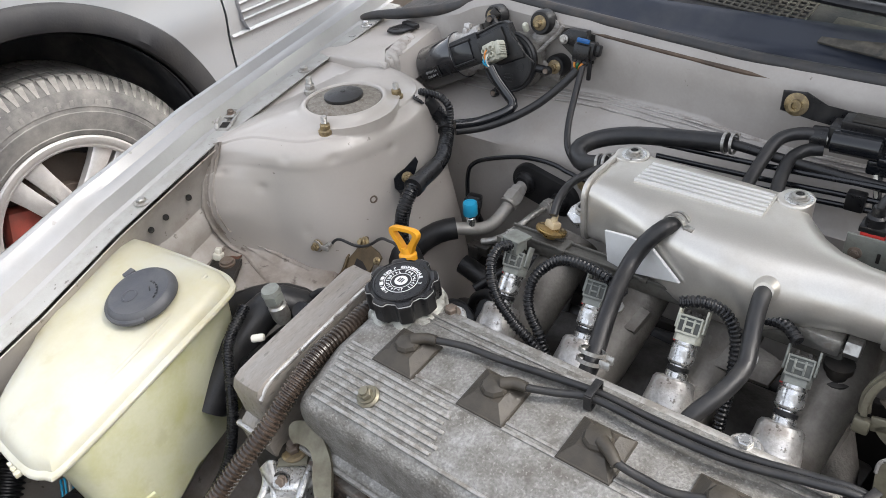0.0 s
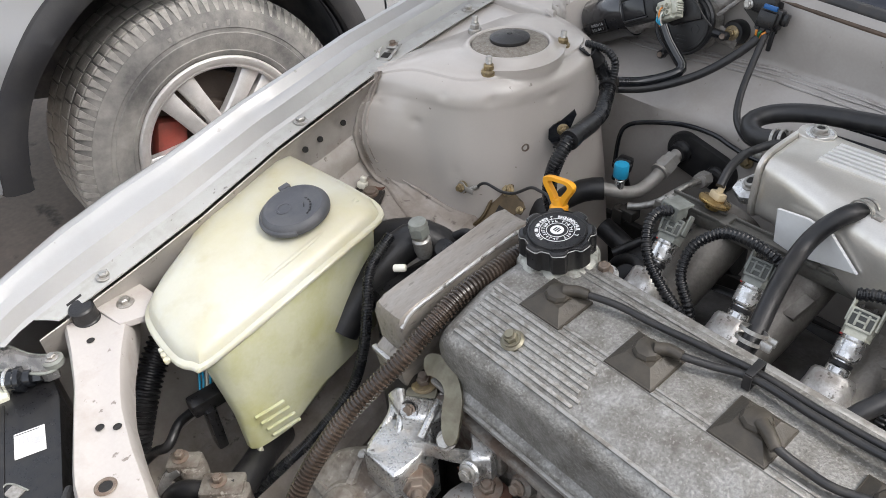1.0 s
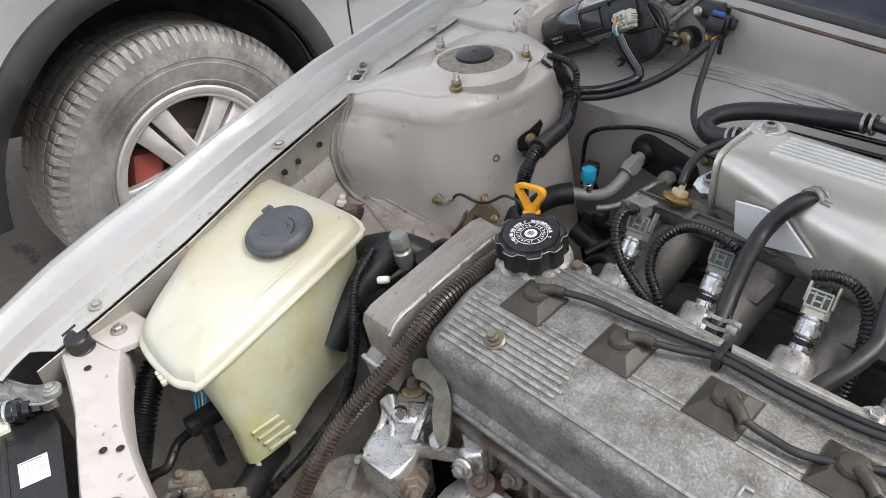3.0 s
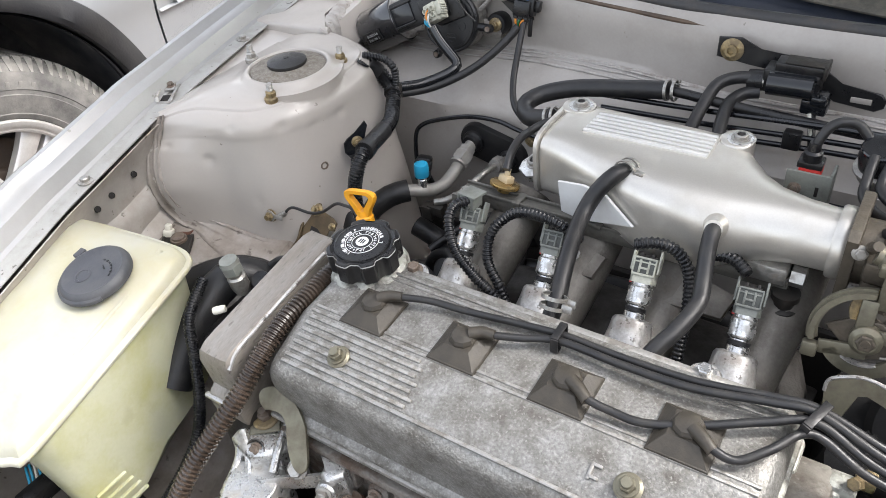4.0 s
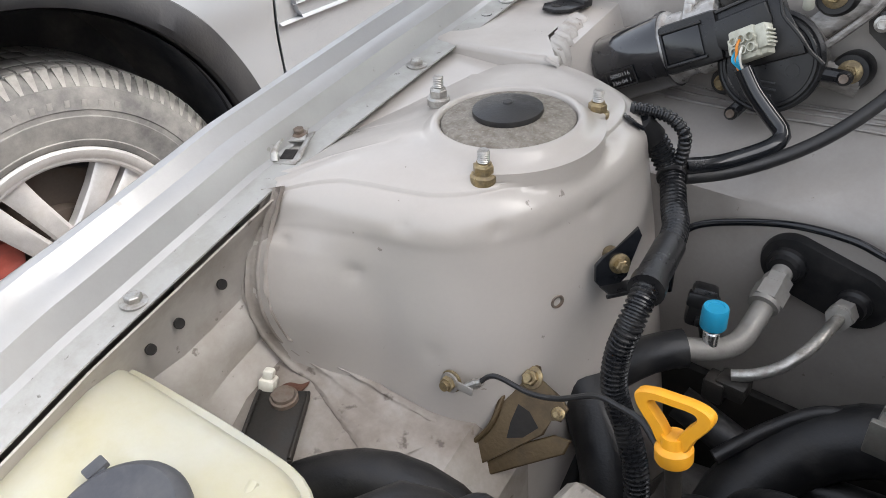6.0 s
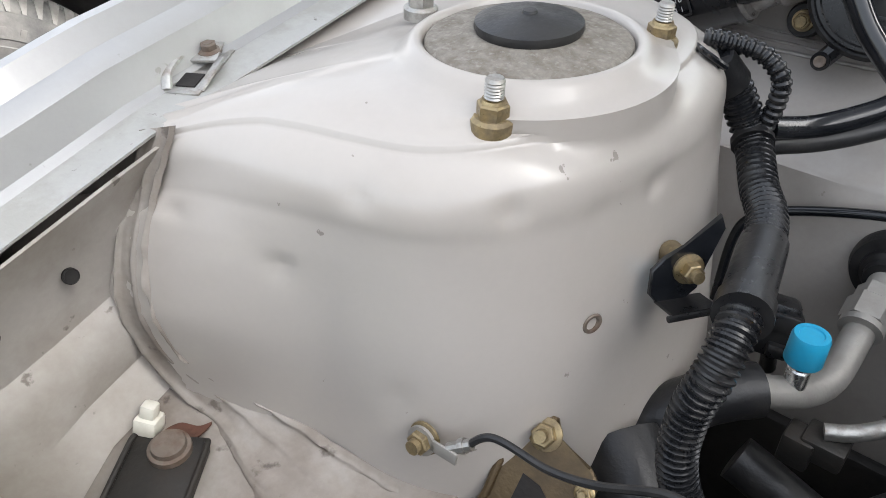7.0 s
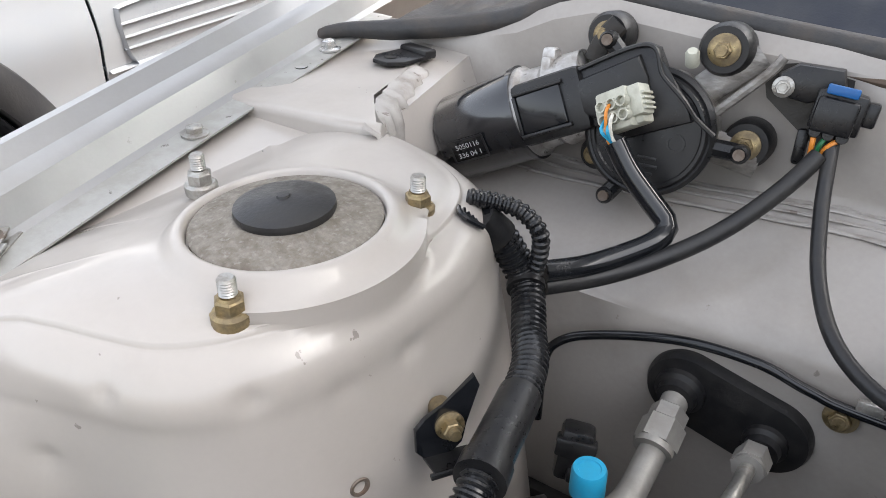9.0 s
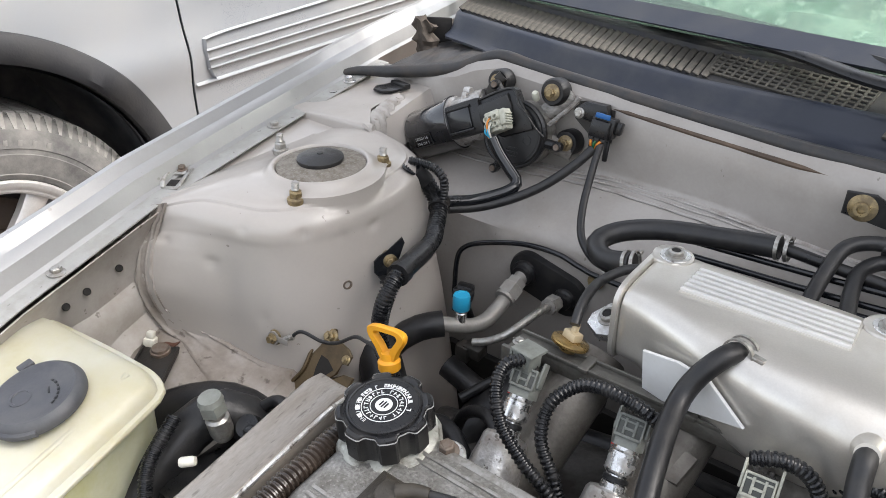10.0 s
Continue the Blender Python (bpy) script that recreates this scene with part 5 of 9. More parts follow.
# injectors
for i, x in enumerate(INJ):
    inj = thing("fuel_injector", along((x + 0.004, 0.145, 0.7115), (-0.05, 0.62, 0.70)), "bright steel fuel injector with a grey plug", "fuel injector", "fuel injectors")
    part("seat_boss", lathe([(0, -0.03), (0.0230, -0.03), (0.0215, -0.006), (0.0195, 0.004), (0.0185, 0.0125), (0.0165, 0.0155), (0.0125, 0.0165), (0, 0.0165)], 30), CAST_LIGHT, inj, "bright cast seat")
    for k in range(5):
        part("flute", box(0.0026, 0.004, 0.022, (0.0205, 0, -0.006), 0.001), CAST_LIGHT, inj, m=Matrix.Rotation(radians(-130 + 18 * k), 4, "Z"))
    part("injector_body", lathe([(0, 0.015), (0.0098, 0.015), (0.0098, 0.0215), (0.0080, 0.023), (0.0080, 0.028), (0.0098, 0.0292), (0.0112, 0.031), (0.0112, 0.045), (0.0098, 0.0465), (0.0098, 0.049), (0, 0.049)], 30), CHROME, inj)
    part("o_ring", lathe([(0.0080, 0.0225), (0.0096, 0.0232), (0.0096, 0.0262), (0.0080, 0.027)], 24), RUBBER, inj, "black sealing ring")
    tint = PALE_CONNECTOR if i == 2 else CONNECTOR
    plug = part("plug", merge(prism([(-0.0095, -0.009), (0.0095, -0.009), (0.0128, -0.004), (0.0128, 0.0075), (0.009, 0.0095), (-0.009, 0.0095), (-0.0128, 0.0075), (-0.0128, -0.004)], 0.049, 0.0575, 0.0012, 2), prism([(-0.0118, -0.0088), (0.0118, -0.0088), (0.0132, 0.007), (-0.0132, 0.007)], 0.0565, 0.0725, 0.001, 2)), tint, inj, "grey-green plastic plug", m=Matrix.Rotation(math.pi, 4, "Z") @ Matrix.Diagonal((0.88, 0.95, 1, 1)))
    for sgn in (-1, 1):
        part("plug_prong", box(0.0024, 0.0120, 0.0210, (sgn * 0.0136, -0.0010, 0.0700), 0.0008), tint, plug)
    part("socket_recess", box(0.0205, 0.0016, 0.0132, (0, -0.0090, 0.0640), 0.0003), DARK_CONNECTOR, plug, "dark socket opening")
    part("socket_frame", merge(box(0.0235, 0.0022, 0.0018, (0, -0.0098, 0.0718), 0.0005), box(0.0018, 0.0022, 0.016, (-0.0110, -0.0098, 0.0640), 0.0005), box(0.0018, 0.0022, 0.016, (0.0110, -0.0098, 0.0640), 0.0005), box(0.0235, 0.0022, 0.0022, (0, -0.0098, 0.0566), 0.0005)), tint, plug)
    part("latch", merge(box(0.0022, 0.0026, 0.0120, (-0.0045, -0.0100, 0.0640), 0.0005), box(0.0022, 0.0026, 0.0120, (0.0045, -0.0100, 0.0640), 0.0005), box(0.0110, 0.0026, 0.0020, (0, -0.0100, 0.0625), 0.0005), box(0.0200, 0.0022, 0.0014, (0, -0.0098, 0.0680), 0.0004)), tint, plug)
    part("plug_top", merge(box(0.0180, 0.0110, 0.0022, (0, -0.0015, 0.0730), 0.0006), box(0.0035, 0.0090, 0.0050, (0.0055, -0.0015, 0.0745), 0.0008), box(0.0035, 0.0090, 0.0050, (-0.0055, -0.0015, 0.0745), 0.0008)), DARK_STEEL, plug)
    part("red_seal", box(0.0022, 0.012, 0.003, (0.0105, -0.004, 0.049), 0.0006), RED, inj, "red seal edge")

rail = thing("fuel_rail", None, "dirty zinc-plated fuel rail across the injectors", "fuel rail")
part("rail_bar", box(0.335, 0.017, 0.015, (0.115, 0.224, 0.758), 0.003), RAIL, rail)
for y in (0.2165, 0.2315):
    part("rail_edge", box(0.335, 0.0025, 0.004, (0.115, y, 0.7665), 0.0008), RAIL, rail)
for x in (0.015, 0.105, 0.195):
    part("rail_strap", box(0.009, 0.021, 0.005, (x, 0.224, 0.7665), 0.0015), RAIL, rail)
part("end_block", merge(box(0.024, 0.022, 0.018, (-0.041, 0.216, 0.757), 0.003), box(0.028, 0.004, 0.022, (-0.041, 0.204, 0.757), 0.001)), RAIL, rail)
part("end_screw", bolt_head(0.0038, 0.0055, 0.004), STEEL, rail, m=along((-0.046, 0.216, 0.766), (0, 0, 1)))
plug_m = along((-0.0235, 0.184, 0.777), (0.12, 0.80, -0.10)) @ Matrix.Scale(0.82, 4)
part("loom_plug", merge(box(0.022, 0.017, 0.020, (0, 0, 0.008), 0.002), box(0.027, 0.0035, 0.026, (0, 0.0095, 0.010), 0.001), box(0.003, 0.018, 0.024, (0.0125, 0, 0.009), 0.001), lathe([(0.0062, -0.006), (0.0076, -0.006), (0.0076, 0.0), (0.0062, 0.0)], 20)), CONNECTOR, rail, "grey loom plug", m=plug_m)
part("end_fitting", merge(box(0.036, 0.018, 0.018, (0.262, 0.220, 0.770), 0.003), hexagon(0.0095, 0, 0.012, along((0.282, 0.221, 0.769), (1, 0, 0)))), STEEL, rail)
part("damper", lathe([(0, -0.03), (0.009, -0.03), (0.009, -0.022), (0.013, -0.02), (0.013, -0.012), (0.009, -0.010), (0.009, -0.004), (0.012, -0.002), (0.012, 0.004), (0, 0.004)], 24), DARK_STEEL, rail, m=pose(0.282, 0.213, 0.752))
reg = part("pressure_regulator", lathe([(0, -0.01), (0.008, -0.01), (0.010, -0.004), (0.0165, -0.0030), (0.0186, -0.0022), (0.0190, -0.0006), (0.0178, 0.0), (0.0190, 0.0006), (0.0186, 0.0022), (0.0165, 0.0032), (0.010, 0.004), (0, 0.004)], 34), BRASS, rail, "gold-plated regulator disc", m=along((-0.007, 0.233, 0.774), (0.12, 0.34, 0.94)) @ Matrix.Diagonal((0.86, 0.86, 0.8, 1)))
part("regulator_cap", merge(box(0.0165, 0.013, 0.010, (0, 0, 0.008), 0.002), lathe([(0, 0.012), (0.004, 0.012), (0.0035, 0.022), (0, 0.022)], 14)), TAN, reg, "pale tan cap")

# ---- washer reservoir ----
tank = thing("washer_reservoir", None, "yellowed translucent plastic coolant reservoir with a black cap", "reservoir")
TOP = [(-0.420, -0.008), (-0.36, -0.001), (-0.30, 0.004), (-0.272, 0.005), (-0.255, 0.000), (-0.246, -0.014), (-0.238, -0.10), (-0.226, -0.215), (-0.236, -0.232), (-0.262, -0.240), (-0.325, -0.236), (-0.352, -0.215), (-0.385, -0.165), (-0.408, -0.135), (-0.414, -0.100), (-0.428, -0.025)]


def tank_loop(grow, z, slope):
    c = Vector((-0.325, -0.11))
    out = []
    for p in smooth_loop(TOP, 90):
        q = Vector((p.x, p.y))
        d = (q - c).normalized()
        q = q + d * grow
        out.append((q.x, q.y, z + slope * q.y))
    return out


SL = 0.19
lid = loft([tank_loop(0.0, 0.7475, SL), tank_loop(0.005, 0.7485, SL), tank_loop(0.0062, 0.750, SL), tank_loop(0.0062, 0.7525, SL), tank_loop(0.005, 0.7540, SL), tank_loop(0.0005, 0.7552, SL), tank_loop(-0.0015, 0.760, SL), tank_loop(-0.006, 0.7655, SL), tank_loop(-0.013, 0.7685, SL), tank_loop(-0.03, 0.7735, SL), tank_loop(-0.06, 0.777, SL * 0.98)])
part("upper_shell", lid, TANK, tank, "yellowed cream plastic shell")
BOT = [(-0.40, -0.02), (-0.36, -0.002), (-0.29, 0.0), (-0.268, -0.012), (-0.246, -0.060), (-0.232, -0.110), (-0.228, -0.155), (-0.226, -0.194), (-0.231, -0.2075), (-0.244, -0.205), (-0.266, -0.165), (-0.30, -0.13), (-0.36, -0.10), (-0.40, -0.07)]
low = []
for k, (s, z) in enumerate(((0.0, 0.749), (0.20, 0.744), (0.42, 0.735), (0.62, 0.70), (0.80, 0.655), (0.93, 0.62), (1.0, 0.595))):
    a, b = smooth_loop(TOP, 90), smooth_loop(BOT, 90)
    low.append([(p.x + (q.x - p.x) * s, p.y + (q.y - p.y) * s, z + SL * p.y * (1 - s) - (0.03 * max(0, min(1, (-0.11 - q.y) / 0.05)) if s == 1 else 0)) for p, q in zip(a, b)])
part("lid_ridge", sweep([(-0.272, -0.012, 0.7675), (-0.262, -0.06, 0.7580), (-0.255, -0.12, 0.7467), (-0.248, -0.185, 0.7342), (-0.252, -0.208, 0.7300)], 0.0030, 10, flat=0.7), TANK, tank)
part("lower_tank", loft(low, cap_start=False), TANK_LOW, tank, "yellow translucent tank wall")
for k in range(4):
    part("fin", box(0.004, 0.034, 0.0035, (-0.2235, -0.180 + 0.004 * k, 0.612 - 0.0125 * k), 0.001, m=None), TANK_LOW, tank, "moulded fin")
part("spout", sweep([(-0.231, -0.197, 0.575), (-0.230, -0.200, 0.562), (-0.226, -0.200, 0.552)], 0.0032, 8), TANK, tank)
part("clips", merge(*[box(0.006, 0.008, 0.005, (-0.262 - 0.008 * k, -0.247 + 0.001 * k, 0.7035), 0.001) for k in range(3)]), TANK, tank)
rc = part("cap", lathe([(0, 0.0), (0.033, 0.0), (0.0365, 0.003), (0.0370, 0.0065), (0.0362, 0.0092), (0.0340, 0.0120), (0.0312, 0.0136), (0.0298, 0.0134), (0.0280, 0.0124), (0.0120, 0.0132), (0, 0.0134)], 52), CAP_GREY, tank, "blue-grey flip cap", m=pose(-0.298, -0.070, 0.7645, 10, 0, 0))
part("cap_recess", lathe([(0, 0.0122), (0.0092, 0.0122), (0.0088, 0.0136), (0.0068, 0.0138), (0.006, 0.0128), (0, 0.0128)], 28), CAP_GREY, rc, m=pose(-0.004, -0.009, 0))
part("cap_lip", sweep([(0.0355 * math.cos(radians(a)), 0.0355 * math.sin(radians(a)), 0.0055) for a in range(165, 331, 11)], 0.0036, 10), CAP_GREY, rc)
part("cap_hinge", merge(box(0.014, 0.007, 0.006, (-0.033, 0.012, 0.007), 0.0015), box(0.008, 0.012, 0.004, (-0.039, 0.012, 0.009), 0.001)), CAP_GREY, rc)
for k in range(7):
    a = radians(100 - 13 * k)
    part("moulded_writing", box(0.0032, 0.0018 + 0.0006 * (k % 2), 0.0006, (0, 0, 0), 0.0002), BLACK, rc, m=pose(0.0195 * math.cos(a) + 0.004, 0.0195 * math.sin(a) - 0.004, 0.0130, 0, 0, math.degrees(a) - 90))
part("moulded_writing", box(0.0075, 0.0016, 0.0006, (0, 0, 0), 0.0002), BLACK, rc, m=pose(0.008, 0.008, 0.0132, 0, 0, -28))

# ---- wiper motor ----
REAR = Matrix.Translation((-0.2510, 0.4760, 0.8268)) @ Matrix.Scale(1.03, 4) @ Matrix.Translation((0.2437, -0.4476, -0.8361))
wm = thing("wiper_motor", REAR, "black wiper motor with a silver gearbox bolted to the firewall", "wiper motor")
gear_m = facing((-0.219, 0.450, 0.836), (0.08, -0.96, 0.26))
can_m = gear_m @ along((-0.1420, -0.0330, -0.014), (0.890, 0.456, 0.0)) @ Matrix.Diagonal((1.12, 1.12, 1, 1))
can = part("can", lathe([(0, 0.0), (0.018, 0.0), (0.0238, 0.003), (0.0272, 0.008), (0.0276, 0.062), (0.0290, 0.0625), (0.0290, 0.066), (0, 0.066)], 52), CAN_PAINT, wm, "glossy black motor can", m=can_m)
part("gearbox_neck", lathe([(0, 0.065), (0.0275, 0.065), (0.0275, 0.069), (0.0245, 0.072), (0.0235, 0.084), (0.026, 0.088), (0.024, 0.112), (0, 0.118)], 40), CAST_LIGHT, wm, "silver cast gearbox neck", m=can_m)
bh = part("brush_housing", box(0.048, 0.040, 0.022, (0, 0, 0), 0.004), BLACK, wm, "black brush housing", m=gear_m @ pose(-0.060, 0.006, 0.006, 0, 0, 25))
part("cover_plate", box(0.030, 0.024, 0.004, (-0.004, 0, 0.012), 0.001), GLOSS_BLACK, bh)
for y in (-0.0135, 0.0135):
    part("cover_lip", box(0.034, 0.0025, 0.004, (-0.004, y, 0.0125), 0.0006), BLACK, bh)
part("cover_lip", box(0.0025, 0.0245, 0.004, (-0.0205, 0, 0.0125), 0.0006), BLACK, bh)
part("neck_rib", merge(box(0.007, 0.050, 0.007, (-0.071, 0.010, 0.002), 0.002), box(0.010, 0.014, 0.012, (-0.072, 0.034, -0.006), 0.003)), CAST_LIGHT, wm, m=gear_m)
part("gearbox_back", lathe([(0, -0.030), (0.037, -0.030), (0.0372, -0.002), (0, -0.002)], 44), STEEL, wm, "silver gearbox", m=gear_m)
gear = part("gear_cover", lathe([(0, -0.004), (0.0405, -0.004), (0.0415, -0.001), (0.0415, 0.003), (0.039, 0.0052), (0.0375, 0.0046), (0.036, 0.0066), (0.034, 0.0066), (0.033, 0.0056), (0, 0.0062)], 60), BLACK, wm, "black round gear cover", m=gear_m @ Matrix.Diagonal((0.95, 0.95, 1, 1)))
part("cover_mark", lathe([(0.0045, 0.006), (0.0045, 0.0066), (0.006, 0.0066), (0.006, 0.006)], 20), GREY_RUBBER, gear, m=pose(0.019, -0.004, 0))
for k, w in enumerate((0.012, 0.015, 0.010)):
    part("moulded_writing", box(w, 0.0022, 0.0006, (0, 0, 0), 0.0002), GREY_RUBBER, gear, m=pose(0.003, -0.016 - 0.005 * k, 0.0062))
part("brush_cover", merge(prism([(-0.086, 0.012), (-0.060, 0.030), (-0.053, 0.033), (-0.004, 0.050), (0.003, 0.047), (0.009, 0.032), (0.020, 0.018), (0.024, 0.004), (-0.014, -0.006), (-0.040, 0.004), (-0.050, 0.010), (-0.080, -0.006)], 0.0, 0.012, 0.002, 2), prism([(-0.050, 0.012), (-0.046, 0.028), (-0.006, 0.043), (-0.001, 0.030), (0.003, 0.010), (-0.02, 0.002)], 0.010, 0.0165, 0.002, 2)), BLACK, wm, "black angular brush cover", m=gear_m @ pose(-0.030, 0.018, 0, 0, 0, 9) @ pose(0.030, -0.020, 0))
part("cover_window", merge(box(0.024, 0.017, 0.004, (0, 0, 0), 0.0012), box(0.010, 0.013, 0.003, (-0.003, 0, 0.002), 0.001)), BLACK, wm, m=gear_m @ pose(-0.067, 0.0060, 0.0140, 0, 0, 25))
part("trim_line", sweep([(-0.058, 0.030, 0.0125), (-0.004, 0.0485, 0.0125), (0.007, 0.031, 0.0125), (0.019, 0.017, 0.0125), (0.026, 0.006, 0.010), (0.036, -0.004, 0.008)], 0.0014, 6), GREY_RUBBER, wm, m=gear_m @ pose(-0.030, 0.018, 0, 0, 0, 9) @ pose(0.030, -0.020, 0))
cm = gear_m @ pose(-0.009, 0.012, 0.016, -12, -14, 28)
plug = part("plug", merge(box(0.027, 0.022, 0.012, (0.001, 0, 0.006), 0.002), box(0.021, 0.024, 0.010, (-0.001, 0, 0.013), 0.002), box(0.009, 0.018, 0.012, (0.013, 0.002, 0.010), 0.0015), box(0.005, 0.012, 0.008, (-0.014, 0.002, 0.008), 0.001), *[lathe([(0, 0.017), (0.0034, 0.017), (0.0034, 0.022), (0.0026, 0.022), (0.0024, 0.0185), (0, 0.0185)], 14, pose(-0.006 + 0.0068 * i, -0.005 + 0.008 * j, 0)) for i in range(3) for j in range(2)]), PALE_CONNECTOR, wm, "pale plug with small wires", m=cm)
for k in range(4):
    part("plug_ridge", box(0.006, 0.0016, 0.010, (0.0165, -0.004 + 0.003 * k, 0.010), 0.0005), PALE_CONNECTOR, plug)
for k, (mat, x, y) in enumerate(((ORANGE_WIRE, -0.001, 0.003), (BLUE, -0.006, -0.005), (BLUE, -0.002, -0.006), (WHITE, 0.001, -0.002))):
    part("wire", sweep([(x, y, 0.020), (x - 0.001, y - 0.006, 0.024), (-0.006 + 0.001 * k, -0.017, 0.020), (-0.005 + 0.001 * k, -0.024, 0.012)], 0.0011, 6), mat, plug)
plate_m = can_m.inverted() @ gear_m @ pose(-0.1120, -0.0300, 0.0166, 18, 4, 25)
part("rating_plate", merge(box(0.0245, 0.0012, 0.0006, (0, 0.0075, 0), 0), box(0.0245, 0.0012, 0.0006, (0, -0.0075, 0), 0), box(0.0012, 0.0150, 0.0006, (0.0122, 0, 0), 0), box(0.0012, 0.0150, 0.0006, (-0.0122, 0, 0), 0)), GREY_RUBBER, can, "printed rating plate", m=plate_m)
written("5050116", 0.0050, can, PRINT_GREY, plate_m @ pose(0, 0.0028, 0))
written("336 04 1", 0.0050, can, PRINT_GREY, plate_m @ pose(0, -0.0035, 0))
part("upper_arm", sweep([(-0.045, 0.036, -0.010), (-0.040, 0.050, -0.010), (-0.033, 0.060, -0.012)], 0.007, 10, flat=0.5), DARK_STEEL, wm, "dark mounting arm", m=gear_m)
part("right_arm", sweep([(0.022, 0.026, -0.022), (0.038, 0.042, -0.024), (0.050, 0.053, -0.026)], 0.010, 10, flat=0.4), CAST, wm, "cast mounting arm", m=gear_m)
part("lower_arm", sweep([(0.030, -0.004, -0.022), (0.048, -0.008, -0.024), (0.062, -0.011, -0.026)], 0.010, 10, flat=0.4), CAST, wm, "cast mounting arm", m=gear_m)
part("gusset", sweep([(0.034, 0.016, -0.012), (0.058, 0.042, -0.012), (0.064, 0.052, -0.012)], 0.003, 8), CAST, wm, m=gear_m)
for loc, r in (((-0.262, 0.475, 0.8825), 1.0), ((-0.1895, 0.476, 0.8835), 1.1), ((-0.1676, 0.475, 0.8290), 1.05), ((-0.262, 0.470, 0.803), 0.8)):
    bush = part("bush", lathe([(0, -0.018), (0.0142 * r, -0.018), (0.0142 * r, -0.004), (0.0122 * r, 0), (0, 0)], 28), RUBBER, wm, "black rubber bush", m=along(loc, (0.05, -0.98, 0.2)))
    part("bolt", merge(lathe([(0, 0), (0.0086 * r, 0), (0.0086 * r, 0.0015), (0.0066, 0.003), (0, 0.003)], 28), hexagon(0.0052, 0.003, 0.0075), lathe([(0, 0.0075), (0.0036, 0.0075), (0.0032, 0.009), (0, 0.009)], 14)), GOLD, bush, "gold-plated bolt")
for x, y in ((0.054, -0.004), (-0.020, -0.044), (-0.034, 0.050)):
    part("screw_ear", merge(sweep([(x * 0.7, y * 0.8, -0.002), (x, y, -0.002)], 0.0055, 8), lathe([(0, -0.004), (0.0055, -0.004), (0.0055, 0.003), (0.004, 0.005), (0.0025, 0.004), (0, 0.004)], 16, pose(x, y, 0))), BLACK, wm, m=gear_m)
    part("screw", lathe([(0, 0.003), (0.0036, 0.003), (0.0034, 0.0058), (0.0014, 0.0058), (0, 0.005)], 14), RUST, wm, m=gear_m @ pose(x, y, 0))
part("yellow_plug", lathe([(0, 0), (0.0042, 0), (0.0042, 0.008), (0.003, 0.010), (0, 0.010)], 16), PALE_CONNECTOR, wm, m=gear_m @ pose(0.016, 0.042, -0.006, -50, 0, 0))

# ---- pressure sensor on the firewall ----
ms = thing("pressure_sensor", pose(-0.008, 0.032, -0.017), "black intake pressure sensor with a blue latch", "sensor")
sm = facing((-0.128, 0.490, 0.868), (0.1, -0.97, 0.22))
part("bracket", prism([(-0.036, 0.006), (-0.032, 0.016), (-0.020, 0.018), (0.012, 0.012), (0.014, -0.024), (0.002, -0.030), (-0.010, -0.022), (-0.033, -0.004)], 0, 0.002), DARK_STEEL, ms, "dark steel bracket", m=sm)
part("hook", merge(box(0.007, 0.022, 0.005, (-0.008, -0.030, 0.003), 0.002), box(0.006, 0.026, 0.005, (0.010, -0.033, 0.003), 0.002)), BLACK, ms, m=sm)
part("upper_body", prism([(-0.026, 0.000), (-0.028, 0.012), (-0.018, 0.019), (0.006, 0.018), (0.010, 0.004), (-0.010, -0.003)], 0.002, 0.016, 0.003, 2), BLACK, ms, m=sm)
part("plug", merge(box(0.027, 0.023, 0.016, (0.008, -0.004, 0.016), 0.002), box(0.022, 0.020, 0.008, (0.007, -0.006, 0.026), 0.002), box(0.008, 0.014, 0.010, (0.024, -0.002, 0.014), 0.0015), *[lathe([(0, 0), (0.0036, 0), (0.0036, 0.008), (0.003, 0.009), (0, 0.009)], 14, pose(0.0 + 0.0072 * k, -0.016, 0.020)) for k in range(3)]), BLACK, ms, "black plug", m=sm @ pose(0, 0, 0, 0, 0, -6))
part("latch", box(0.017, 0.0055, 0.004, (0.007, 0.0085, 0.0268), 0.001), DEEP_BLUE, ms, "blue latch", m=sm @ pose(0, 0, 0, 0, 0, -6))
part("bolt", bolt_head(0.0045, 0.0062, 0.005), STEEL, ms, "bright bolt", m=sm @ pose(-0.024, 0.005, 0.016))
for k, mat in enumerate((ORANGE_WIRE, GREEN, ORANGE_WIRE)):
    part("wire", sweep([(0.0 + 0.0072 * k, -0.017, 0.026), (0.001 + 0.004 * k, -0.023, 0.027), (0.002 + 0.002 * k, -0.032, 0.022)], 0.0015, 6), mat, ms, m=sm @ pose(0, 0, 0, 0, 0, -6))

# ---- pipes, hoses and looms ----
def hose(name, pts, r, mat, label, cat="hose", group="", **kw):
    return lone(name, sweep(pts, r, 14, **kw), mat, label, cat, group)


hose("heater_hose", [(0.098, 0.418, 0.815), (0.045, 0.418, 0.807), (-0.010, 0.412, 0.800), (-0.045, 0.392, 0.795), (-0.056, 0.368, 0.790), (-0.038, 0.350, 0.787), (-0.006, 0.345, 0.796)], 0.0105, GREY_RUBBER, "thick black rubber heater hose along the firewall")
hc = thing("hose_clamp", along((0.100, 0.418, 0.8152), (1, 0, 0.12)), "pale spring clamp on the heater hose", "hose clamp", "hose clamps")
for dz in (-0.0042, 0.0042):
    part("band", lathe([(0.0104, -0.0016), (0.0117, -0.0016), (0.0117, 0.0016), (0.0104, 0.0016)], 28), STEEL, hc, m=pose(0, 0, dz))
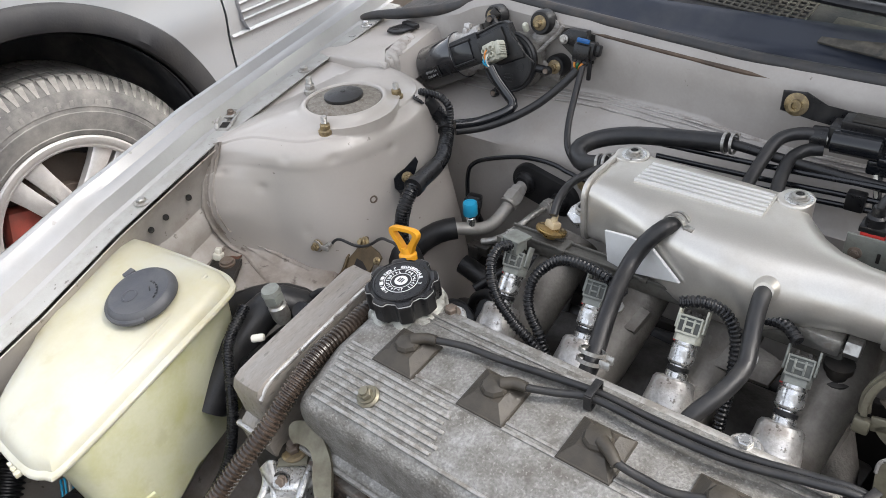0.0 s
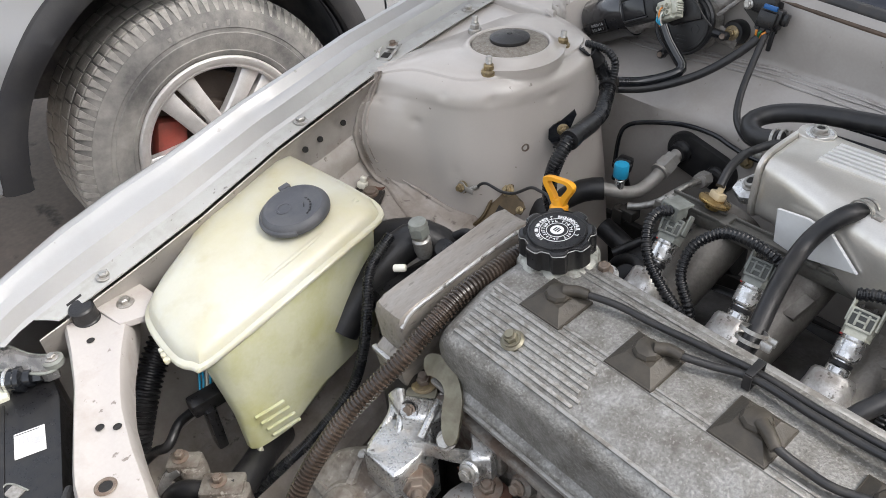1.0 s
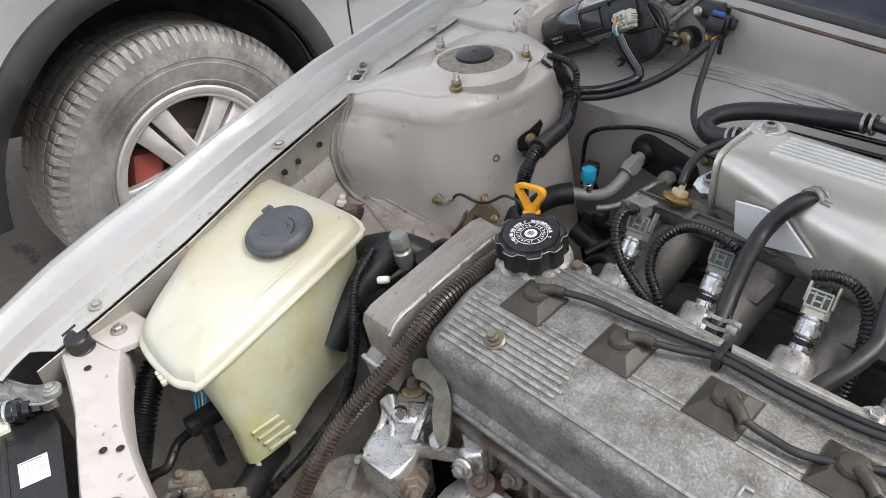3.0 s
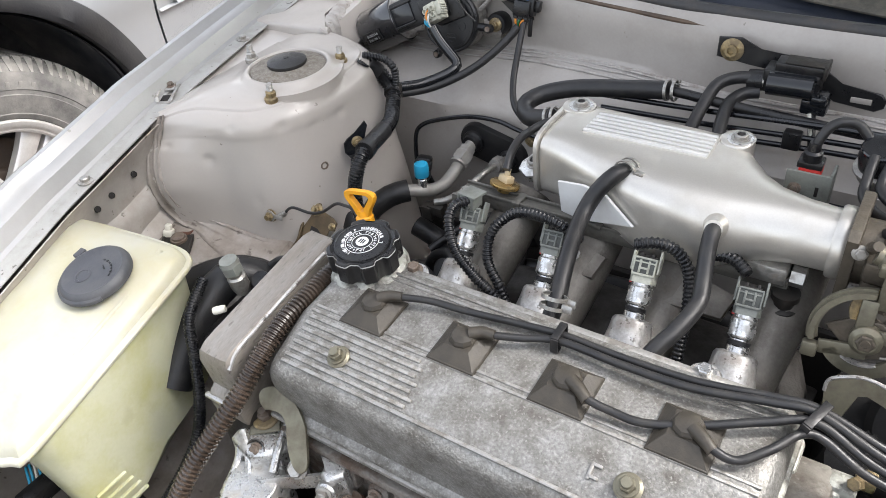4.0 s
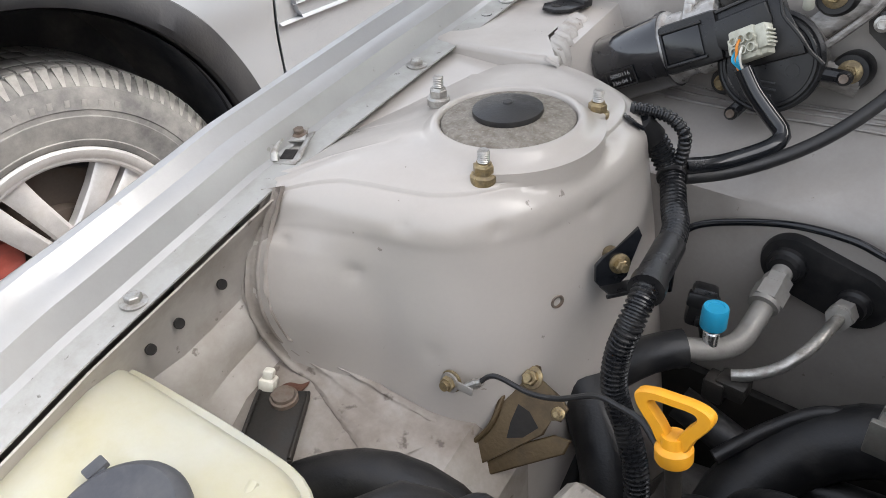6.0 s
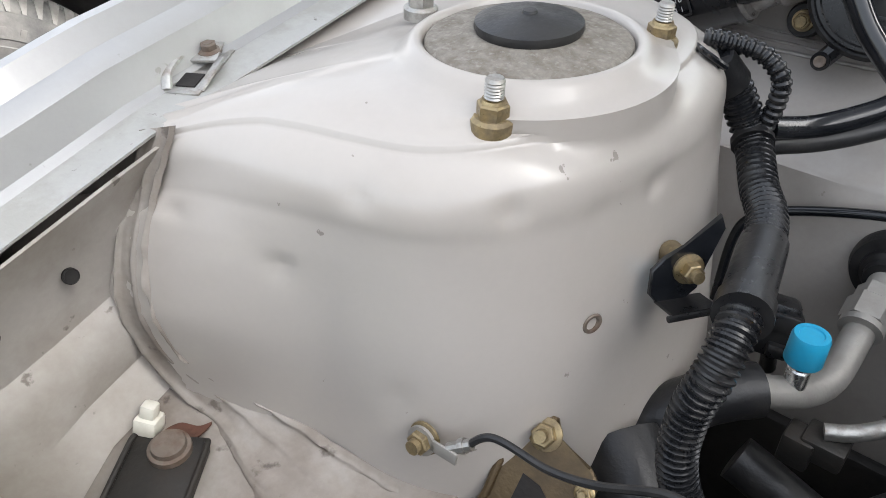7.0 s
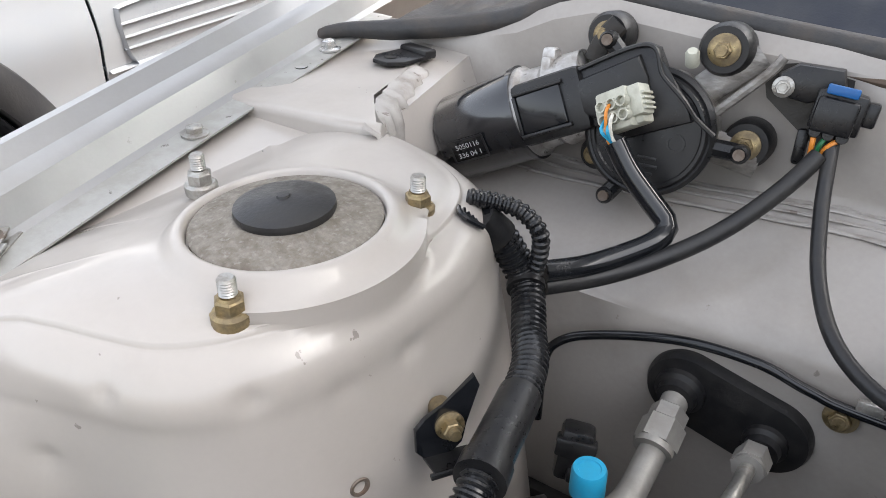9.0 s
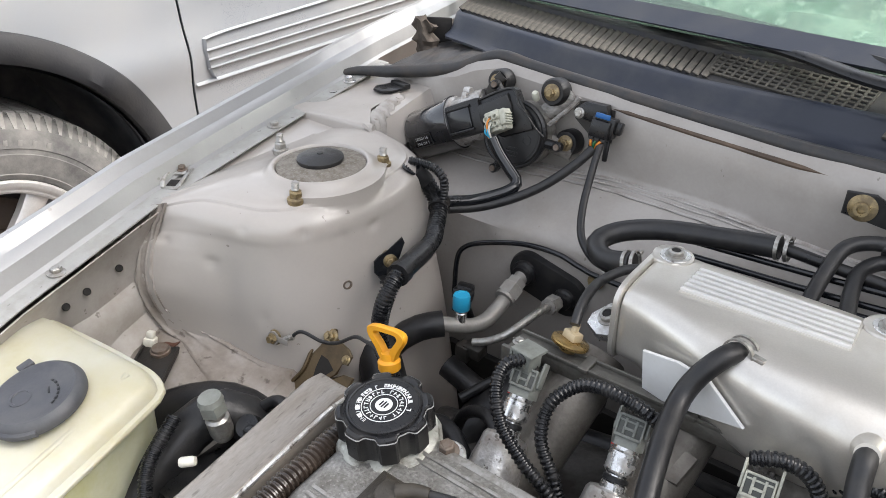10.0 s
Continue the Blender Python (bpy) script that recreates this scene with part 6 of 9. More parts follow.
for sgn in (1, -1):
    part("ear", box(0.010, 0.003, 0.007, (0.014, 0.003 * sgn, 0.002 * sgn), 0.001), STEEL, hc)
part("bridge", box(0.004, 0.009, 0.0022, (0.0112, 0, 0), 0.0008), STEEL, hc)
copy_thing(hc, along((-0.010, 0.346, 0.795), (1, 0.05, 0.25)))
hose("heater_pipe", [(0.10, 0.418, 0.8155), (0.2, 0.422, 0.806), (0.4, 0.424, 0.798), (0.6, 0.425, 0.79)], 0.0055, BLACK, "black heater pipe on the firewall", "pipe")
hose("brake_pipe", [(-0.250, 0.392, 0.64), (-0.250, 0.398, 0.685), (-0.243, 0.404, 0.702), (-0.22, 0.412, 0.712), (-0.17, 0.418, 0.725), (-0.125, 0.418, 0.728), (-0.095, 0.417, 0.722), (-0.06, 0.417, 0.718), (0.1, 0.418, 0.716), (0.5, 0.418, 0.714)], 0.0031, GLOSS_BLACK, "thin black brake pipe along the firewall", "pipe")
pb = thing("pipe_clip", along((-0.077, 0.4205, 0.709), (0, -1, 0.1)), "gold bolt and clip holding the brake pipe", "clip")
part("bolt", bolt_head(0.006, 0.0095, 0.006), GOLD, pb)
part("saddle", box(0.014, 0.012, 0.004, (0.012, 0.012, 0.004), 0.001), STEEL, pb)
hose("vacuum_hose", [(-0.125, 0.498, 0.836), (-0.118, 0.466, 0.806), (-0.107, 0.432, 0.783), (-0.090, 0.402, 0.769), (-0.066, 0.382, 0.762), (-0.040, 0.366, 0.766)], 0.0042, GREY_RUBBER, "thin grey vacuum hose from the pressure sensor")
hose("regulator_hose", [(-0.005, 0.234, 0.792), (-0.008, 0.250, 0.802), (-0.010, 0.272, 0.806), (-0.011, 0.295, 0.803), (0.002, 0.312, 0.809), (0.022, 0.322, 0.812)], 0.0044, GREY_RUBBER, "thin grey vacuum hose to the fuel regulator")
hose("breather_hose", [(0.127, 0.241, 0.821), (0.120, 0.226, 0.827), (0.110, 0.212, 0.818), (0.103, 0.203, 0.805), (0.101, 0.190, 0.796), (0.104, 0.165, 0.789), (0.110, 0.135, 0.780), (0.117, 0.105, 0.767), (0.119, 0.085, 0.757)], 0.0080, RUBBER, "black rubber breather hose from plenum to cover")
for m in (along((0.1245, 0.235, 0.825), (-0.2, -0.9, 0.1)), along((0.1195, 0.094, 0.774), (0, -0.5, -0.85))):
    c2 = copy_thing(hc, m)
hose("return_hose", [(0.217, 0.207, 0.811), (0.2175, 0.194, 0.812), (0.219, 0.181, 0.800), (0.224, 0.160, 0.783), (0.227, 0.142, 0.777), (0.220, 0.116, 0.768), (0.208, 0.092, 0.757), (0.205, 0.082, 0.745)], 0.0072, GREY_RUBBER, "grey rubber hose from plenum to valve cover")
hose("injector_loom", [(-0.022, 0.184, 0.780), (-0.028, 0.168, 0.782), (-0.025, 0.151, 0.772), (-0.010, 0.137, 0.753), (0.014, 0.130, 0.735), (0.034, 0.131, 0.717), (0.040, 0.14, 0.69)], 0.0056, LOOM, "black corrugated loom to an injector", "wiring loom", "injector looms", ribs=0.0042)
hose("injector_loom", [(0.098, 0.192, 0.764), (0.090, 0.186, 0.777), (0.074, 0.183, 0.786), (0.048, 0.186, 0.785), (0.026, 0.186, 0.776), (0.010, 0.174, 0.757), (0.014, 0.157, 0.735), (0.033, 0.146, 0.715), (0.042, 0.145, 0.685)], 0.0056, LOOM, "black corrugated loom to an injector", "wiring loom", "injector looms", ribs=0.0042)
hose("injector_loom", [(0.158, 0.174, 0.793), (0.176, 0.183, 0.794), (0.193, 0.189, 0.785), (0.205, 0.187, 0.765), (0.211, 0.173, 0.735), (0.213, 0.155, 0.70), (0.214, 0.14, 0.66)], 0.0056, LOOM, "black corrugated loom to an injector", "wiring loom", "injector looms", ribs=0.0042)
hose("injector_loom", [(0.252, 0.192, 0.781), (0.238, 0.203, 0.783), (0.222, 0.208, 0.779), (0.206, 0.208, 0.770)], 0.0056, LOOM, "black corrugated loom to an injector", "wiring loom", "injector looms", ribs=0.0042)
cl = thing("cover_loom", None, "oil-browned corrugated wiring conduit over the engine front", "wiring conduit")
CONDUIT = [(-0.083, 0.085, 0.750), (-0.089, 0.050, 0.766), (-0.087, 0.010, 0.767), (-0.086, -0.030, 0.764), (-0.086, -0.065, 0.750), (-0.091, -0.095, 0.727), (-0.100, -0.125, 0.704), (-0.108, -0.157, 0.678), (-0.113, -0.195, 0.640), (-0.111, -0.226, 0.602), (-0.094, -0.254, 0.568), (-0.07, -0.285, 0.53)]
part("conduit", sweep(CONDUIT, 0.0092, 18, ribs=0.0042, rib_depth=0.2), BROWN_LOOM, cl)
part("wire_core", sweep(CONDUIT, 0.0064, 10), RUBBER, cl, "dark wires inside the conduit")
part("tape_band", sweep([mix(CONDUIT[0], CONDUIT[1], k) for k in (0.0, 0.2, 0.4)], 0.0096, 14), RUBBER, cl, "black tape band")
hose("side_loom", [(-0.235, 0.0, 0.735), (-0.228, -0.035, 0.712), (-0.212, -0.055, 0.68), (-0.200, -0.075, 0.64), (-0.197, -0.100, 0.60), (-0.200, -0.150, 0.565), (-0.205, -0.19, 0.545), (-0.222, -0.245, 0.505), (-0.24, -0.29, 0.47)], 0.0062, LOOM, "black corrugated loom beside the reservoir", "wiring loom", ribs=0.003)
ml = thing("main_loom", None, "thick black corrugated main wiring loom beside the tower", "wiring loom")
LOOM_LINE = [(-0.264, 0.340, 0.820), (-0.2555, 0.350, 0.805), (-0.2400, 0.3505, 0.780), (-0.2241, 0.3262, 0.7695), (-0.2115, 0.305, 0.7685), (-0.2035, 0.280, 0.769), (-0.1985, 0.258, 0.7705)]
part("conduit", sweep(LOOM_LINE, 0.0096, 16, ribs=0.0040, rib_depth=0.14), LOOM, ml)
part("tape_wrap", sweep(LOOM_LINE[:2], 0.0102, 14), RUBBER, ml, "black tape wrap")
for k in range(5):
    part("wire", sweep([(-0.253 - 0.001 * k, 0.328, 0.823), (-0.262, 0.322 + 0.003 * k, 0.830 - 0.002 * k), (-0.270, 0.330 + 0.005 * k, 0.829 - 0.003 * k)], 0.0016, 7), GLOSS_BLACK, ml)
part("cable_tie", sweep([LOOM_LINE[2], tuple(a + (b - a) * 0.12 for a, b in zip(LOOM_LINE[2], LOOM_LINE[3]))], 0.0108, 14), BLACK, ml, "black cable tie")
sl = thing("loom_sleeve", None, "smooth black plastic sleeve with a flared collar on the main loom", "sleeve")
part("sleeve", sweep([(-0.2040, 0.282, 0.769), (-0.199, 0.260, 0.7702), (-0.1950, 0.242, 0.7715), (-0.1918, 0.229, 0.7722)], 0.0106, 18), BLACK, sl)
part("collar", sweep([(-0.1935, 0.236, 0.7718), (-0.1908, 0.2255, 0.7724)], 0.0118, 20), BLACK, sl, "flared black collar")
hose("lower_loom", [(-0.1940, 0.238, 0.7716), (-0.1905, 0.220, 0.7690), (-0.1905, 0.208, 0.7570), (-0.194, 0.203, 0.738), (-0.194, 0.199, 0.718), (-0.190, 0.198, 0.700), (-0.180, 0.196, 0.680), (-0.168, 0.19, 0.65), (-0.16, 0.18, 0.60)], 0.0088, LOOM, "thick black corrugated loom running down beside the tower", "wiring loom", ribs=0.0034)
hose("branch_loom", [(-0.272, 0.342, 0.829), (-0.262, 0.346, 0.8282), (-0.2456, 0.351, 0.8245), (-0.2345, 0.353, 0.8140), (-0.2340, 0.354, 0.800), (-0.2365, 0.354, 0.787)], 0.0050, LOOM, "thin black corrugated branch loom", "wiring loom", ribs=0.004)
hose("wiper_cable", [(-0.233, 0.442, 0.832), (-0.221, 0.440, 0.816), (-0.205, 0.438, 0.801), (-0.193, 0.435, 0.7905), (-0.194, 0.424, 0.785), (-0.206, 0.408, 0.780), (-0.222, 0.388, 0.777), (-0.237, 0.364, 0.781)], 0.0068, GLOSS_BLACK, "black taped cable to the wiper motor", "cable")
hose("sensor_cable", [(-0.129, 0.488, 0.829), (-0.138, 0.474, 0.816), (-0.153, 0.455, 0.800), (-0.171, 0.436, 0.786), (-0.194, 0.413, 0.775), (-0.216, 0.390, 0.770), (-0.236, 0.362, 0.773)], 0.0054, GREY_RUBBER, "grey taped cable to the pressure sensor", "cable")
gs = thing("ground_strap", None, "thin grey ground cable with a crimped end bolted to the tower", "cable")
part("cable", sweep([(-0.266, 0.1470, 0.7100), (-0.2541, 0.153, 0.7203), (-0.2284, 0.155, 0.7194), (-0.2076, 0.156, 0.7265), (-0.1811, 0.154, 0.7469), (-0.1641, 0.15, 0.7528), (-0.1476, 0.145, 0.7564), (-0.135, 0.14, 0.750)], 0.0018, 8), GREY_RUBBER, gs)
part("crimp", merge(sweep([(-0.271, 0.1445, 0.7080), (-0.262, 0.1490, 0.7135)], 0.0028, 10), sweep([(-0.2665, 0.147, 0.7108), (-0.2645, 0.148, 0.712)], 0.0036, 10)), STEEL, gs, "crimped steel end")

# ---- air-conditioning pipes ----
ac = thing("air_conditioning_pipes", None, "two aluminium air-conditioning pipes through a black firewall grommet", "pipes")
gm = facing((-0.136, 0.4245, 0.683), (0, -1, 0.02))
gl = []
for s, z in ((1.0, 0.0), (1.0, 0.004), (0.93, 0.0085), (0.8, 0.009)):
    gl.append([(((0.026 if math.cos(a) > 0 else -0.026) + 0.026 * s * math.cos(a)), 0.026 * s * math.sin(a), z) for a in (2 * math.pi * (k + 0.5) / 48 for k in range(48))])
part("grommet", loft(gl), RUBBER, ac, "black oval rubber grommet", m=gm @ pose(0, 0, 0, 0, 0, -14))
for (x, z), r in (((-0.164, 0.690), 1.0), ((-0.110, 0.675), 0.85)):
    part("grommet_lip", lathe([(0, 0.004), (0.0165 * r, 0.004), (0.0155 * r, 0.012), (0.0125 * r, 0.014), (0.0115 * r, 0.019), (0, 0.019)], 30), RUBBER, ac, m=along((x, 0.4245, z), (0, -1, -0.02)))
part("wide_pipe", sweep([(-0.164, 0.41, 0.689), (-0.163, 0.385, 0.682), (-0.163, 0.360, 0.672), (-0.164, 0.336, 0.667), (-0.170, 0.318, 0.668), (-0.180, 0.302, 0.674), (-0.1925, 0.290, 0.678)], 0.0085, 18), DULL_ALU, ac, "dull aluminium pipe")
part("wide_nut", merge(hexagon(0.0135, 0, 0.016), hexagon(0.0115, 0.016, 0.026), lathe([(0, -0.004), (0.012, -0.004), (0.012, 0), (0, 0)], 22)), DULL_ALU, ac, "large pipe union nut", m=along((-0.163, 0.374, 0.679), (-0.01, 0.93, 0.3)))
part("thin_pipe", sweep([(-0.111, 0.41, 0.676), (-0.112, 0.380, 0.683), (-0.113, 0.355, 0.686), (-0.117, 0.335, 0.683), (-0.127, 0.318, 0.674), (-0.142, 0.306, 0.667), (-0.155, 0.300, 0.664)], 0.0045, 16), STEEL, ac, "thin aluminium pipe")
part("thin_nut", merge(hexagon(0.0105, 0, 0.014), lathe([(0, -0.003), (0.009, -0.003), (0.009, 0), (0, 0)], 22)), DULL_ALU, ac, "small pipe union nut", m=along((-0.112, 0.384, 0.682), (0, 0.97, -0.2)))
part("insulated_hose", sweep([(-0.1895, 0.293, 0.677), (-0.208, 0.274, 0.674), (-0.230, 0.252, 0.652), (-0.235, 0.23, 0.61), (-0.22, 0.19, 0.55)], 0.0145, 18), RUBBER, ac, "black insulated hose")
port = part("service_port", lathe([(0, 0), (0.006, 0), (0.006, 0.012), (0.0052, 0.013), (0.0052, 0.018), (0, 0.018)], 22), CHROME, ac, "service port", m=along((-0.1765, 0.3075, 0.677), (0.0, 0.05, 1)))
part("blue_cap", lathe([(0, 0.017), (0.0090, 0.017), (0.0096, 0.018), (0.0094, 0.0325), (0.0086, 0.0345), (0.0062, 0.0345), (0.0058, 0.0338), (0, 0.0338)], 32), BLUE, port, "bright blue plastic cap")
part("pipe_block", merge(box(0.022, 0.018, 0.014, (-0.152, 0.300, 0.655), 0.002), box(0.016, 0.016, 0.020, (-0.163, 0.297, 0.650), 0.002)), DARK_STEEL, ac)

# ---- dark hoses low behind the engine ----
hose("coolant_hose", [(-0.235, 0.235, 0.655), (-0.205, 0.215, 0.638), (-0.185, 0.195, 0.605), (-0.18, 0.17, 0.55), (-0.19, 0.13, 0.48)], 0.024, RUBBER, "thick black coolant hose low behind the engine", group="coolant hoses")
hose("coolant_hose", [(-0.02, 0.335, 0.645), (-0.07, 0.325, 0.630), (-0.11, 0.295, 0.605), (-0.13, 0.25, 0.57), (-0.135, 0.20, 0.51)], 0.026, RUBBER, "thick black coolant hose low behind the engine", group="coolant hoses")
hose("bypass_hose", [(-0.145, 0.265, 0.615), (-0.120, 0.300, 0.632), (-0.090, 0.325, 0.645), (-0.050, 0.330, 0.640), (-0.030, 0.300, 0.615), (-0.03, 0.26, 0.58)], 0.0055, RUBBER, "thin black hose looping behind the engine")
hose("bypass_hose", [(-0.158, 0.200, 0.590), (-0.140, 0.200, 0.632), (-0.105, 0.190, 0.655), (-0.070, 0.170, 0.650), (-0.05, 0.14, 0.62)], 0.008, RUBBER, "thin black hose looping behind the engine")
hose("bypass_hose", [(-0.125, 0.225, 0.600), (-0.105, 0.218, 0.650), (-0.070, 0.205, 0.678), (-0.045, 0.185, 0.672), (-0.035, 0.15, 0.64)], 0.006, RUBBER, "thin black hose looping behind the engine")
hose("rear_loom", [(-0.19, 0.30, 0.615), (-0.10, 0.30, 0.59), (0.02, 0.31, 0.60), (0.15, 0.31, 0.61), (0.30, 0.31, 0.60)], 0.014, RUBBER, "black taped loom low along the firewall", "wiring loom")
vs = thing("vacuum_switch", None, "small black switch behind the blue service cap", "switch")
part("switch_body", merge(box(0.020, 0.018, 0.034, (0, 0, 0), 0.004), box(0.024, 0.010, 0.012, (0, -0.006, 0.006), 0.002), box(0.012, 0.020, 0.008, (0.004, -0.004, -0.010), 0.002)), BLACK, vs, m=pose(-0.201, 0.345, 0.678, -15, 8, 20))
part("stem", lathe([(0, 0), (0.005, 0), (0.005, 0.05), (0, 0.05)], 12), BLACK, vs, m=along((-0.201, 0.345, 0.675), (0, 0.4, -0.9)))
gear_case = thing("rear_casting", None, "black greasy castings between engine and firewall", "casting")
part("casting", lumpy(loft([super_ring(28, hy, hz, 2.6, x, 0.235, 0.53) for x, hy, hz in ((-0.19, 0.02, 0.02), (-0.17, 0.06, 0.05), (-0.08, 0.085, 0.06), (0.05, 0.08, 0.055), (0.2, 0.085, 0.06), (0.32, 0.08, 0.05), (0.33, 0.03, 0.02))]), 0.02, 18), CAST_DARK, gear_case)
part("upper_casting", lumpy(loft([super_ring(28, hy, hz, 3.0, x, 0.215, 0.615) for x, hy, hz in ((-0.03, 0.02, 0.015), (-0.015, 0.05, 0.035), (0.08, 0.06, 0.045), (0.2, 0.06, 0.045), (0.30, 0.055, 0.04), (0.32, 0.02, 0.015))]), 0.014, 25), CAST_DARK, gear_case)

# ---- dipstick ----
dip = thing("dipstick", None, "yellow plastic loop handle of the oil dipstick", "dipstick")
outer = smooth_loop([(-0.0065, 0.004), (-0.0125, 0.018), (-0.0205, 0.034), (-0.0205, 0.044), (-0.0125, 0.0485), (0.0, 0.049), (0.0125, 0.0485), (0.0205, 0.044), (0.0205, 0.034), (0.0125, 0.018), (0.0065, 0.004)], 66)
inner = smooth_loop([(-0.0018, 0.0135), (-0.0065, 0.024), (-0.0125, 0.035), (-0.0120, 0.040), (-0.0075, 0.0415), (0.0, 0.0415), (0.0075, 0.0415), (0.0120, 0.040), (0.0125, 0.035), (0.0065, 0.024), (0.0018, 0.0135)], 66)
loops = [[(p.x * g * 0.98, z, p.y * 0.68 * g + 0.019 * (1 - g)) for p in ring] for ring, z, g in ((outer, -0.0034, 0.95), (outer, -0.0022, 1.0), (outer, 0.0022, 1.0), (outer, 0.0034, 0.95), (inner, 0.0034, 1.06), (inner, 0.0022, 1.0), (inner, -0.0022, 1.0), (inner, -0.0034, 1.06), (outer, -0.0034, 0.95))]
dz = Vector((-0.16, 0.14, 0.97)).normalized()
dx = Vector((1.0, 0.0, 0.12))
dx = (dx - dz * dx.dot(dz)).normalized()
dm = Matrix.Translation((-0.1255, 0.139, 0.7545)) @ Matrix((dx, dz.cross(dx), dz)).transposed().to_4x4()
handle = part("handle", merge(loft(loops, cap_start=False, cap_end=False), lathe([(0, -0.006), (0.0090, -0.006), (0.0098, -0.0045), (0.0098, 0.0020), (0.0088, 0.0034), (0.0070, 0.0042), (0.0064, 0.010), (0, 0.010)], 26)), YELLOW, dip, "yellow loop handle", m=dm)
part("tube", sweep([(-0.1255, 0.139, 0.754), (-0.120, 0.134, 0.72), (-0.105, 0.118, 0.66), (-0.10, 0.11, 0.60)], 0.0045, 12), DARK_STEEL, dip, "dark steel guide tube")

# ---- front corner: headlamp, support fittings, front of the engine ----
lamp = thing("headlamp", None, "clear headlamp with a black plastic cover behind it", "headlamp")
COV = [(-0.392, -0.398), (-0.372, -0.335), (-0.340, -0.338), (-0.22, -0.375), (-0.13, -0.402), (0.02, -0.42), (0.02, -0.47), (-0.15, -0.462), (-0.20, -0.448), (-0.30, -0.425)]
part("rear_cover", merge(prism(COV, 0.60, 0.661, 0.004, 2), box(0.20, 0.006, 0.004, (0, 0, 0), 0.002, m=pose(-0.270, -0.412, 0.6605, 0, 0, -15))), BLACK, lamp, "black plastic rear cover")
st = part("sticker", box(0.032, 0.027, 0.0006, (0, 0, 0), 0, m=pose(-0.300, -0.3785, 0.6616, 0, 0, -14)), LABEL, lamp, "white paper sticker")
for k in range(4):
    part("printed_bar", box(0.010 + 0.003 * (k % 2), 0.0014, 0.0004, (-0.004, -0.0085 + 0.0035 * k, 0.0006), 0), PRINT_GREY, st, m=pose(-0.300, -0.3785, 0.6616, 0, 0, -14))
part("printed_patch", box(0.008, 0.009, 0.0004, (0.001, 0.008, 0.0006), 0), PRINT_GREY, st, m=pose(-0.300, -0.3785, 0.6616, 0, 0, -14))
for k in range(7):
    part("printed_bar", box(0.0006, 0.0034, 0.0004, (-0.0135, -0.011 + 0.003 * k, 0.0006), 0), LINER, st, m=pose(-0.300, -0.3785, 0.6616, 0, 0, -14))
LENSLINE = [(-0.455, -0.405, 0.655), (-0.435, -0.437, 0.655), (-0.38, -0.462, 0.652), (-0.30, -0.483, 0.648), (-0.20, -0.497, 0.642), (-0.05, -0.505, 0.64)]
lens = loft([[(x, y, z - 0.10), (x, y - 0.004, z - 0.03), (x, y + 0.002, z - 0.004), (x + 0.004, y + 0.010, z + 0.002), (x + 0.018, y + 0.030, z + 0.004)] for x, y, z in spline(LENSLINE, 0.02)], closed=False)
part("lens", thick(lens, 0.003), CLEAR, lamp, "clear plastic lens")
part("reflector", box(0.28, 0.05, 0.06, (-0.20, -0.448, 0.60), 0.01, m=pose(0, 0, 0, 0, 0, 0)), RIM, lamp, "silver reflector")
part("lamp_edge", sweep([(-0.415, -0.398, 0.664), (-0.33, -0.425, 0.661), (-0.20, -0.452, 0.654), (-0.06, -0.47, 0.648)], 0.0075, 10, flat=0.5), CONNECTOR, lamp, "grey moulded edge")
part("adjuster_block", prism([(-0.4179, -0.4007), (-0.4092, -0.3854), (-0.3541, -0.4011), (-0.3586, -0.4156)], 0.640, 0.676, 0.003, 2), PALE_CONNECTOR, lamp, "cream adjuster block")
part("adjuster_rail", merge(prism([(-0.4075, -0.3870), (-0.4000, -0.3705), (-0.3685, -0.3775), (-0.3715, -0.3985)], 0.640, 0.666, 0.002, 2), box(0.006, 0.030, 0.004, (-0.392, -0.382, 0.667), 0.001)), PALE_CONNECTOR, lamp, "cream moulded rail")
part("adjuster", merge(lathe([(0, 0), (0.0105, 0), (0.0120, 0.002), (0.0120, 0.012), (0.0135, 0.014), (0.0135, 0.019), (0.009, 0.021), (0.009, 0.028), (0, 0.028)], 26), hexagon(0.006, 0.027, 0.038)), GLOSS_BLACK, lamp, "black adjuster knob", m=along((-0.3870, -0.3735, 0.6700), (0.56, 0.80, 0.05)))
part("adjuster_ring", lathe([(0.0120, 0.0025), (0.0130, 0.003), (0.0130, 0.006), (0.0120, 0.0065)], 26), CHROME, lamp, "bright ring", m=along((-0.3870, -0.3735, 0.6700), (0.56, 0.80, 0.05)))
ARM_TOP = [(-0.3943, -0.4305), (-0.4302, -0.4150), (-0.4573, -0.3897), (-0.4351, -0.3638), (-0.3937, -0.3441), (-0.3735, -0.3255)]
ARM_LOW = [(-0.3856, -0.4211), (-0.3899, -0.4065), (-0.3967, -0.3745), (-0.3740, -0.3546), (-0.3600, -0.3400), (-0.3582, -0.3290)]
wedge = []
for (ax, ay), (bx, by) in zip(ARM_TOP, ARM_LOW):
    wedge.append([(ax, ay, 0.668), (ax, ay, 0.680), (ax * 0.8 + bx * 0.2, ay * 0.8 + by * 0.2, 0.6865), ((ax + bx) / 2, (ay + by) / 2, 0.688), (ax * 0.2 + bx * 0.8, ay * 0.2 + by * 0.8, 0.6845), (bx, by, 0.676), (bx, by, 0.666)])
part("side_lens", loft(wedge), SMOKED, lamp, "scratched clear side lamp", sharp=30)
part("side_lens_edge", sweep([(x, y, 0.6815) for x, y in ARM_TOP], 0.0022, 8), CONNECTOR, lamp, "worn pale rim")
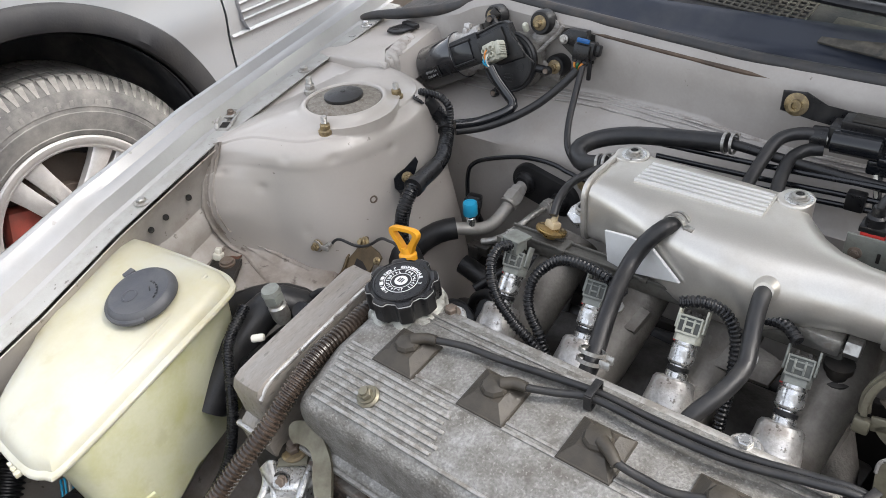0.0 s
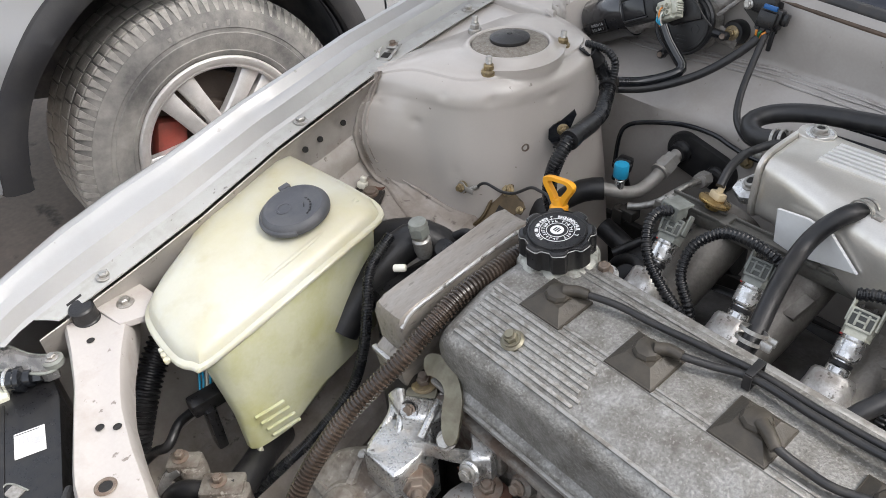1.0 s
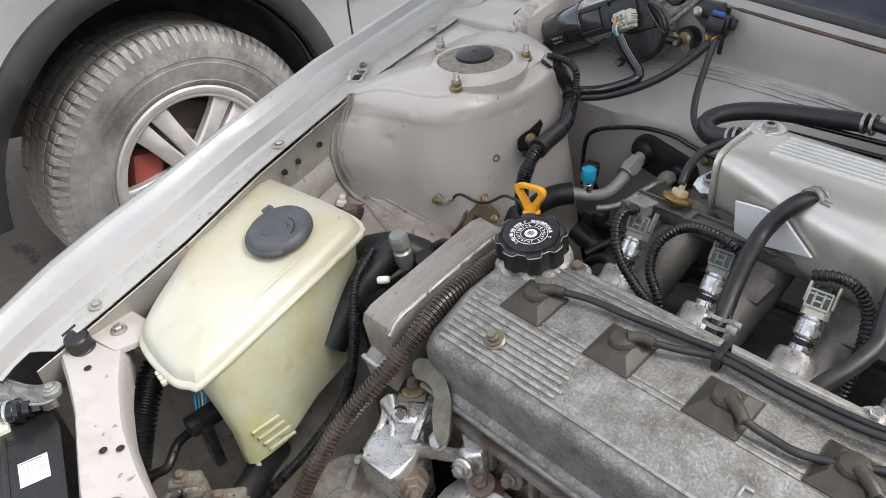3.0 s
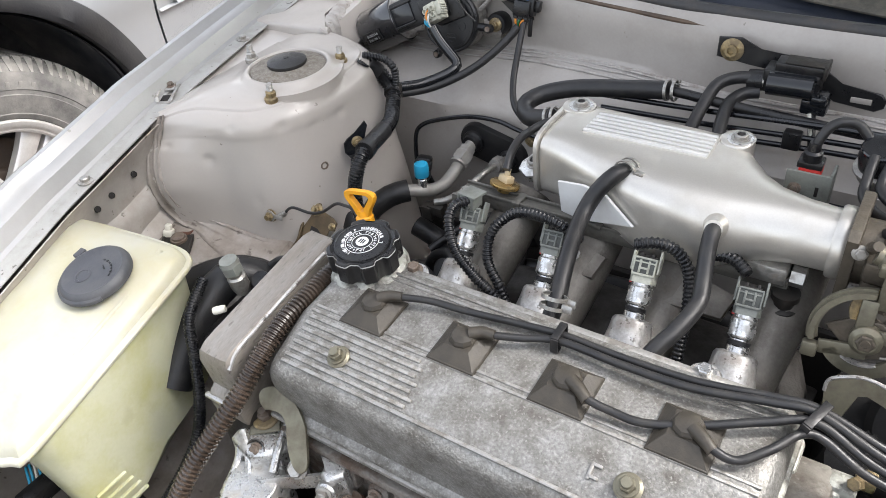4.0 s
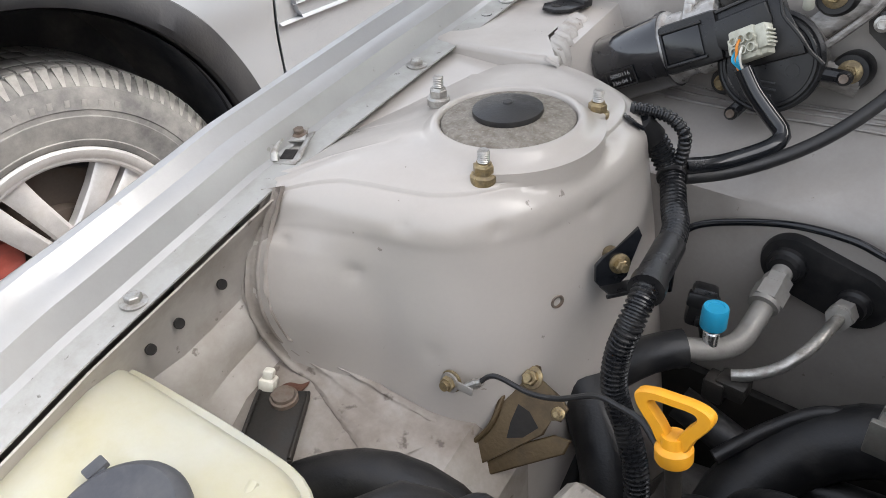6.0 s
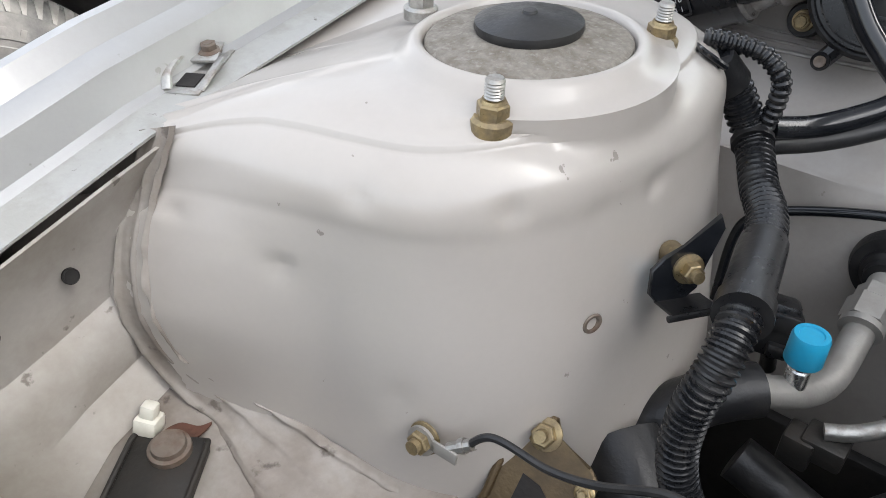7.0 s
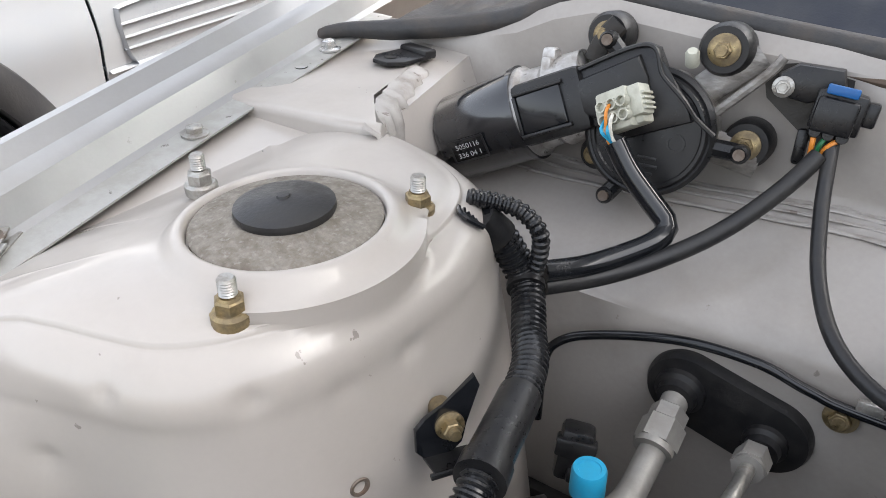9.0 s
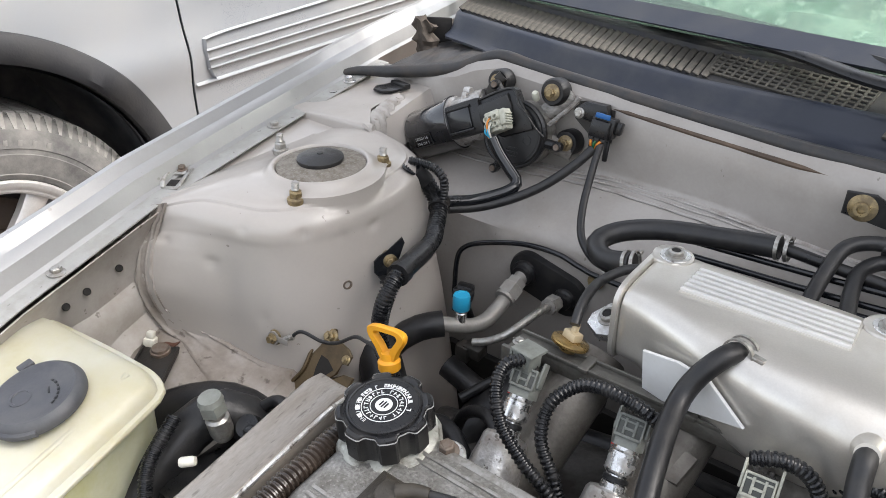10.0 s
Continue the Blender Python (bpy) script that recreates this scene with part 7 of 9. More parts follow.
part("side_lens_edge", sweep([(x, y, 0.6775) for x, y in ARM_LOW], 0.0016, 8), CONNECTOR, lamp, "worn pale rim")
part("lens_core", sweep([(-0.398, -0.415, 0.676), (-0.418, -0.398, 0.678), (-0.422, -0.380, 0.678), (-0.400, -0.362, 0.676)], 0.007, 10, flat=0.5), GLOSS_BLACK, lamp, "dark inside of the side lamp")
part("lens_lug", lathe([(0, -0.004), (0.0105, -0.004), (0.0105, 0.002), (0.0085, 0.003), (0, 0.003)], 24), CONNECTOR, lamp, "pale mounting lug", m=pose(-0.3676, -0.3286, 0.682))
part("bolt", bolt_head(0.0045, 0.0066, 0.005, pose(-0.3676, -0.3286, 0.685)), STEEL, lamp)
part("wire", sweep([(-0.215, -0.368, 0.668), (-0.20, -0.375, 0.672), (-0.175, -0.382, 0.670), (-0.15, -0.39, 0.66), (-0.12, -0.392, 0.65), (-0.09, -0.41, 0.64)], 0.0045, 10), RUBBER, lamp, "black lamp cable")
part("wire_clip", merge(box(0.016, 0.014, 0.014, (-0.186, -0.377, 0.672), 0.003), box(0.02, 0.004, 0.010, (-0.178, -0.372, 0.670), 0.001)), PALE_CONNECTOR, lamp, "yellowish cable clip")
part("cover_slot", sweep([(-0.2590, -0.4085, 0.6612), (-0.2455, -0.4020, 0.6612)], 0.0062, 12, flat=0.12), CAST_RIB, lamp, "oval slot showing the pale lamp body")
part("slot_rim", sweep([(-0.2600, -0.4150, 0.6615), (-0.2660, -0.4090, 0.6615), (-0.2600, -0.4030, 0.6615), (-0.2460, -0.3960, 0.6615)], 0.0009, 6), CONNECTOR, lamp)
part("cover_opening", prism(smooth_loop_flat([(-0.219, -0.413), (-0.214, -0.396), (-0.202, -0.392), (-0.196, -0.404), (-0.204, -0.416)], 26, 0.0), 0, 0.001, 0, m=pose(0, 0, 0.6612)), UNDER, lamp, "ragged dark opening")

lone("rubber_buffer", merge(lathe([(0, 0), (0.0135, 0), (0.0135, 0.004), (0.0125, 0.005), (0.0128, 0.019), (0.011, 0.021), (0, 0.0212)], 28)), RUBBER, "black rubber bonnet buffer on the radiator support", "buffer", m=pose(-0.380, -0.283, 0.6985, 4, 4, 0))
for x, y, z in ((-0.414, -0.241, 0.7075), (-0.372, -0.245, 0.7035), (-0.105, -0.366, 0.6875)):
    lone("flange_bolt", bolt_head(0.0058, 0.0092, 0.0065), STEEL if x < -0.2 else RUST, "dull flange bolt in the radiator support", "bolt", "support bolts", m=pose(x, y, z, 0, 0, 20))
part("bar_end", prism([(-0.440, -0.262), (-0.428, -0.226), (-0.36, -0.215), (-0.338, -0.235), (-0.345, -0.262), (-0.40, -0.275)], 0.696, 0.7035, 0.002, 2), BAR_PAINT, sup, "beige bracket end")
part("locating_hole", lathe([(0.0058, 0.0), (0.0062, 0.0010), (0.0085, 0.0012), (0.0095, 0.0004)], 24), RUST, sup, "rust-edged locating hole", m=pose(-0.176, -0.344, 0.6899))
part("hole_depth", lathe([(0, 0.0002), (0.006, 0.0002), (0.006, -0.001)], 24), UNDER, sup, m=pose(-0.176, -0.344, 0.6899))
for x, y in ((-0.345, -0.292), (-0.236, -0.325), (-0.226, -0.313)):
    part("small_hole", lathe([(0, 0.0), (0.0028, 0.0), (0.0034, 0.0006), (0.004, 0.0003)], 14), UNDER, sup, m=pose(x, y, 0.7008 if x < -0.3 else 0.6948))

# lower pipes and canister
lp = thing("condenser_pipes", None, "aluminium pipe flanges with rusty bolts on black hoses", "pipes")
for (x, y, z), r in (((-0.268, -0.268, 0.566), 0.9), ((-0.212, -0.252, 0.568), 1.15)):
    fl = part("flange_block", merge(box(0.040 * r, 0.024 * r, 0.026, (0, 0, -0.012), 0.004), lathe([(0, -0.03), (0.016 * r, -0.03), (0.016 * r, -0.004), (0.013 * r, 0), (0, 0)], 24, pose(0.010, -0.006, -0.002))), ALT_CAST, lp, "corroded aluminium block", m=pose(x, y, z, 0, 0, 50))
    part("bolt", bolt_head(0.0056, 0.009, 0.008), RUST, fl, "rusty bolt", m=pose(-0.004, 0.002, 0.001))
part("bent_pipe", sweep([(-0.262, -0.296, 0.53), (-0.246, -0.286, 0.552), (-0.228, -0.270, 0.556), (-0.212, -0.262, 0.556)], 0.0105, 14), RUBBER, lp, "black hose end")
part("thin_pipe", sweep([(-0.265, -0.275, 0.56), (-0.275, -0.29, 0.545), (-0.28, -0.305, 0.51)], 0.006, 12), CAST_LIGHT, lp)
part("big_hose", sweep([(-0.205, -0.245, 0.553), (-0.222, -0.215, 0.548), (-0.245, -0.190, 0.535), (-0.27, -0.16, 0.515)], 0.0165, 16), RUBBER, lp, "thick black hose")
can = thing("black_canister", None, "black plastic canister with pale toothed edges", "canister")
CAN = pose(-0.160, -0.292, 0.540, 6, 14, 14)
part("canister_body", merge(loft([[(x, r * math.cos(a) * 1.05, r * math.sin(a)) for a in (math.pi * 2 * k / 32 for k in range(32))] for x, r in ((-0.044, 0.020), (-0.042, 0.026), (-0.037, 0.029), (0.037, 0.029), (0.042, 0.026), (0.044, 0.020))]), box(0.084, 0.058, 0.034, (0, 0, -0.018), 0.004)), GLOSS_BLACK, can, "glossy black rounded body", m=CAN)
for sgn in (1, -1):
    part("toothed_edge", box(0.084, 0.0030, 0.0050, (0, sgn * 0.0315, 0.0045), 0.001), CONNECTOR, can, "pale toothed edge", m=CAN)
    for k in range(8):
        part("tooth", box(0.0052, 0.0040, 0.0060, (-0.036 + 0.0103 * k, sgn * 0.0305, 0.0100), 0.001), CONNECTOR, can, m=CAN)
part("canister_strap", loft([[(x, r * math.cos(a) * 1.05, r * math.sin(a)) for a in (math.pi * 2 * k / 32 for k in range(32))] for x, r in ((0.020, 0.0293), (0.020, 0.0304), (0.025, 0.0304), (0.025, 0.0293))]), BLACK, can, m=CAN)
hose("lower_cable", [(-0.286, -0.205, 0.612), (-0.300, -0.222, 0.590), (-0.312, -0.250, 0.572), (-0.300, -0.272, 0.562), (-0.318, -0.285, 0.545), (-0.335, -0.30, 0.52)], 0.0055, RUBBER, "black taped cable under the reservoir", "cable")
hose("corner_hose", [(-0.385, -0.19, 0.66), (-0.365, -0.235, 0.63), (-0.345, -0.268, 0.60), (-0.33, -0.30, 0.55)], 0.016, RUBBER, "dark ribbed hose in the front corner", "hose", ribs=0.006)
lc = thing("level_sensor_plug", pose(-0.020, -0.012, 0.008), "black plug with blue wires under the reservoir", "connector")
part("plug_body", merge(box(0.02, 0.05, 0.018, (-0.258, -0.205, 0.608), 0.003, m=None), box(0.016, 0.012, 0.060, (-0.250, -0.214, 0.575), 0.003)), BLACK, lc)
for k in range(4):
    part("wire", sweep([(-0.268, -0.212 + 0.004 * k, 0.615), (-0.280, -0.205 + 0.004 * k, 0.622), (-0.292, -0.202 + 0.002 * k, 0.612)], 0.0013, 6), BLUE if k != 2 else WHITE, lc)

# lifting eye and cast bracket at the engine front
br = thing("engine_bracket", None, "bright cast aluminium bracket with a lifting eye", "bracket")
part("upper_casting", prism([(-0.121, -0.100), (-0.123, -0.082), (-0.105, -0.064), (-0.082, -0.058), (-0.064, -0.068), (-0.066, -0.092), (-0.088, -0.108)], 0.60, 0.662, 0.007, 3), BRIGHT_CAST, br, "bright cast aluminium")
part("lower_casting", prism([(-0.112, -0.111), (-0.104, -0.134), (-0.093, -0.150), (-0.052, -0.148), (-0.049, -0.140), (-0.055, -0.116), (-0.060, -0.092), (-0.09, -0.090)], 0.56, 0.643, 0.005, 3), BRIGHT_CAST, br, "bright cast aluminium")
part("rib", merge(sweep([(-0.112, -0.090, 0.664), (-0.098, -0.100, 0.655), (-0.090, -0.112, 0.640)], 0.0045, 10), sweep([(-0.078, -0.066, 0.665), (-0.070, -0.088, 0.660), (-0.066, -0.104, 0.648)], 0.0045, 10), sweep([(-0.118, -0.094, 0.655), (-0.109, -0.108, 0.642), (-0.098, -0.140, 0.636)], 0.004, 10)), BRIGHT_CAST, br)
pocket = part("pocket", lathe([(0.0105, 0.0015), (0.0095, 0.002), (0.0085, 0.0), (0.008, -0.004), (0, -0.004)], 26), CAST_DARK, br, "dark bolt pocket", m=along((-0.089, -0.098, 0.659), (0.1, -0.75, 0.66)))
part("pocket_bolt", bolt_head(0.0055, 0.007, 0.005), RUST, pocket)
part("arm", loft([[(x + dx, y, z + dz) for dx, dz in ((-0.004, -0.012), (0.004, -0.010), (0.006, 0.0), (0.003, 0.007), (-0.003, 0.006), (-0.006, -0.002))] for x, y, z in spline([(-0.074, -0.116, 0.640), (-0.056, -0.104, 0.642), (-0.038, -0.094, 0.643), (-0.018, -0.082, 0.646), (-0.004, -0.074, 0.648)], 0.006)]), BRIGHT_CAST, br)
part("jaw", merge(prism([(-0.046, -0.056), (-0.030, -0.046), (-0.004, -0.058), (0.002, -0.080), (-0.008, -0.094), (-0.020, -0.088), (-0.022, -0.072), (-0.036, -0.070)], 0.62, 0.660, 0.005, 3), lathe([(0, -0.016), (0.0105, -0.016), (0.0105, 0.004), (0.009, 0.006), (0, 0.006)], 24, along((-0.008, -0.094, 0.648), (0.2, -0.85, 0.3)))), BRIGHT_CAST, br, "slotted cast end")
part("jaw_bolt", bolt_head(0.0062, 0.008, 0.007), STEEL, br, "bright bolt", m=along((-0.0068, -0.0995, 0.650), (0.2, -0.85, 0.3)))
EYE = [(-0.0273, 0.0202), (-0.0251, 0.0273), (-0.0165, 0.0304), (-0.0035, 0.0282), (0.0094, 0.0165), (0.0192, 0.0), (0.0234, -0.0188), (0.0253, -0.0375), (0.0177, -0.0422), (0.0094, -0.0316), (0.004, -0.0147), (0.0015, 0.0012), (-0.0042, 0.0081), (-0.0125, 0.0107), (-0.0206, 0.0095)]
part("lifting_eye", prism([(p.x, p.y) for p in smooth_loop(EYE, 60)], -0.0026, 0.0026, 0.001, 2), OLIVE, br, "olive-plated lifting eye", m=facing((-0.0615, -0.077, 0.6915), (0.25, -0.65, 0.72)))
part("eye_foot", box(0.030, 0.020, 0.003, (0, 0, 0), 0.001, m=pose(-0.098, -0.074, 0.6645, 8, -6, 35)), OLIVE, br)
part("eye_washer", lathe([(0, 0), (0.0135, 0), (0.0135, 0.0025), (0.0115, 0.004), (0.0095, 0.004), (0, 0.004)], 26), GOLD, br, "brassy washer", m=pose(-0.101, -0.069, 0.6655, 10, 0, 0))
part("eye_bolt", merge(hexagon(0.0068, 0.004, 0.010), lathe([(0, 0.010), (0.0048, 0.010), (0.004, 0.0145), (0, 0.015)], 14)), RUST, br, "rusty bolt", m=pose(-0.101, -0.069, 0.6655, 10, 0, 0))
part("foot_bolt", bolt_head(0.0072, 0.0095, 0.009), STEEL, br, "zinc bolt", m=along((-0.041, -0.094, 0.658), (0.3, -0.65, 0.7)))

part("rusty_gasket", prism([(-0.034, -0.090), (-0.028, -0.072), (0.020, -0.070), (0.026, -0.080), (0.006, -0.088)], 0.6205, 0.6235, 0.0008, 1), RED_RUST, br, "red-rusted gasket plate")

alt = thing("alternator", None, "dirty cast-aluminium alternator at the engine front", "alternator")
am = along((-0.096, -0.172, 0.570), (0.12, -0.55, 0.83))
part("housing", lathe([(0, -0.09), (0.056, -0.09), (0.060, -0.075), (0.060, -0.030), (0.0625, -0.028), (0.0625, -0.018), (0.060, -0.016), (0.059, 0.002), (0.055, 0.012), (0.048, 0.017), (0.026, 0.019), (0.022, 0.024), (0, 0.024)], 52), ALT_CAST, alt, "dull cast housing", m=am)
for k in range(5):
    part("web", loft([[(r, w, z), (r, -w, z), (r, -w * 0.6, z + 0.006), (r, w * 0.6, z + 0.006)] for r, w, z in ((0.020, 0.006, 0.018), (0.040, 0.0045, 0.015), (0.056, 0.004, 0.007))]), ALT_CAST, alt, m=am @ Matrix.Rotation(2 * math.pi * k / 5 + 0.5, 4, "Z"))
for k in range(4):
    part("housing_bolt", bolt_head(0.0042, 0.006, 0.005), STEEL, alt, m=am @ Matrix.Rotation(2 * math.pi * k / 4 + 0.2, 4, "Z") @ pose(0.051, 0, 0.0135))
part("nose", lathe([(0, 0.022), (0.021, 0.022), (0.018, 0.028), (0.010, 0.031), (0, 0.0315)], 30), ALT_CAST, alt, "dull cast nose", m=am)
part("housing_boss", lathe([(0, -0.02), (0.012, -0.02), (0.010, 0.004), (0, 0.004)], 22), ALT_CAST, alt, m=along((-0.062, -0.180, 0.598), (0.2, -0.3, 0.9)))
part("boss_bolt", bolt_head(0.0042, 0.006, 0.005), STEEL, alt, m=along((-0.061, -0.182, 0.602), (0.2, -0.3, 0.9)))
rm = pose(-0.030, -0.172, 0.572, 0, 70, 30)
rear = part("rear_cover", lathe([(0, -0.05), (0.042, -0.05), (0.0455, -0.036), (0.0455, -0.010), (0.043, 0.0), (0.036, 0.006), (0.014, 0.008), (0, 0.008)], 40), DULL_ALU, alt, "cast rear cover", m=rm)
for k in range(9):
    part("rear_slot", box(0.016, 0.0042, 0.012, (0.0385, 0, -0.002), 0.001), UNDER, rear, "dark cooling slot", m=Matrix.Rotation(radians(135 + 15 * k), 4, "Z"))
    part("slot_rib", box(0.018, 0.0024, 0.010, (0.0375, 0, 0.0015), 0.0008), DULL_ALU, rear, m=Matrix.Rotation(radians(142.5 + 15 * k), 4, "Z"))
part("rear_rim", lathe([(0.0445, -0.014), (0.0480, -0.013), (0.0480, -0.006), (0.0445, -0.005)], 40), DULL_ALU, rear)
part("rear_boss", merge(lathe([(0, 0), (0.013, 0), (0.012, 0.010), (0, 0.010)], 22, pose(0, 0, 0.006)), box(0.020, 0.030, 0.008, (0.012, 0.012, 0.008), 0.003)), DULL_ALU, rear)
nut_m = along((-0.052, -0.124, 0.616), (0.72, -0.5, 0.32))
part("pivot_washer", lathe([(0, -0.004), (0.0165, -0.004), (0.0165, 0), (0, 0)], 26), RUST, alt, m=nut_m)
part("pivot_nut", merge(hexagon(0.0135, 0, 0.013), hexagon(0.0098, 0.013, 0.021), lathe([(0, 0.021), (0.0052, 0.021), (0.005, 0.031), (0, 0.0315)], 18)), RUST, alt, "rusty pivot nut", m=nut_m)
part("adjuster_arm", loft([[(x + dx, y + dy, z + dz) for dx, dy, dz in ((-0.009, 0.006, -0.004), (0.009, -0.006, -0.004), (0.009, -0.006, 0.003), (-0.009, 0.006, 0.003))] for x, y, z in spline([(-0.075, -0.200, 0.592), (-0.064, -0.165, 0.600), (-0.058, -0.132, 0.612)], 0.008)]), ALT_CAST, alt, "cast adjuster arm")

sh = thing("exhaust_heat_shield", None, "speckled pale steel exhaust heat shield with rusty bolts", "heat shield")
sec = []
for i in range(34):
    x = -0.034 + 0.0115 * i
    k = min(1.0, i / 3.0)
    sec.append([(x, -0.074 - 0.003 * (1 - k), 0.618 - 0.03 * (1 - k)), (x, -0.082, 0.622 - 0.028 * (1 - k)), (x, -0.100, 0.617 - 0.02 * (1 - k)), (x, -0.118, 0.602 - 0.01 * (1 - k)), (x, -0.133, 0.570), (x, -0.140, 0.52), (x, -0.142, 0.44)])
part("shield_panel", thick(loft(sec, closed=False), 0.0014), SHIELD, sh, "speckled pale steel")
for x in (0.003, 0.20):
    part("bolt", merge(lathe([(0, 0), (0.0135, 0), (0.0135, 0.002), (0.010, 0.003), (0, 0.003)], 24), hexagon(0.0075, 0.003, 0.009), lathe([(0, 0.009), (0.005, 0.009), (0.004, 0.012), (0, 0.012)], 14)), RUST, sh, "rusty flange bolt", m=pose(x, -0.085, 0.6225, 12, 0, 0))

# power-steering parts between reservoir and timing cover
ps = thing("steering_fittings", pose(0.002, -0.011, 0.014), "black hoses and a grey cap fitting beside the timing cover", "hose fittings")
part("wide_hose", sweep([(-0.250, -0.060, 0.62), (-0.252, -0.01, 0.665), (-0.248, 0.035, 0.690), (-0.235, 0.062, 0.690), (-0.215, 0.075, 0.665), (-0.205, 0.08, 0.62)], 0.020, 18), RUBBER, ps, "wide black hose")
part("reservoir_body", box(0.075, 0.10, 0.12, (-0.205, 0.025, 0.61), 0.015), BLACK, ps)
part("fitting", lathe([(0, -0.03), (0.008, -0.03), (0.010, -0.022), (0.010, -0.008), (0.0075, -0.006), (0.0075, 0.0), (0, 0.0)], 20), STEEL, ps, "steel fitting", m=along((-0.216, 0.034, 0.722), (-0.05, -0.1, 1)))
part("grey_cap", merge(hexagon(0.0115, 0.0, 0.011), lathe([(0, 0.011), (0.0108, 0.011), (0.0095, 0.0155), (0, 0.016)], 22)), CONNECTOR, ps, "greenish grey cap", m=along((-0.216, 0.034, 0.722), (-0.05, -0.1, 1)))
part("white_clip", lathe([(0, 0), (0.0034, 0), (0.0042, 0.0015), (0.0042, 0.0105), (0.0034, 0.013), (0, 0.0132)], 16, along((-0.208, -0.009, 0.704), (0.77, 0.64, 0.1))), WHITE, ps, "white clip")
part("thin_hose", sweep([(-0.225, 0.075, 0.685), (-0.205, 0.088, 0.70), (-0.185, 0.080, 0.70), (-0.18, 0.06, 0.68)], 0.0055, 12), RUBBER, ps)
part("ring_hose", sweep([(-0.322, 0.100, 0.615), (-0.322, 0.120, 0.632), (-0.312, 0.135, 0.640), (-0.298, 0.137, 0.638), (-0.288, 0.126, 0.628), (-0.286, 0.108, 0.612)], 0.0062, 12), GLOSS_BLACK, ps, "thin glossy hose loop")
part("tower_hose", sweep([(-0.385, 0.020, 0.600), (-0.345, 0.050, 0.632), (-0.305, 0.078, 0.650), (-0.270, 0.092, 0.652), (-0.235, 0.098, 0.640), (-0.205, 0.10, 0.60)], 0.0215, 18), RUBBER, ps, "wide black hose at the tower foot")
part("valve", merge(lathe([(0, -0.014), (0.008, -0.014), (0.010, -0.004), (0.010, 0.008), (0, 0.008)], 18, along((-0.196, 0.052, 0.702), (0.2, -0.5, 0.6))), box(0.01, 0.01, 0.01, (-0.188, 0.045, 0.706), 0.003)), BLACK, ps)

# engine mount bracket and the bolts at the tower's foot
mb = thing("mount_bracket", None, "brown-stained steel bracket bolted to the tower", "bracket")
MOUNT = facing((-0.248, 0.185, 0.6945), (0.15, -0.75, 0.65))
PLATE = [(-0.0105, 0.0058), (-0.0039, 0.012), (0.0037, 0.0111), (0.0075, 0.0023), (0.0238, -0.0042), (0.0298, -0.0102), (0.0272, -0.02), (0.0204, -0.0198), (0.018, -0.0318), (-0.0015, -0.0492), (-0.0191, -0.0656), (-0.0369, -0.0779), (-0.047, -0.0785), (-0.0358, -0.063), (-0.0222, -0.044), (-0.0183, -0.0346), (-0.0172, -0.0235), (-0.0153, -0.0139), (-0.0142, -0.0029)]
part("plate", prism(PLATE, 0, 0.0028, 0.001, 1), BRONZE, mb, "bronze-brown plate", m=MOUNT)
part("plate_window", prism([(-0.0058, -0.0422), (-0.0060, -0.0310), (-0.0040, -0.0176), (0.0050, -0.0200), (0.0139, -0.0283), (0.0052, -0.0380)], 0.0029, 0.0032, 0), UNDER, mb, "dark opening in the plate", m=MOUNT)
part("fold_edge", sweep([(-0.0142, -0.003, 0.0035), (-0.0165, -0.020, 0.004), (-0.020, -0.040, 0.004), (-0.036, -0.064, 0.0035)], 0.0020, 8), BRONZE, mb, "folded plate edge", m=MOUNT)
part("lower_arm", prism([(-0.040, -0.080), (-0.022, -0.078), (0.034, -0.040), (0.036, -0.030), (0.024, -0.030), (-0.010, -0.052)], -0.004, -0.001, 0.001, 1), BRONZE, mb, "brown lower arm", m=MOUNT)
for x, y, r in ((0.0005, 0.0026, 0.0056), (-0.0322, -0.068, 0.0056), (0.0245, -0.0150, 0.0034)):
    part("bolt", merge(bolt_head(r, r * 1.4, r * 1.3), lathe([(0, r * 1.3), (r * 0.55, r * 1.3), (r * 0.5, r * 2.0), (0, r * 2.0)], 12)), GOLD, mb, "dull gold bolt", m=MOUNT @ pose(x, y, 0.0028))
gb = thing("ground_bolt", along((-0.284, 0.1445, 0.7055), (0.05, -0.97, 0.2)), "gold-plated bolt with a cable lug on the tower", "bolt")
part("bolt", merge(bolt_head(0.0056, 0.0080, 0.007), lathe([(0, 0.007), (0.0034, 0.007), (0.0034, 0.010), (0, 0.010)], 14)), GOLD, gb)
part("lug", merge(box(0.014, 0.006, 0.0016, (0.012, 0.001, 0.003), 0.0006), lathe([(0.0038, 0), (0.0072, 0), (0.0072, 0.0016), (0.0038, 0.0016)], 20, pose(0, 0, 0.0022))), DULL_ALU, gb)
wb = thing("loom_bracket", None, "black bracket with a gold bolt holding the main loom", "bracket")
BRACKET = facing((-0.2275, 0.2500, 0.7600), (0.78, -0.60, 0.18))
part("angle", prism([(-0.022, -0.012), (-0.021, 0.006), (-0.012, 0.014), (0.004, 0.021), (0.030, 0.040), (0.034, 0.030), (0.020, 0.004), (0.016, -0.012), (0.006, -0.019), (-0.016, -0.019)], -0.0012, 0.0012, 0.0008, 1), GLOSS_BLACK, wb, m=BRACKET @ Matrix.Diagonal((0.60, 0.66, 1, 1)))
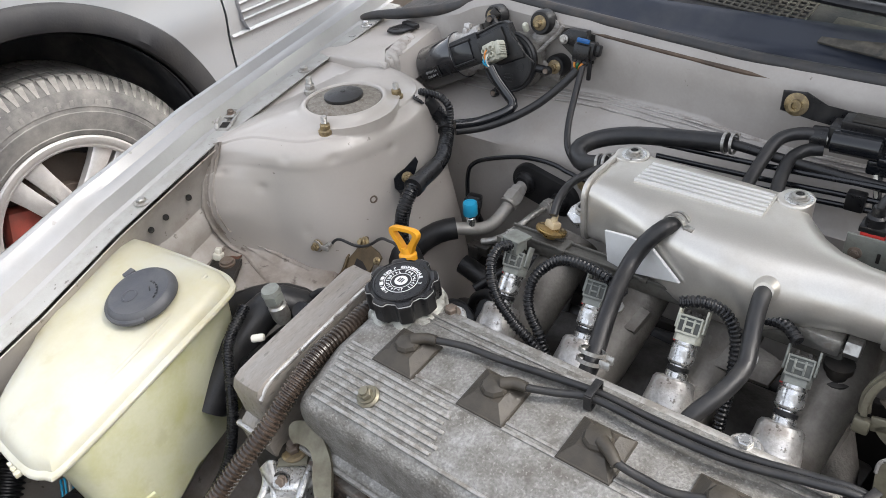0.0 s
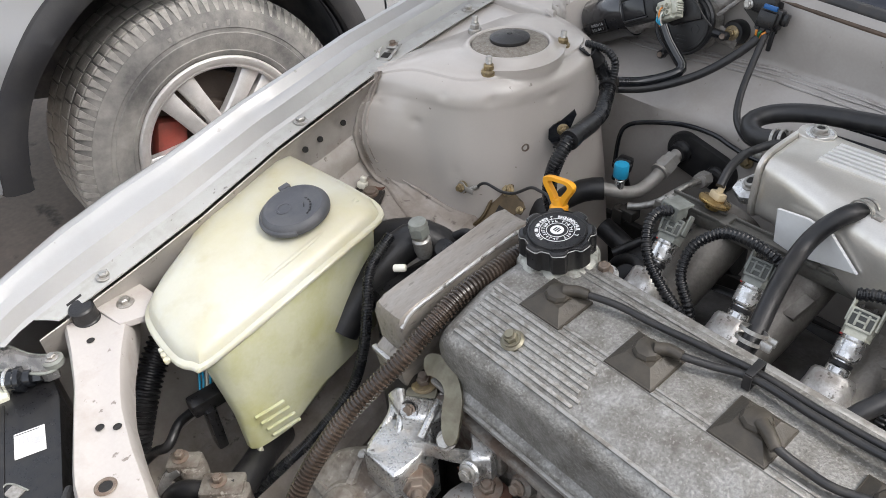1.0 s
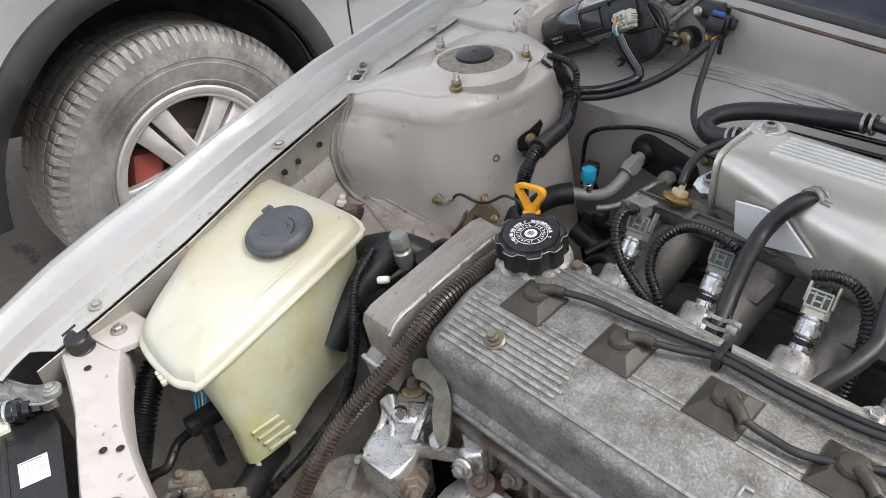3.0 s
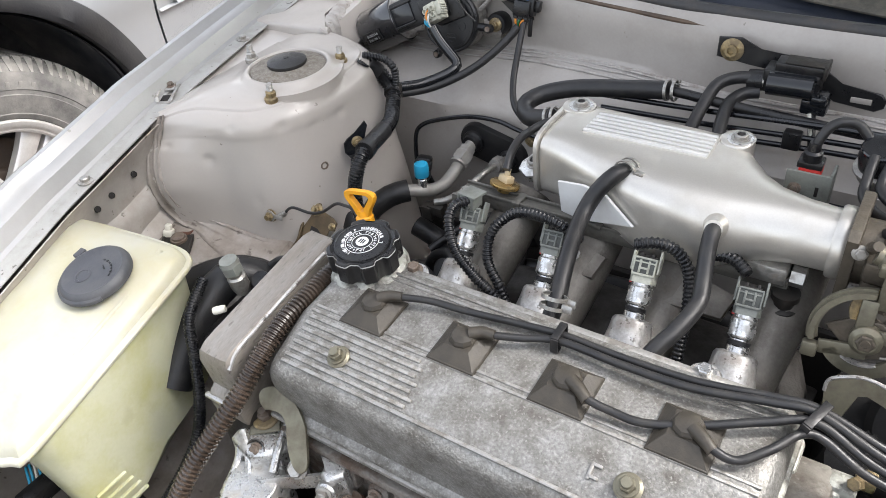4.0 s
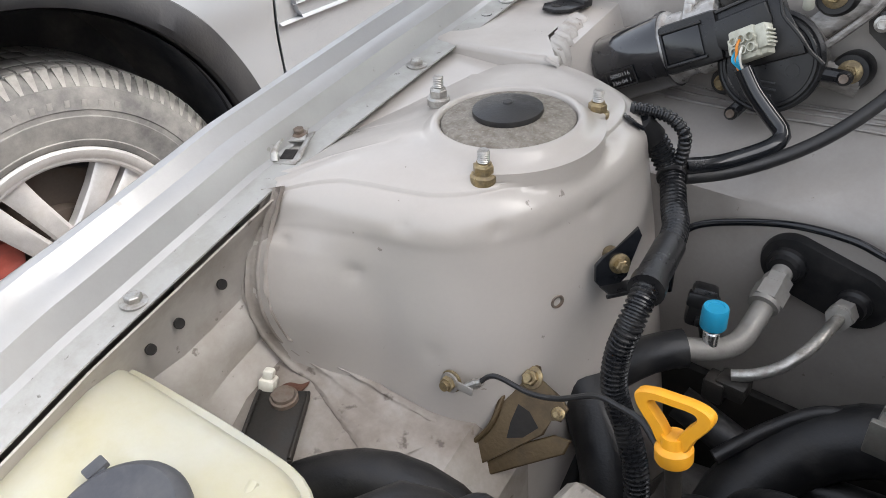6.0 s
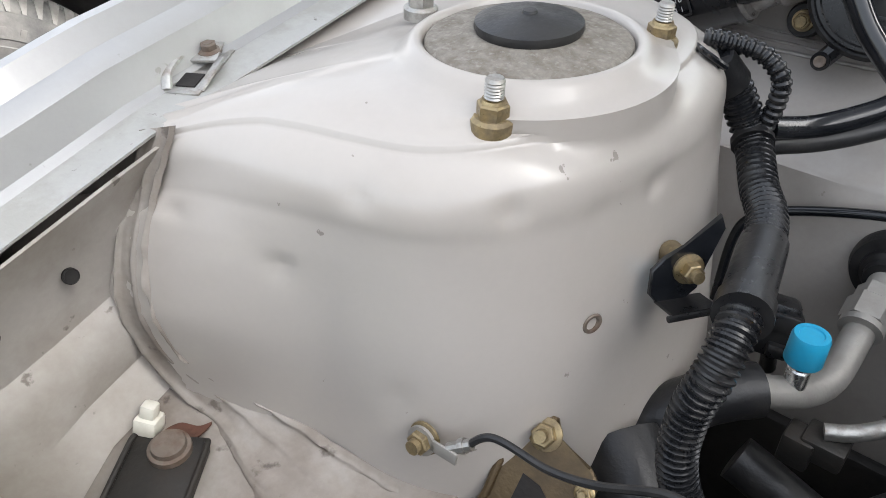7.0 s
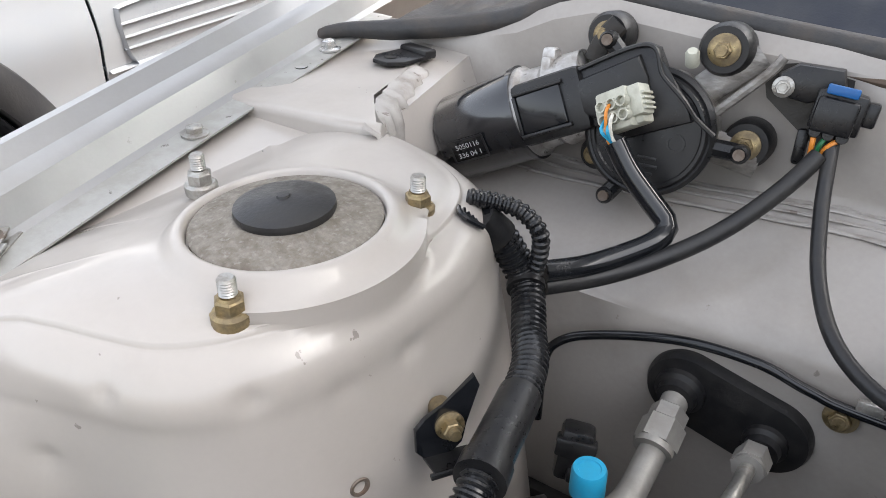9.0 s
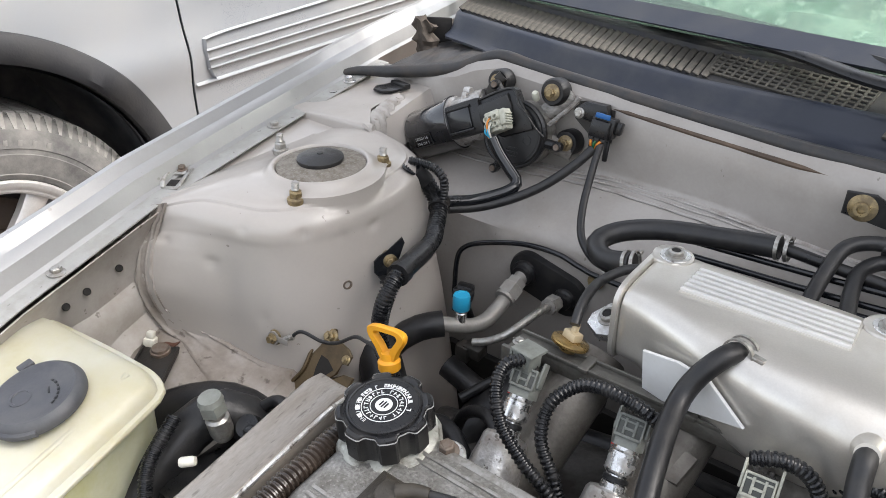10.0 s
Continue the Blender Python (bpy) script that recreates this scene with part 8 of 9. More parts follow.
part("arm", merge(prism([(-0.010, -0.008), (0.012, -0.008), (0.014, 0.005), (-0.008, 0.006)], -0.0010, 0.0010, 0.0006, 1), sweep([(-0.010, 0.006, 0.001), (0.014, 0.005, 0.001)], 0.0016, 8)), BLACK, wb, m=BRACKET @ pose(0.0, -0.0125, 0.0075, 90, 0, 0))
part("bolt", merge(bolt_head(0.0048, 0.0072, 0.007), lathe([(0, 0.007), (0.0030, 0.007), (0.0028, 0.010), (0, 0.0102)], 14)), GOLD, wb, m=BRACKET @ pose(0.004, 0.003, 0.0012))
part("spacer", lathe([(0, -0.016), (0.0058, -0.016), (0.0058, -0.001), (0, -0.001)], 18), GOLD, wb, m=BRACKET @ pose(0.004, 0.003, 0.0))
lone("panel_clip", merge(box(0.012, 0.012, 0.010, (0, 0, 0.005), 0.002), box(0.008, 0.008, 0.008, (0, 0, 0.013), 0.002)), WHITE, "white plastic clip on the inner wing", "clip", m=pose(-0.4045, 0.0755, 0.6800, -15, 10, 30))
rb = thing("rust_bracket", None, "dark steel strap with a rusty boss below the white clip", "bracket")
STRAP = pose(-0.3860, 0.0735, 0.6790, 3, 2, 36)
part("strap", prism([(-0.0175, 0.010), (0.0175, 0.010), (0.0195, 0.004), (0.020, -0.050), (0.010, -0.056), (-0.020, -0.056), (-0.0195, 0.004)], 0, 0.003, 0.001, 2), DARK_STEEL, rb, "dark steel strap", m=STRAP)
for x in (-0.0185, 0.0185):
    part("strap_edge", sweep([(x * 0.95, 0.008, 0.003), (x, 0.0, 0.0036), (x, -0.050, 0.0036)], 0.0016, 8), DARK_STEEL, rb, m=STRAP)
part("boss", lathe([(0, 0), (0.0105, 0), (0.0102, 0.004), (0.0085, 0.0045), (0.0080, 0.0070), (0.0045, 0.0076), (0, 0.0060)], 22), RUST, rb, "rusty boss", m=STRAP @ pose(0.002, 0.001, 0.002))
part("rust_patch", prism(smooth_loop_flat([(-0.010, -0.003), (-0.004, 0.004), (0.006, 0.003), (0.012, 0.006), (0.008, -0.003), (0.002, -0.006)], 30, 0.0), 0, 0.0006, 0), RED_RUST, rb, "flaking rust patch", m=STRAP @ pose(0.004, 0.014, 0.001))
fc = thing("wing_clip", along((-0.452, 0.174, 0.8195), (0.05, -0.09, 1)), "corroded spring clip on the wing flange", "clip")
part("plate", merge(box(0.018, 0.044, 0.0018, (0, 0, 0.0009), 0.0008), box(0.015, 0.016, 0.0016, (0.001, 0.010, 0.0048), 0.0006, m=pose(0, 0, 0, 6, 0, 8)), sweep([(-0.008, -0.020, 0.0015), (-0.010, -0.012, 0.0065), (-0.009, 0.0, 0.0085), (-0.008, 0.012, 0.0065)], 0.0028, 8, flat=0.5), sweep([(0.008, -0.018, 0.001), (0.010, -0.006, 0.005), (0.009, 0.006, 0.005)], 0.0022, 8, flat=0.5)), STEEL, fc)
part("clip_gap", box(0.010, 0.012, 0.0008, (0, -0.011, 0.0022), 0.0003), UNDER, fc, "dark gap under the clip")
part("screw", bolt_head(0.0042, 0.0062, 0.005), RUST, fc, m=pose(0.001, 0.011, 0.0052))
for y in (0.427, 0.33):
    x, z = at_y(SEAM, y)
    if y > 0.4:
        part("flange_hole", lathe([(0, 0), (0.0042, 0), (0.0048, 0.0008), (0.0052, 0.0002)], 16), UNDER, body, m=pose(x - 0.009, y, z + 0.0018))
x, z = at_y(SEAM, 0.462)
lone("wing_screw", merge(bolt_head(0.0052, 0.0085, 0.0075)), CHROME, "bright screw at the rear of the wing flange", "screw", m=pose(x - 0.008, 0.462, z + 0.002))
tb = thing("hinge_tab", pose(-0.424, 0.478, 0.841, -4, 0, -12), "black steel tab under the cowl seal", "tab")
part("tab", merge(prism([(-0.016, 0.020), (0.014, 0.022), (0.016, -0.006), (0.009, -0.017), (-0.006, -0.018), (-0.015, -0.008)], 0, 0.003, 0.001, 2), box(0.030, 0.012, 0.007, (-0.001, 0.022, 0.003), 0.002)), BLACK, tb)
part("tab_hole", lathe([(0, 0), (0.004, 0), (0.0046, 0.0006), (0.005, 0.0002)], 16), UNDER, tb, m=pose(0, -0.006, 0.0031))

# ---- throttle body and the fittings beyond the plenum ----
tbody = thing("throttle_body", None, "dirty cast throttle body with a cable quadrant", "throttle body")
part("flange", prism([(-0.036, -0.030), (-0.030, -0.037), (0.028, -0.037), (0.036, -0.029), (0.036, 0.030), (0.029, 0.037), (-0.029, 0.037), (-0.036, 0.030)], 0, 0.009, 0.002, 2), THROTTLE_CAST, tbody, "browned mounting flange", m=along((0.3165, 0.234, 0.804), (1, 0, 0)))
part("collar", lathe([(0, 0), (0.0300, 0), (0.0312, 0.002), (0.0312, 0.009), (0.0300, 0.011), (0, 0.011)], 40), PLENUM, tbody, "silver collar on the plenum's mouth", m=along((0.3055, 0.2355, 0.8050), (1, 0, 0)))
part("bore", lathe([(0, 0), (0.0275, 0), (0.0275, 0.018), (0.0295, 0.020), (0.0295, 0.026), (0.0270, 0.028), (0.0270, 0.050), (0.0305, 0.052), (0.0305, 0.062), (0, 0.062)], 36, along((0.322, 0.234, 0.803), (1, 0, 0))), THROTTLE_CAST, tbody, "stained cast bore")
part("valve_block", merge(box(0.036, 0.026, 0.020, (0.350, 0.206, 0.812), 0.004), box(0.026, 0.02, 0.03, (0.346, 0.206, 0.786), 0.004)), THROTTLE_CAST, tbody)
part("side_block", box(0.03, 0.026, 0.03, (0.386, 0.212, 0.80), 0.004), THROTTLE_CAST, tbody)
part("lever_post", merge(box(0.011, 0.009, 0.036, (0.3535, 0.180, 0.812), 0.002), box(0.020, 0.007, 0.010, (0.353, 0.180, 0.829), 0.002)), OLIVE, tbody)
part("water_pipe", lathe([(0, 0), (0.0075, 0), (0.0075, 0.004), (0.0095, 0.006), (0.0095, 0.014), (0.0070, 0.016), (0.0070, 0.026), (0.0082, 0.027), (0.0082, 0.033), (0.005, 0.034), (0.0045, 0.030), (0, 0.030)], 20), OLIVE, tbody, "short grimy pipe boss", m=along((0.3385, 0.191, 0.8345), (1, 0, -0.22)))
part("gold_ring", lathe([(0.0125, 0), (0.0190, 0), (0.0196, 0.0012), (0.0190, 0.0026), (0.0125, 0.0026)], 36), GOLD, tbody, "gold-plated ring plate", m=along((0.351, 0.1800, 0.7890), (0.05, -0.97, 0.25)))
part("shaft_boss", lathe([(0, 0), (0.013, 0), (0.013, 0.010), (0.009, 0.012), (0.009, 0.016), (0, 0.016)], 22), THROTTLE_CAST, tbody, m=along((0.350, 0.192, 0.772), (0, -1, 0.1)))
for loc in ((0.372, 0.178, 0.8265), (0.39, 0.196, 0.79), (0.327, 0.200, 0.825), (0.327, 0.204, 0.782)):
    part("screw", bolt_head(0.0042, 0.0062, 0.005), DULL_ALU, tbody, m=along(loc, (0.3, -0.9, 0.3)))
part("vacuum_stub", sweep([(0.334, 0.206, 0.826), (0.334, 0.196, 0.836), (0.338, 0.186, 0.845)], 0.004, 10), THROTTLE_CAST, tbody)


def arc_plate(r0, r1, a0, a1, depth, n=28):
    pts = [(r1 * math.cos(a0 + (a1 - a0) * i / n), r1 * math.sin(a0 + (a1 - a0) * i / n)) for i in range(n + 1)]
    pts += [(r0 * math.cos(a1 + (a0 - a1) * i / n), r0 * math.sin(a1 + (a0 - a1) * i / n)) for i in range(n + 1)]
    return prism(pts, 0, depth, 0.0008, 1)


qm = facing((0.3490, 0.172, 0.769), (0.05, -0.97, 0.25))
quad = part("quadrant", merge(arc_plate(0.034, 0.0425, radians(92), radians(196), 0.004), arc_plate(0.036, 0.0405, radians(92), radians(196), 0.009), arc_plate(0.023, 0.0335, radians(212), radians(372), 0.005), box(0.012, 0.013, 0.009, (-0.0365, -0.020, 0.004), 0.002), box(0.034, 0.012, 0.004, (-0.016, -0.012, 0.003), 0.001, m=pose(0, 0, 0, 0, 0, 8)), box(0.026, 0.011, 0.004, (0.014, 0.004, 0.003), 0.001), box(0.012, 0.030, 0.004, (-0.004, 0.018, 0.003), 0.001), lathe([(0, 0), (0.012, 0), (0.012, 0.008), (0.0085, 0.011), (0.0065, 0.011), (0.0055, 0.006), (0, 0.006)], 24)), OLIVE, tbody, "olive-plated cable quadrant", m=qm)
part("quadrant_edge", arc_plate(0.0225, 0.0242, radians(235), radians(300), 0.0058), CAST_LIGHT, quad, "worn bright edge")
part("hub_nut", merge(hexagon(0.0072, 0.006, 0.0135), lathe([(0, 0.0135), (0.0042, 0.0135), (0.0040, 0.0155), (0.0024, 0.0155), (0.0022, 0.0145), (0, 0.0145)], 14)), THROTTLE_CAST, quad, "dull shaft nut")
part("lever_web", prism([(-0.030, 0.002), (-0.014, -0.012), (0.002, -0.020), (0.020, -0.014), (0.022, 0.004), (0.008, 0.014), (-0.014, 0.012)], -0.003, 0.0005, 0.0008, 1), THROTTLE_CAST, quad, "browned lever plate")
part("cable", sweep([(0.362, 0.168, 0.796), (0.39, 0.175, 0.795), (0.45, 0.19, 0.79), (0.52, 0.20, 0.78)], 0.0012, 8), STEEL, tbody, "thin throttle cable")
hm = facing((0.363, 0.138, 0.728), (0.0, -0.95, 0.3))
part("hook_bracket", prism([(-0.030, 0.0054), (-0.0296, 0.0150), (-0.0236, 0.0210), (-0.0076, 0.0267), (0.0078, 0.0250), (0.0186, 0.0188), (0.0230, 0.0087), (0.0186, 0.0034), (0.0114, 0.0101), (-0.0008, 0.0139), (-0.0078, 0.0112), (-0.0136, -0.0154), (-0.0275, -0.0159)], 0, 0.005, 0.001, 1), OLIVE, tbody, "olive hooked cable bracket", m=hm)
part("hook_edge", sweep([(-0.0298, 0.006, 0.004), (-0.0294, 0.015, 0.004), (-0.0234, 0.0208, 0.004), (-0.0076, 0.0266, 0.004), (0.0078, 0.0249, 0.004), (0.0185, 0.0187, 0.004), (0.0227, 0.009, 0.004)], 0.0016, 8), CAST_LIGHT, tbody, "worn bright edge", m=hm)
part("bracket_arm", sweep([(-0.021, -0.012, 0.0), (-0.022, -0.022, -0.004), (-0.018, -0.034, -0.012)], 0.008, 8, flat=0.35), OLIVE, tbody, m=hm)
part("dashpot", lathe([(0, 0), (0.009, 0), (0.0125, 0.003), (0.0125, 0.006), (0.0105, 0.007), (0.0105, 0.010), (0.0125, 0.011), (0.0125, 0.014), (0.0105, 0.015), (0.0105, 0.018), (0.0125, 0.019), (0.0130, 0.022), (0.010, 0.026), (0, 0.026)], 28), DARK_STEEL, tbody, "grimy ribbed dashpot can", m=along((0.382, 0.152, 0.7405), (0.97, 0.0, 0.18)))
part("dashpot_cap", lathe([(0, 0), (0.006, 0), (0.0055, 0.014), (0, 0.014)], 20), BLACK, tbody, m=along((0.407, 0.152, 0.7450), (0.97, 0.0, 0.18)))
part("second_cable", sweep([(0.362, 0.166, 0.757), (0.40, 0.172, 0.765), (0.46, 0.185, 0.765), (0.52, 0.195, 0.76)], 0.0010, 8), STEEL, tbody, "thin throttle cable")

mod = thing("vacuum_modulator", None, "black round vacuum modulator with hoses", "valve")
MODULATOR = pose(0.320, 0.338, 0.836, 8, -6, 0)
part("lower_shell", lathe([(0, -0.034), (0.017, -0.034), (0.021, -0.026), (0.0225, -0.020), (0.0245, -0.0185), (0.0245, -0.0165), (0.022, -0.015), (0, -0.015)], 36), STEEL, mod, "zinc lower shell", m=MODULATOR)
part("body", lathe([(0, -0.016), (0.0205, -0.016), (0.0212, -0.004), (0.019, 0.002), (0, 0.002)], 36), BLACK, mod, "black body", m=MODULATOR)
part("top_cap", lathe([(0, 0.001), (0.0175, 0.001), (0.0195, 0.0025), (0.0195, 0.005), (0.0185, 0.0062), (0.003, 0.0072), (0, 0.0066)], 40), GLOSS_BLACK, mod, "black disc cap", m=MODULATOR)
hose("modulator_hose", [(0.314, 0.322, 0.8385), (0.3137, 0.302, 0.8275), (0.3153, 0.285, 0.8205), (0.3297, 0.262, 0.8205), (0.352, 0.236, 0.8315), (0.372, 0.215, 0.838), (0.40, 0.195, 0.838)], 0.0046, GREY_RUBBER, "grey rubber vacuum hose from the modulator", group="modulator hoses")
hose("modulator_hose", [(0.329, 0.322, 0.8405), (0.3254, 0.304, 0.8295), (0.3274, 0.290, 0.8250), (0.3416, 0.268, 0.8270), (0.3534, 0.250, 0.8335), (0.369, 0.232, 0.8385), (0.388, 0.215, 0.844), (0.42, 0.19, 0.848)], 0.0046, GREY_RUBBER, "grey rubber vacuum hose from the modulator", group="modulator hoses")
hose("modulator_hose", [(0.3400, 0.226, 0.8290), (0.348, 0.222, 0.8365), (0.358, 0.213, 0.8380), (0.377, 0.200, 0.8355), (0.3963, 0.190, 0.834), (0.43, 0.17, 0.83)], 0.0046, GREY_RUBBER, "grey rubber vacuum hose from the modulator", group="modulator hoses")
hh = thing("hose_holder", None, "small grey steel holder gripping two vacuum hoses", "clip")
part("strip", merge(box(0.006, 0.024, 0.0015, (0.354, 0.246, 0.8415), 0.0005), box(0.006, 0.0015, 0.022, (0.354, 0.257, 0.832), 0.0005)), DULL_ALU, hh)
part("screw", bolt_head(0.0034, 0.0048, 0.004), STEEL, hh, m=pose(0.354, 0.246, 0.8422))
rl = thing("relay_block", None, "black relay block with a bent steel tab behind the throttle", "relay")
part("body", merge(box(0.040, 0.034, 0.040, (0.382, 0.372, 0.800), 0.004), box(0.030, 0.030, 0.012, (0.380, 0.368, 0.822), 0.003)), BLACK, rl, "black plastic body")
part("lower_body", merge(box(0.050, 0.040, 0.030, (0.388, 0.330, 0.790), 0.006), lathe([(0, 0), (0.013, 0), (0.013, 0.02), (0.010, 0.023), (0, 0.023)], 22, along((0.372, 0.318, 0.796), (0.1, -0.8, 0.4)))), BLACK, rl)
part("tab", merge(box(0.012, 0.002, 0.010, (0.3625, 0.300, 0.816), 0.0005), box(0.012, 0.018, 0.002, (0.3625, 0.309, 0.811), 0.0005)), STEEL, rl, "bent steel tab")
hose("modulator_hose", [(0.262, 0.334, 0.812), (0.266, 0.337, 0.836), (0.275, 0.345, 0.850), (0.292, 0.352, 0.850), (0.306, 0.35, 0.838)], 0.0046, GREY_RUBBER, "grey rubber vacuum hose from the modulator", group="modulator hoses")
ts = thing("switch_on_bracket", None, "red and black vacuum switch on a grey bracket", "switch")
part("bracket", merge(box(0.040, 0.003, 0.052, (0.266, 0.324, 0.782), 0.001), box(0.003, 0.022, 0.05, (0.285, 0.334, 0.785), 0.001)), CONNECTOR, ts, "grey steel bracket")
part("slot", box(0.003, 0.002, 0.010, (0.275, 0.3225, 0.79), 0.0005), UNDER, ts)
part("red_base", box(0.020, 0.016, 0.010, (0.265, 0.334, 0.806), 0.002), RED, ts, "red plastic base")
part("switch_body", merge(lathe([(0, 0), (0.009, 0), (0.0085, 0.014), (0.006, 0.016), (0.005, 0.024), (0, 0.024)], 20, pose(0.264, 0.335, 0.810)), box(0.022, 0.018, 0.006, (0.264, 0.335, 0.813), 0.001)), BLACK, ts)
part("screw", bolt_head(0.004, 0.006, 0.004), RUST, ts, m=along((0.256, 0.3222, 0.79), (0, -1, 0)))

sv = thing("solenoid_valve", None, "black solenoid valve on a bracket bolted to the firewall", "solenoid valve")
part("bracket", prism([(-0.016, -0.010), (-0.016, 0.012), (0.008, 0.014), (0.030, 0.004), (0.085, 0.0), (0.115, -0.020), (0.146, -0.024), (0.154, -0.025), (0.159, -0.031), (0.158, -0.039), (0.150, -0.044), (0.110, -0.040), (0.080, -0.018), (0.02, -0.014)], 0, 0.003, 0.001, 1), BLACK, sv, "black bracket arm", m=facing((0.145, 0.478, 0.846), (0, -1, 0.08)))
part("slot", box(0.020, 0.006, 0.001, (0.136, -0.034, 0.0035), 0.0004), FIREWALL, sv, m=facing((0.145, 0.478, 0.846), (0, -1, 0.08)))
part("mount_bolt", merge(lathe([(0, 0), (0.0125, 0), (0.0125, 0.002), (0.0095, 0.0035), (0, 0.0035)], 28), lathe([(0, 0.003), (0.0066, 0.003), (0.0066, 0.0085), (0.0038, 0.0085), (0.0036, 0.0045), (0, 0.0045)], 20)), GOLD, sv, "gold-plated mounting washer", m=along((0.145, 0.476, 0.846), (0, -1, 0.15)))
part("valve_body", merge(box(0.056, 0.026, 0.026, (0.215, 0.456, 0.832), 0.003), box(0.05, 0.022, 0.010, (0.222, 0.456, 0.848), 0.002), lathe([(0, 0), (0.011, 0), (0.011, 0.016), (0, 0.016)], 22, along((0.188, 0.452, 0.828), (-1, 0, -0.1)))), BLACK, sv, "black valve body")
part("socket", merge(box(0.026, 0.018, 0.016, (0.242, 0.447, 0.812), 0.003), box(0.016, 0.022, 0.010, (0.246, 0.444, 0.822), 0.003)), GLOSS_BLACK, sv)
part("top_plate", merge(box(0.040, 0.020, 0.002, (0.226, 0.455, 0.8540), 0.001), box(0.003, 0.026, 0.014, (0.2455, 0.455, 0.848), 0.001)), DARK_STEEL, sv, "dark steel top plate")
part("coil", lathe([(0, 0), (0.0125, 0), (0.0125, 0.044), (0.010, 0.046), (0, 0.046)], 26), GLOSS_BLACK, sv, m=along((0.194, 0.443, 0.831), (1, 0, 0.02)))
for x, z in ((0.184, 0.828), (0.180, 0.817)):
    part("hose_clip", lathe([(0.0072, -0.004), (0.0082, -0.004), (0.0082, 0.004), (0.0072, 0.004)], 18), STEEL, sv, m=along((x, 0.450, z), (1, 0.15, 0)))
part("wires", sweep([(0.242, 0.442, 0.803), (0.247, 0.43, 0.790), (0.256, 0.40, 0.775), (0.262, 0.36, 0.79), (0.266, 0.342, 0.82)], 0.004, 8), RUBBER, sv)
part("wire", sweep([(0.240, 0.438, 0.806), (0.244, 0.430, 0.796), (0.248, 0.424, 0.788)], 0.002, 6), WHITE, sv)
hose("solenoid_hose", [(0.190, 0.452, 0.828), (0.165, 0.446, 0.830), (0.146, 0.430, 0.826), (0.140, 0.405, 0.812), (0.138, 0.38, 0.80), (0.138, 0.35, 0.79)], 0.0068, GREY_RUBBER, "grey rubber hose from the solenoid valve", group="solenoid hoses")
hose("solenoid_hose", [(0.186, 0.445, 0.817), (0.172, 0.438, 0.816), (0.163, 0.42, 0.812), (0.164, 0.395, 0.806), (0.168, 0.37, 0.80), (0.17, 0.345, 0.79)], 0.0068, GREY_RUBBER, "grey rubber hose from the solenoid valve", group="solenoid hoses")
for k, z in enumerate((0.806, 0.790, 0.778)):
    hose("firewall_pipe", [(0.02, 0.416, z - 0.010), (0.14, 0.416, z - 0.006), (0.26, 0.417, z), (0.40, 0.417, z + 0.004), (0.58, 0.417, z + 0.006)], 0.003, GLOSS_BLACK, "thin black pipe along the firewall", "pipe", "firewall pipes")
lone("pipe_holder", box(0.018, 0.012, 0.020, (0.232, 0.415, 0.786), 0.002), BLACK, "black plastic pipe holder", "clip")

ds = thing("distributor", None, "grimy cast distributor housing with a grey plug", "distributor")
part("housing", merge(box(0.035, 0.06, 0.07, (0.342, 0.045, 0.694), 0.008), lathe([(0, 0), (0.036, 0), (0.038, 0.02), (0.034, 0.05), (0.022, 0.058), (0, 0.058)], 30, along((0.355, 0.03, 0.675), (1, 0, 0)))), ALT_CAST, ds, "stained cast housing")
part("cap", lathe([(0, 0.04), (0.036, 0.04), (0.036, 0.07), (0.028, 0.085), (0, 0.085)], 30), BLACK, ds, m=along((0.37, 0.03, 0.675), (1, 0, 0)))
part("mount_lug", merge(box(0.014, 0.034, 0.030, (0.326, 0.068, 0.718), 0.004), box(0.030, 0.022, 0.016, (0.350, 0.062, 0.716), 0.005)), CORRODED, ds, "pale corroded cast lug")
part("brass_terminal", merge(box(0.014, 0.012, 0.012, (0.376, 0.072, 0.727), 0.002), hexagon(0.005, 0, 0.010, along((0.372, 0.066, 0.728), (-0.3, -0.7, 0.6)))), GOLD, ds, "gold-plated terminal")
part("terminal_block", box(0.022, 0.018, 0.016, (0.362, 0.064, 0.720), 0.004), CORRODED, ds)
part("grommet", sweep([(0.346, 0.056, 0.716), (0.346, 0.050, 0.708), (0.354, 0.044, 0.703), (0.366, 0.044, 0.704), (0.373, 0.050, 0.710), (0.364, 0.056, 0.717), (0.352, 0.058, 0.719), (0.346, 0.056, 0.716)], 0.0034, 10), BLACK, ds, "black wire grommet")
plug = part("plug", merge(box(0.040, 0.024, 0.022, (0.412, 0.056, 0.712), 0.004, m=pose(0, 0, 0)), box(0.006, 0.028, 0.026, (0.398, 0.056, 0.712), 0.002)), CONNECTOR, ds, "grey plug")
for k in range(4):
    part("plug_ridge", box(0.020, 0.0018, 0.003, (0.416, 0.046 + 0.0062 * k, 0.7235), 0.0005), PALE_CONNECTOR, plug)
for k, mat in enumerate((GREEN, WHITE, RUBBER, GREEN)):
    part("wire", sweep([(0.396, 0.047 + 0.005 * k, 0.718), (0.385, 0.047 + 0.004 * k, 0.717), (0.372, 0.047 + 0.003 * k, 0.713), (0.358, 0.047, 0.706)], 0.0015, 6), mat, ds)

